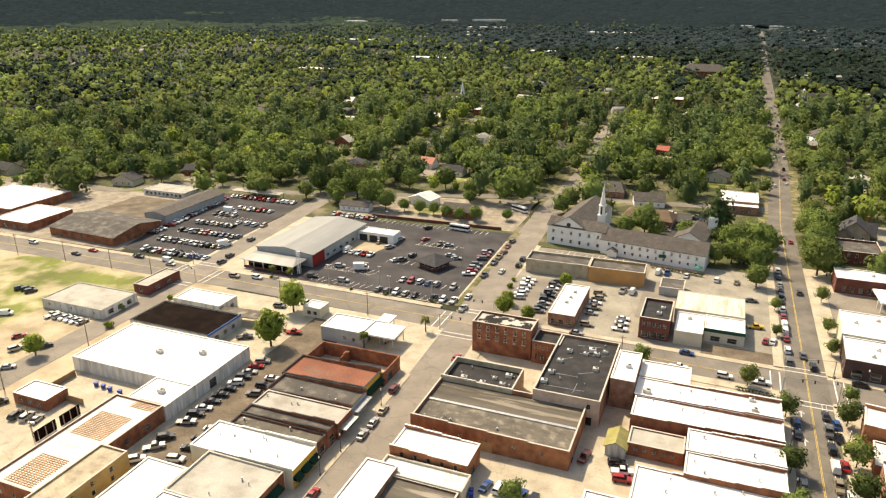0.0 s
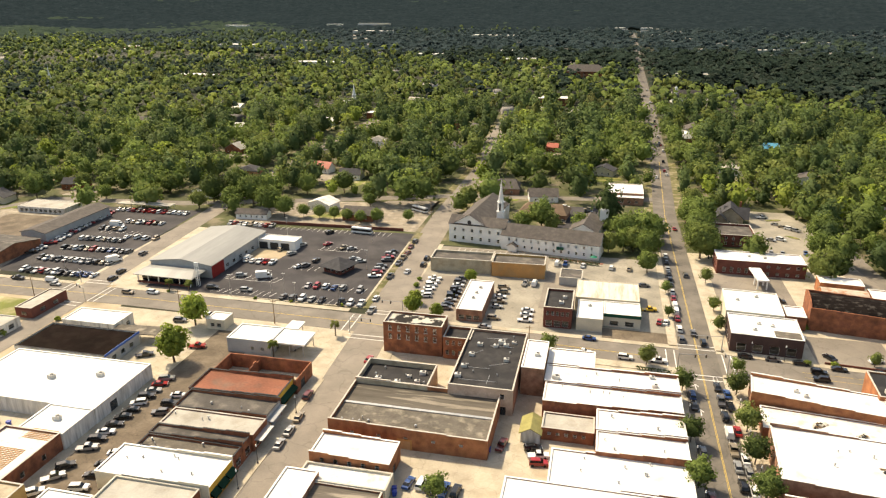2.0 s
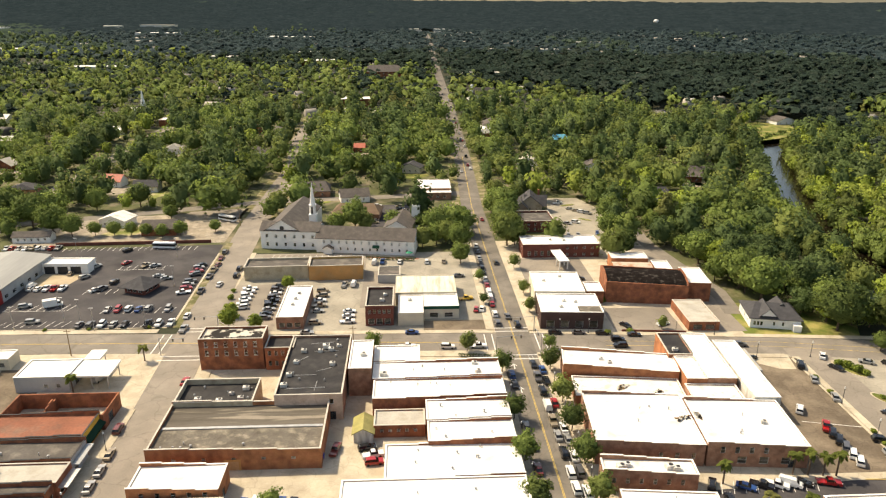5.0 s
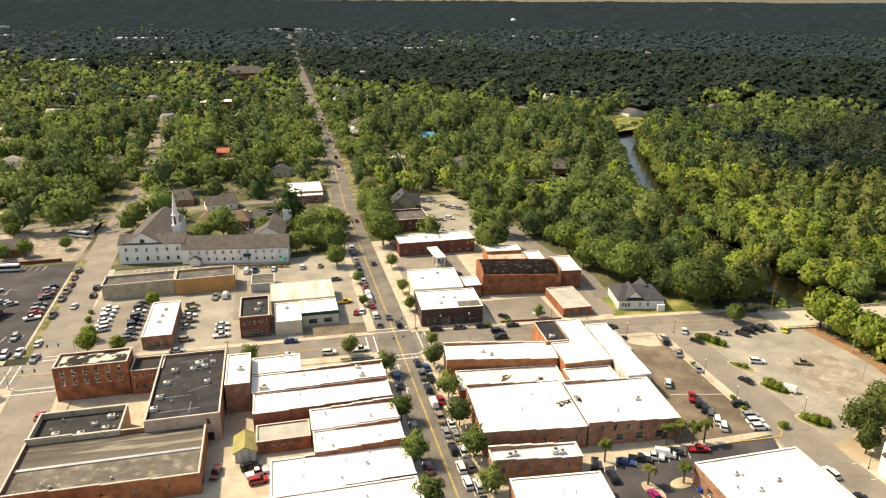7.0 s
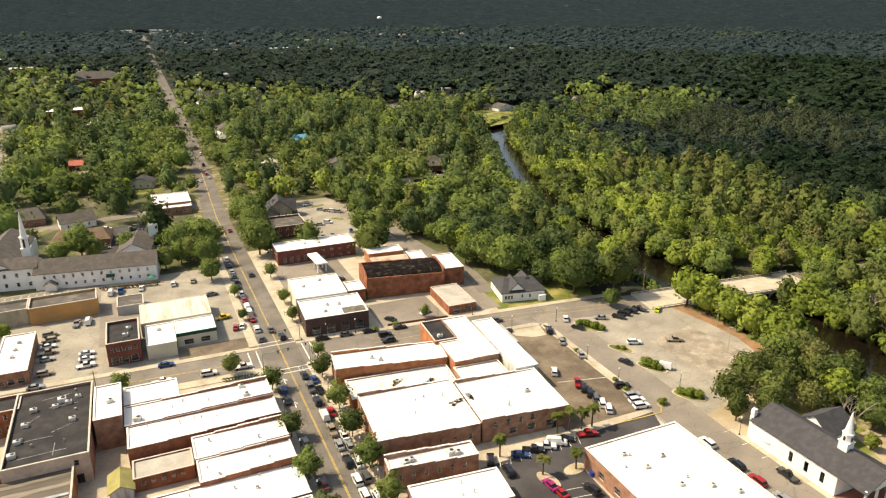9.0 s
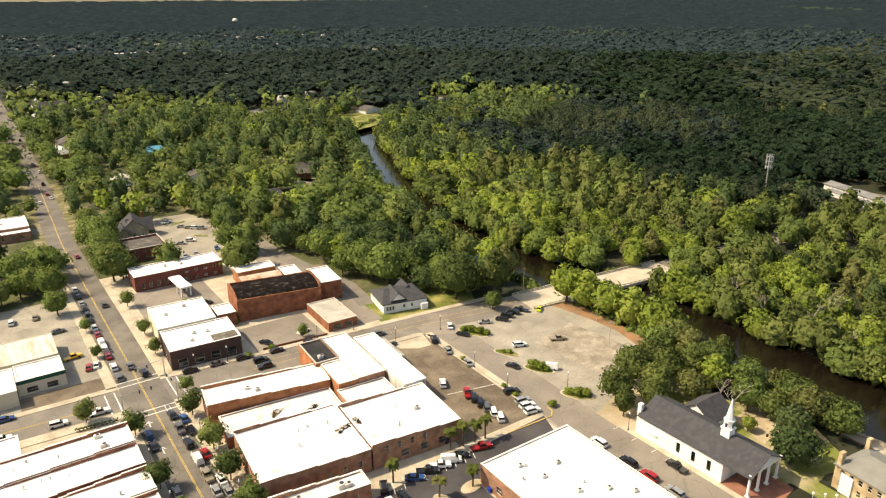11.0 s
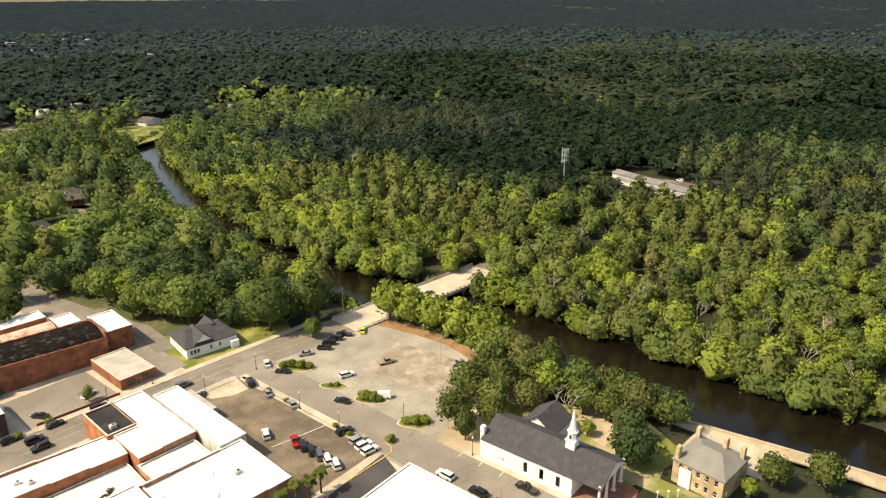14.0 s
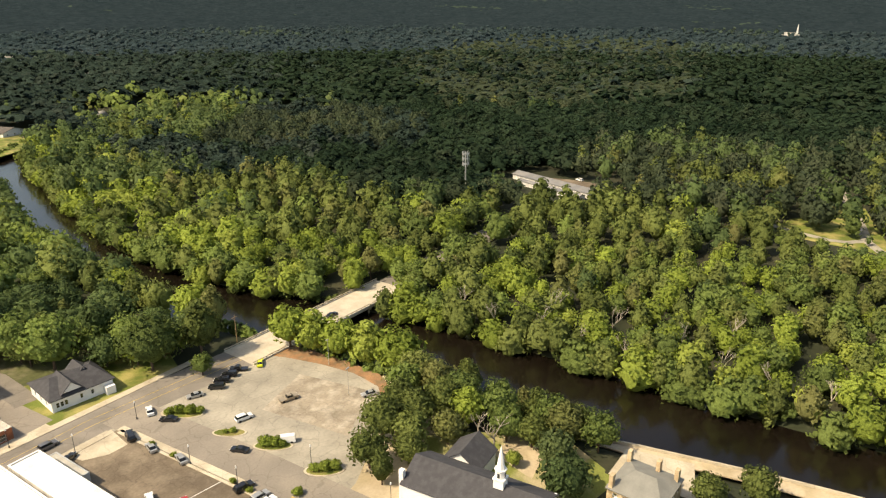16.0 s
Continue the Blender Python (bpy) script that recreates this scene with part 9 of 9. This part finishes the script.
for x, y in ((39.0, 134), (39.0, 148), (39.0, 163), (39.0, 178), (25.2, 136), (25.2, 153), (25.2, 172), (-80.8, 120), (-80.8, 130), (-80.8, 153), (108, 194.2), (125.6, 193.8), (119.4, 166), (119.3, 150), (134.2, 140.6), (132.4, 116), (58, 213.6), (48, 214.2), (88, 212), (101, 210.6)):
    lamp(x, y)
for x, y in ((-120, 230), (-112, 222.5), (-126.5, 232), (-140, 224.4), (-97, 262), (-106, 296), (-150, 298), (-225, 236.5), (-225, 265), (-236, 307), (-95, 224), (164, 152), (175, 168)):
    lamp(x, y, 8.5, 1)


def signal(x, y, turn, reach):
    """Pole, arm and hanging signal heads, unlit."""
    ob = thing("traffic_signal", "grey mast arm with hanging traffic signal heads", "traffic signal", x, y, 0.1, turn, "traffic signals")
    prism_part("pole", ob, STEEL, 0, 0, -0.1, 6.2, 0.16, 0.12, 8)
    box_part("arm", ob, STEEL, 0.1, -0.06, 5.85, reach, 0.06, 5.98)
    for k in range(2):
        u = reach - 0.4 - k * 3.2
        hd = box_part("head", ob, DARK_M, u - 0.18, -0.14, 4.85, u + 0.18, 0.14, 5.84)
        for j in range(3):
            prism = bmesh.new()
            bmesh.ops.create_cone(prism, cap_ends=True, segments=10, radius1=0.11, radius2=0.11, depth=0.04, matrix=Matrix.Translation((u, -0.162, 5.0 + j * 0.33)) @ Matrix.Rotation(math.pi / 2, 4, "X"))
            part("lens", prism, mat("signal_lens", ((0.02, 0.12, 0.03), (0.25, 0.15, 0.01), (0.2, 0.01, 0.01))[j], 0.3), hd)


signal(24.6, 200.2, 8, 8.5)
signal(39.4, 215.4, 188, 8.5)
signal(39.0, 199.6, 98, 7)
signal(-83.4, 203.6, 0, 8)
signal(-69.0, 219.6, 180, 8)
signal(-191.2, 206.6, 150, 7)
signal(-206.6, 223.4, -30, 7)


def pole(x, y, h=9.5, turn=0):
    ob = thing("utility_pole", "brown wooden utility pole with a crossarm", "utility pole", x, y, 0, turn, "utility poles")
    prism_part("post", ob, WOOD, 0, 0, -0.3, h, 0.17, 0.11, 8)
    box_part("crossarm", ob, WOOD, -1.1, 0.12, h - 0.9, 1.1, 0.24, h - 0.75)


for x, y in ((-290, 205), (-262, 206), (-236, 206.5), (-214, 206.5), (-150, 205.6), (-112, 204.6), (-188, 150), (-189, 120), (-21.6, 203), (172, 204), (24, 300), (40.6, 320), (40.8, 360), (-88, 340), (-160, 106)):
    pole(x, y, 9.5, 90 if abs(x + 189) < 2 or x in (24, 40.6, 40.8) else 0)
for y0, y1 in ((102.8, 109.2), (110.5, 116.8)):
    bb = thing("billboard", "large dark billboard panel on steel posts", "billboard", -154.6, (y0 + y1) / 2, 0, 0, "billboards")
    h = (y1 - y0) / 2
    box_part("panel", bb, BR_ROOF, -0.2, -h, 1.8, 0.0, h, 4.9)
    box_part("face", bb, WHITE_B, -0.26, -h + 0.1, 1.9, -0.203, h - 0.1, 4.8)
    for u in (-0.7, 0, 0.7):
        box_part("post", bb, STEEL, 0.003, u * h - 0.1, -0.2, 0.2, u * h + 0.1, 4.7)
    box_part("catwalk", bb, STEEL, 0.2, -h, 1.7, 0.8, h, 1.78)
# walls, fences, hedges
tagged(strip("wall_lot_back", [(-166, 312.6), (-96, 315)], 0.15, 0.15, -0.2, 1.5, BRICK_D), "low dark red brick boundary wall", "wall", kind="structure")
tagged(strip("wall_yard", [(-176, 134), (-176, 122.6), (-160, 122.4)], 0.1, 0.1, -0.2, 2.0, WOOD), "weathered wooden yard fence", "fence", kind="structure")
tagged(strip("wall_theatre_lot", [(70, 214.6), (92, 212.6)], 0.12, 0.12, -0.2, 0.8, BRICK_D), "low dark red brick wall along the pavement", "wall", kind="structure")
tagged(strip("wall_church_walk", [(-22, 292.4), (1, 289.4)], 0.8, 0.8, -0.2, 0.1, BRICK_PAVE), "red brick walk beside the church hall", "pavement", kind="structure")


def hedge(line, w, h, seed):
    rng = np.random.default_rng(seed)
    V, F, n = [], [], 0
    for (ax, ay), (bx, by) in zip(line, line[1:]):
        L = math.hypot(bx - ax, by - ay)
        for i in range(int(L / 0.9)):
            v, f, _ = crown(seed * 100 + i, w * 0.6, h, 0, 3, 36, 0.22, 1)
            t = (i + 0.5) * 0.9 / L
            V.append(v + (ax + t * (bx - ax), ay + t * (by - ay), 0)), F.append(f + n)
            n += len(v)
    ob = thing("hedge", "clipped dark green hedge beside a building", "hedge")
    link("foliage", mesh_np("foliage", np.concatenate(V), np.concatenate(F), LEAF_D), None, ob)


hedge([(-22, 290), (0, 286.6)], 1.4, 1.6, 3)
hedge([(12, 199), (23, 198)], 0.8, 1.4, 4)
hedge([(153, 57.6), (157, 58.6)], 1.2, 1.0, 5)
um = thing("garden_umbrella", "green garden umbrella beside the church hall", "umbrella", -3.2, 291.6, 0)
prism_part("pole", um, STEEL, 0, 0, 0, 2.6, 0.04, 0.04, 6)
prism_part("canopy", um, mat("green_umbrella", (0.01, 0.20, 0.12), 0.7, 0.5, 3, 0.1), 0, 0, 2.2, 2.9, 1.7, 0.1, 8)
BLUE_B = plain("blue_plastic", (0.01, 0.04, 0.30), 0.5)
for x, y in ((-44.6, 127.4), (-44.2, 126.0), (-25.6, 147.4), (87.4, 117.6), (88.2, 117.0), (-165, 131.6), (-162, 131.4), (-159, 131.0), (-155, 130.8)):
    dn = thing("waste_bin", "blue plastic wheeled waste bin", "waste bin", x, y, 0.06, (x * 9) % 30, "waste bins")
    bm = bmesh.new()
    vs = box(bm, -0.55, -0.5, 0, 0.55, 0.5, 1.2)
    for v in vs[:4]:
        v.co.x *= 0.8
        v.co.y *= 0.8
    part("bin", bm, BLUE_B, dn)
    box_part("lid", dn, BLUE_B, -0.6, -0.55, 1.203, 0.6, 0.55, 1.28)
# rubble and walls inside the roofless shell
for x, y, s in ((-104, 166, 1.2), (-98, 164.6, 0.9), (-94, 167, 1.4), (-90, 165.6, 1.0), (-88, 168.6, 0.8)):
    rb = thing("rubble_heap", "heap of pale rubble and planks", "rubble", x, y, 0.28, x * 3, "rubble")
    bm = bmesh.new()
    rg = random.Random(int(x * 10))
    for _ in range(22):
        m = Matrix.Translation((rg.uniform(-1.6, 1.6) * s, rg.uniform(-1, 1) * s, rg.uniform(0, 0.5))) @ Euler((rg.uniform(-0.5, 0.5), rg.uniform(-0.5, 0.5), rg.uniform(0, 3))).to_matrix().to_4x4()
        box(bm, -0.7, -0.12, -0.08, 0.7, 0.12, 0.08, m)
    part("heap", bm, CONCRETE, rb)
iw = thing("inner_wall", "broken brick cross wall inside the roofless shell", "wall", -102, 168.3, 0)
for k in range(5):
    box_part("course", iw, BRICK_R, -0.2, -5.2 + k * 2.1, 0.0, 0.2, -5.2 + (k + 1) * 2.1 - 0.003, 4.2 - 0.4 * ((k * 2) % 3))
def wreckage(x, y, z, size, seed, label):
    """Torn strips of roofing, bent upwards and lying across each other."""
    rg = random.Random(seed)
    ob = thing("torn_roofing", label, "debris", x, y, z, rg.uniform(0, 90), "roof wreckage")
    for material, n in ((TAR_EDGE, 5), (T_ROOF, 5), (WOOD, 4)):
        for _ in range(n):
            bm = bmesh.new()
            L, w = rg.uniform(1.0, 3.0) * size, rg.uniform(0.12, 0.5)
            vs = []
            for k in range(5):
                u = L * (k / 4 - 0.5)
                lift = 0.05 + rg.uniform(0, 0.35) * (k % 2 + 0.3)
                vs.append([bm.verts.new((u, q * w, lift)) for q in (-1, 1)])
            for p, q in zip(vs, vs[1:]):
                bm.faces.new((p[0], p[1], q[1], q[0]))
            bmesh.ops.solidify(bm, geom=bm.faces[:], thickness=0.05)
            bmesh.ops.transform(bm, matrix=Matrix.Translation((rg.uniform(-1.6, 1.6) * size, rg.uniform(-0.6, 0.6) * size, 0)) @ Matrix.Rotation(rg.uniform(-0.8, 0.8), 4, "Z"), verts=bm.verts)
            part("strip", bm, material, ob)


wreckage(67.6, 152.0, roof_z(67.6, 152.0) + 0.05, 1.0, 1, "torn dark roofing and splintered boards on a white roof")
wreckage(71.6, 152.6, roof_z(72, 150) + 0.05, 0.8, 2, "torn dark roofing and splintered boards on a white roof")
wreckage(57.6, 172.4, roof_z(57.6, 172.4) + 0.05, 1.0, 3, "broken boards and torn membrane on a low pale roof")
wreckage(66.4, 169.0, roof_z(66.4, 169.0) + 0.05, 0.9, 4, "fallen dark beam and torn membrane on a low pale roof")
for x, y in ((147.6, 71.8), (149.4, 70.2), (145.8, 73.6)):
    gl = thing("globe_lamp", "white globe garden lamp on a short post", "garden lamp", x, y, 0.05, 0, "globe lamps")
    prism_part("post", gl, WHITE_P, 0, 0, -0.05, 1.5, 0.08, 0.06, 8)
    bm = bmesh.new()
    bmesh.ops.create_uvsphere(bm, u_segments=12, v_segments=8, radius=0.32, matrix=Matrix.Translation((0, 0, 1.8)))
    part("globe", bm, WHITE_P, gl)
# buses
SHAPES["bus"] = (10.6, 1.2, [(-5.2, 0.45), (5.2, 0.45), (5.28, 1.3), (5.2, 1.35), (-5.2, 1.35)], [(5.2, 1.35), (5.05, 2.5), (-5.2, 2.5), (-5.2, 1.35)], [(5.0, 2.5), (4.8, 3.0), (-5.1, 3.0), (-5.2, 2.5)])


def bus(x, y, a):
    ob = thing("bus", "white coach bus with dark window band", "bus", x, y, 0.1, a, "buses")
    length, half, body, glass, top = SHAPES["bus"]
    profile_part("body", body, half, PAINTS["white"], ob, 0.02)
    profile_part("window_band", glass, half - 0.02, DARK_GLASS, ob, 0.05)
    profile_part("roof", top, half - 0.06, PAINTS["white"], ob, 0.15)
    for sx in (0.3, -0.3):
        for s in (-1, 1):
            link("wheel", WHEEL, None, ob).location = (sx * length, s * (half - 0.1), 0.42)


bus(-115, 307.5, -6)
bus(-96.5, 349, -30)
surface("lot_corner", "sandy paved corner lot behind the car lots", [(-130, 338), (-92, 330), (-90, 372), (-120, 366)], OLD_ASPHALT, 0.03)
gable("long_white_house", "long low white house behind the car lot", -188, 317.5, -171, 323.5, 3.0, 4.8, WHITE_P, BROWN_SHINGLE, "x", 3, 0.4, {"S": win(5, 0.9, 1.2, (1.0,), 1, 16)})
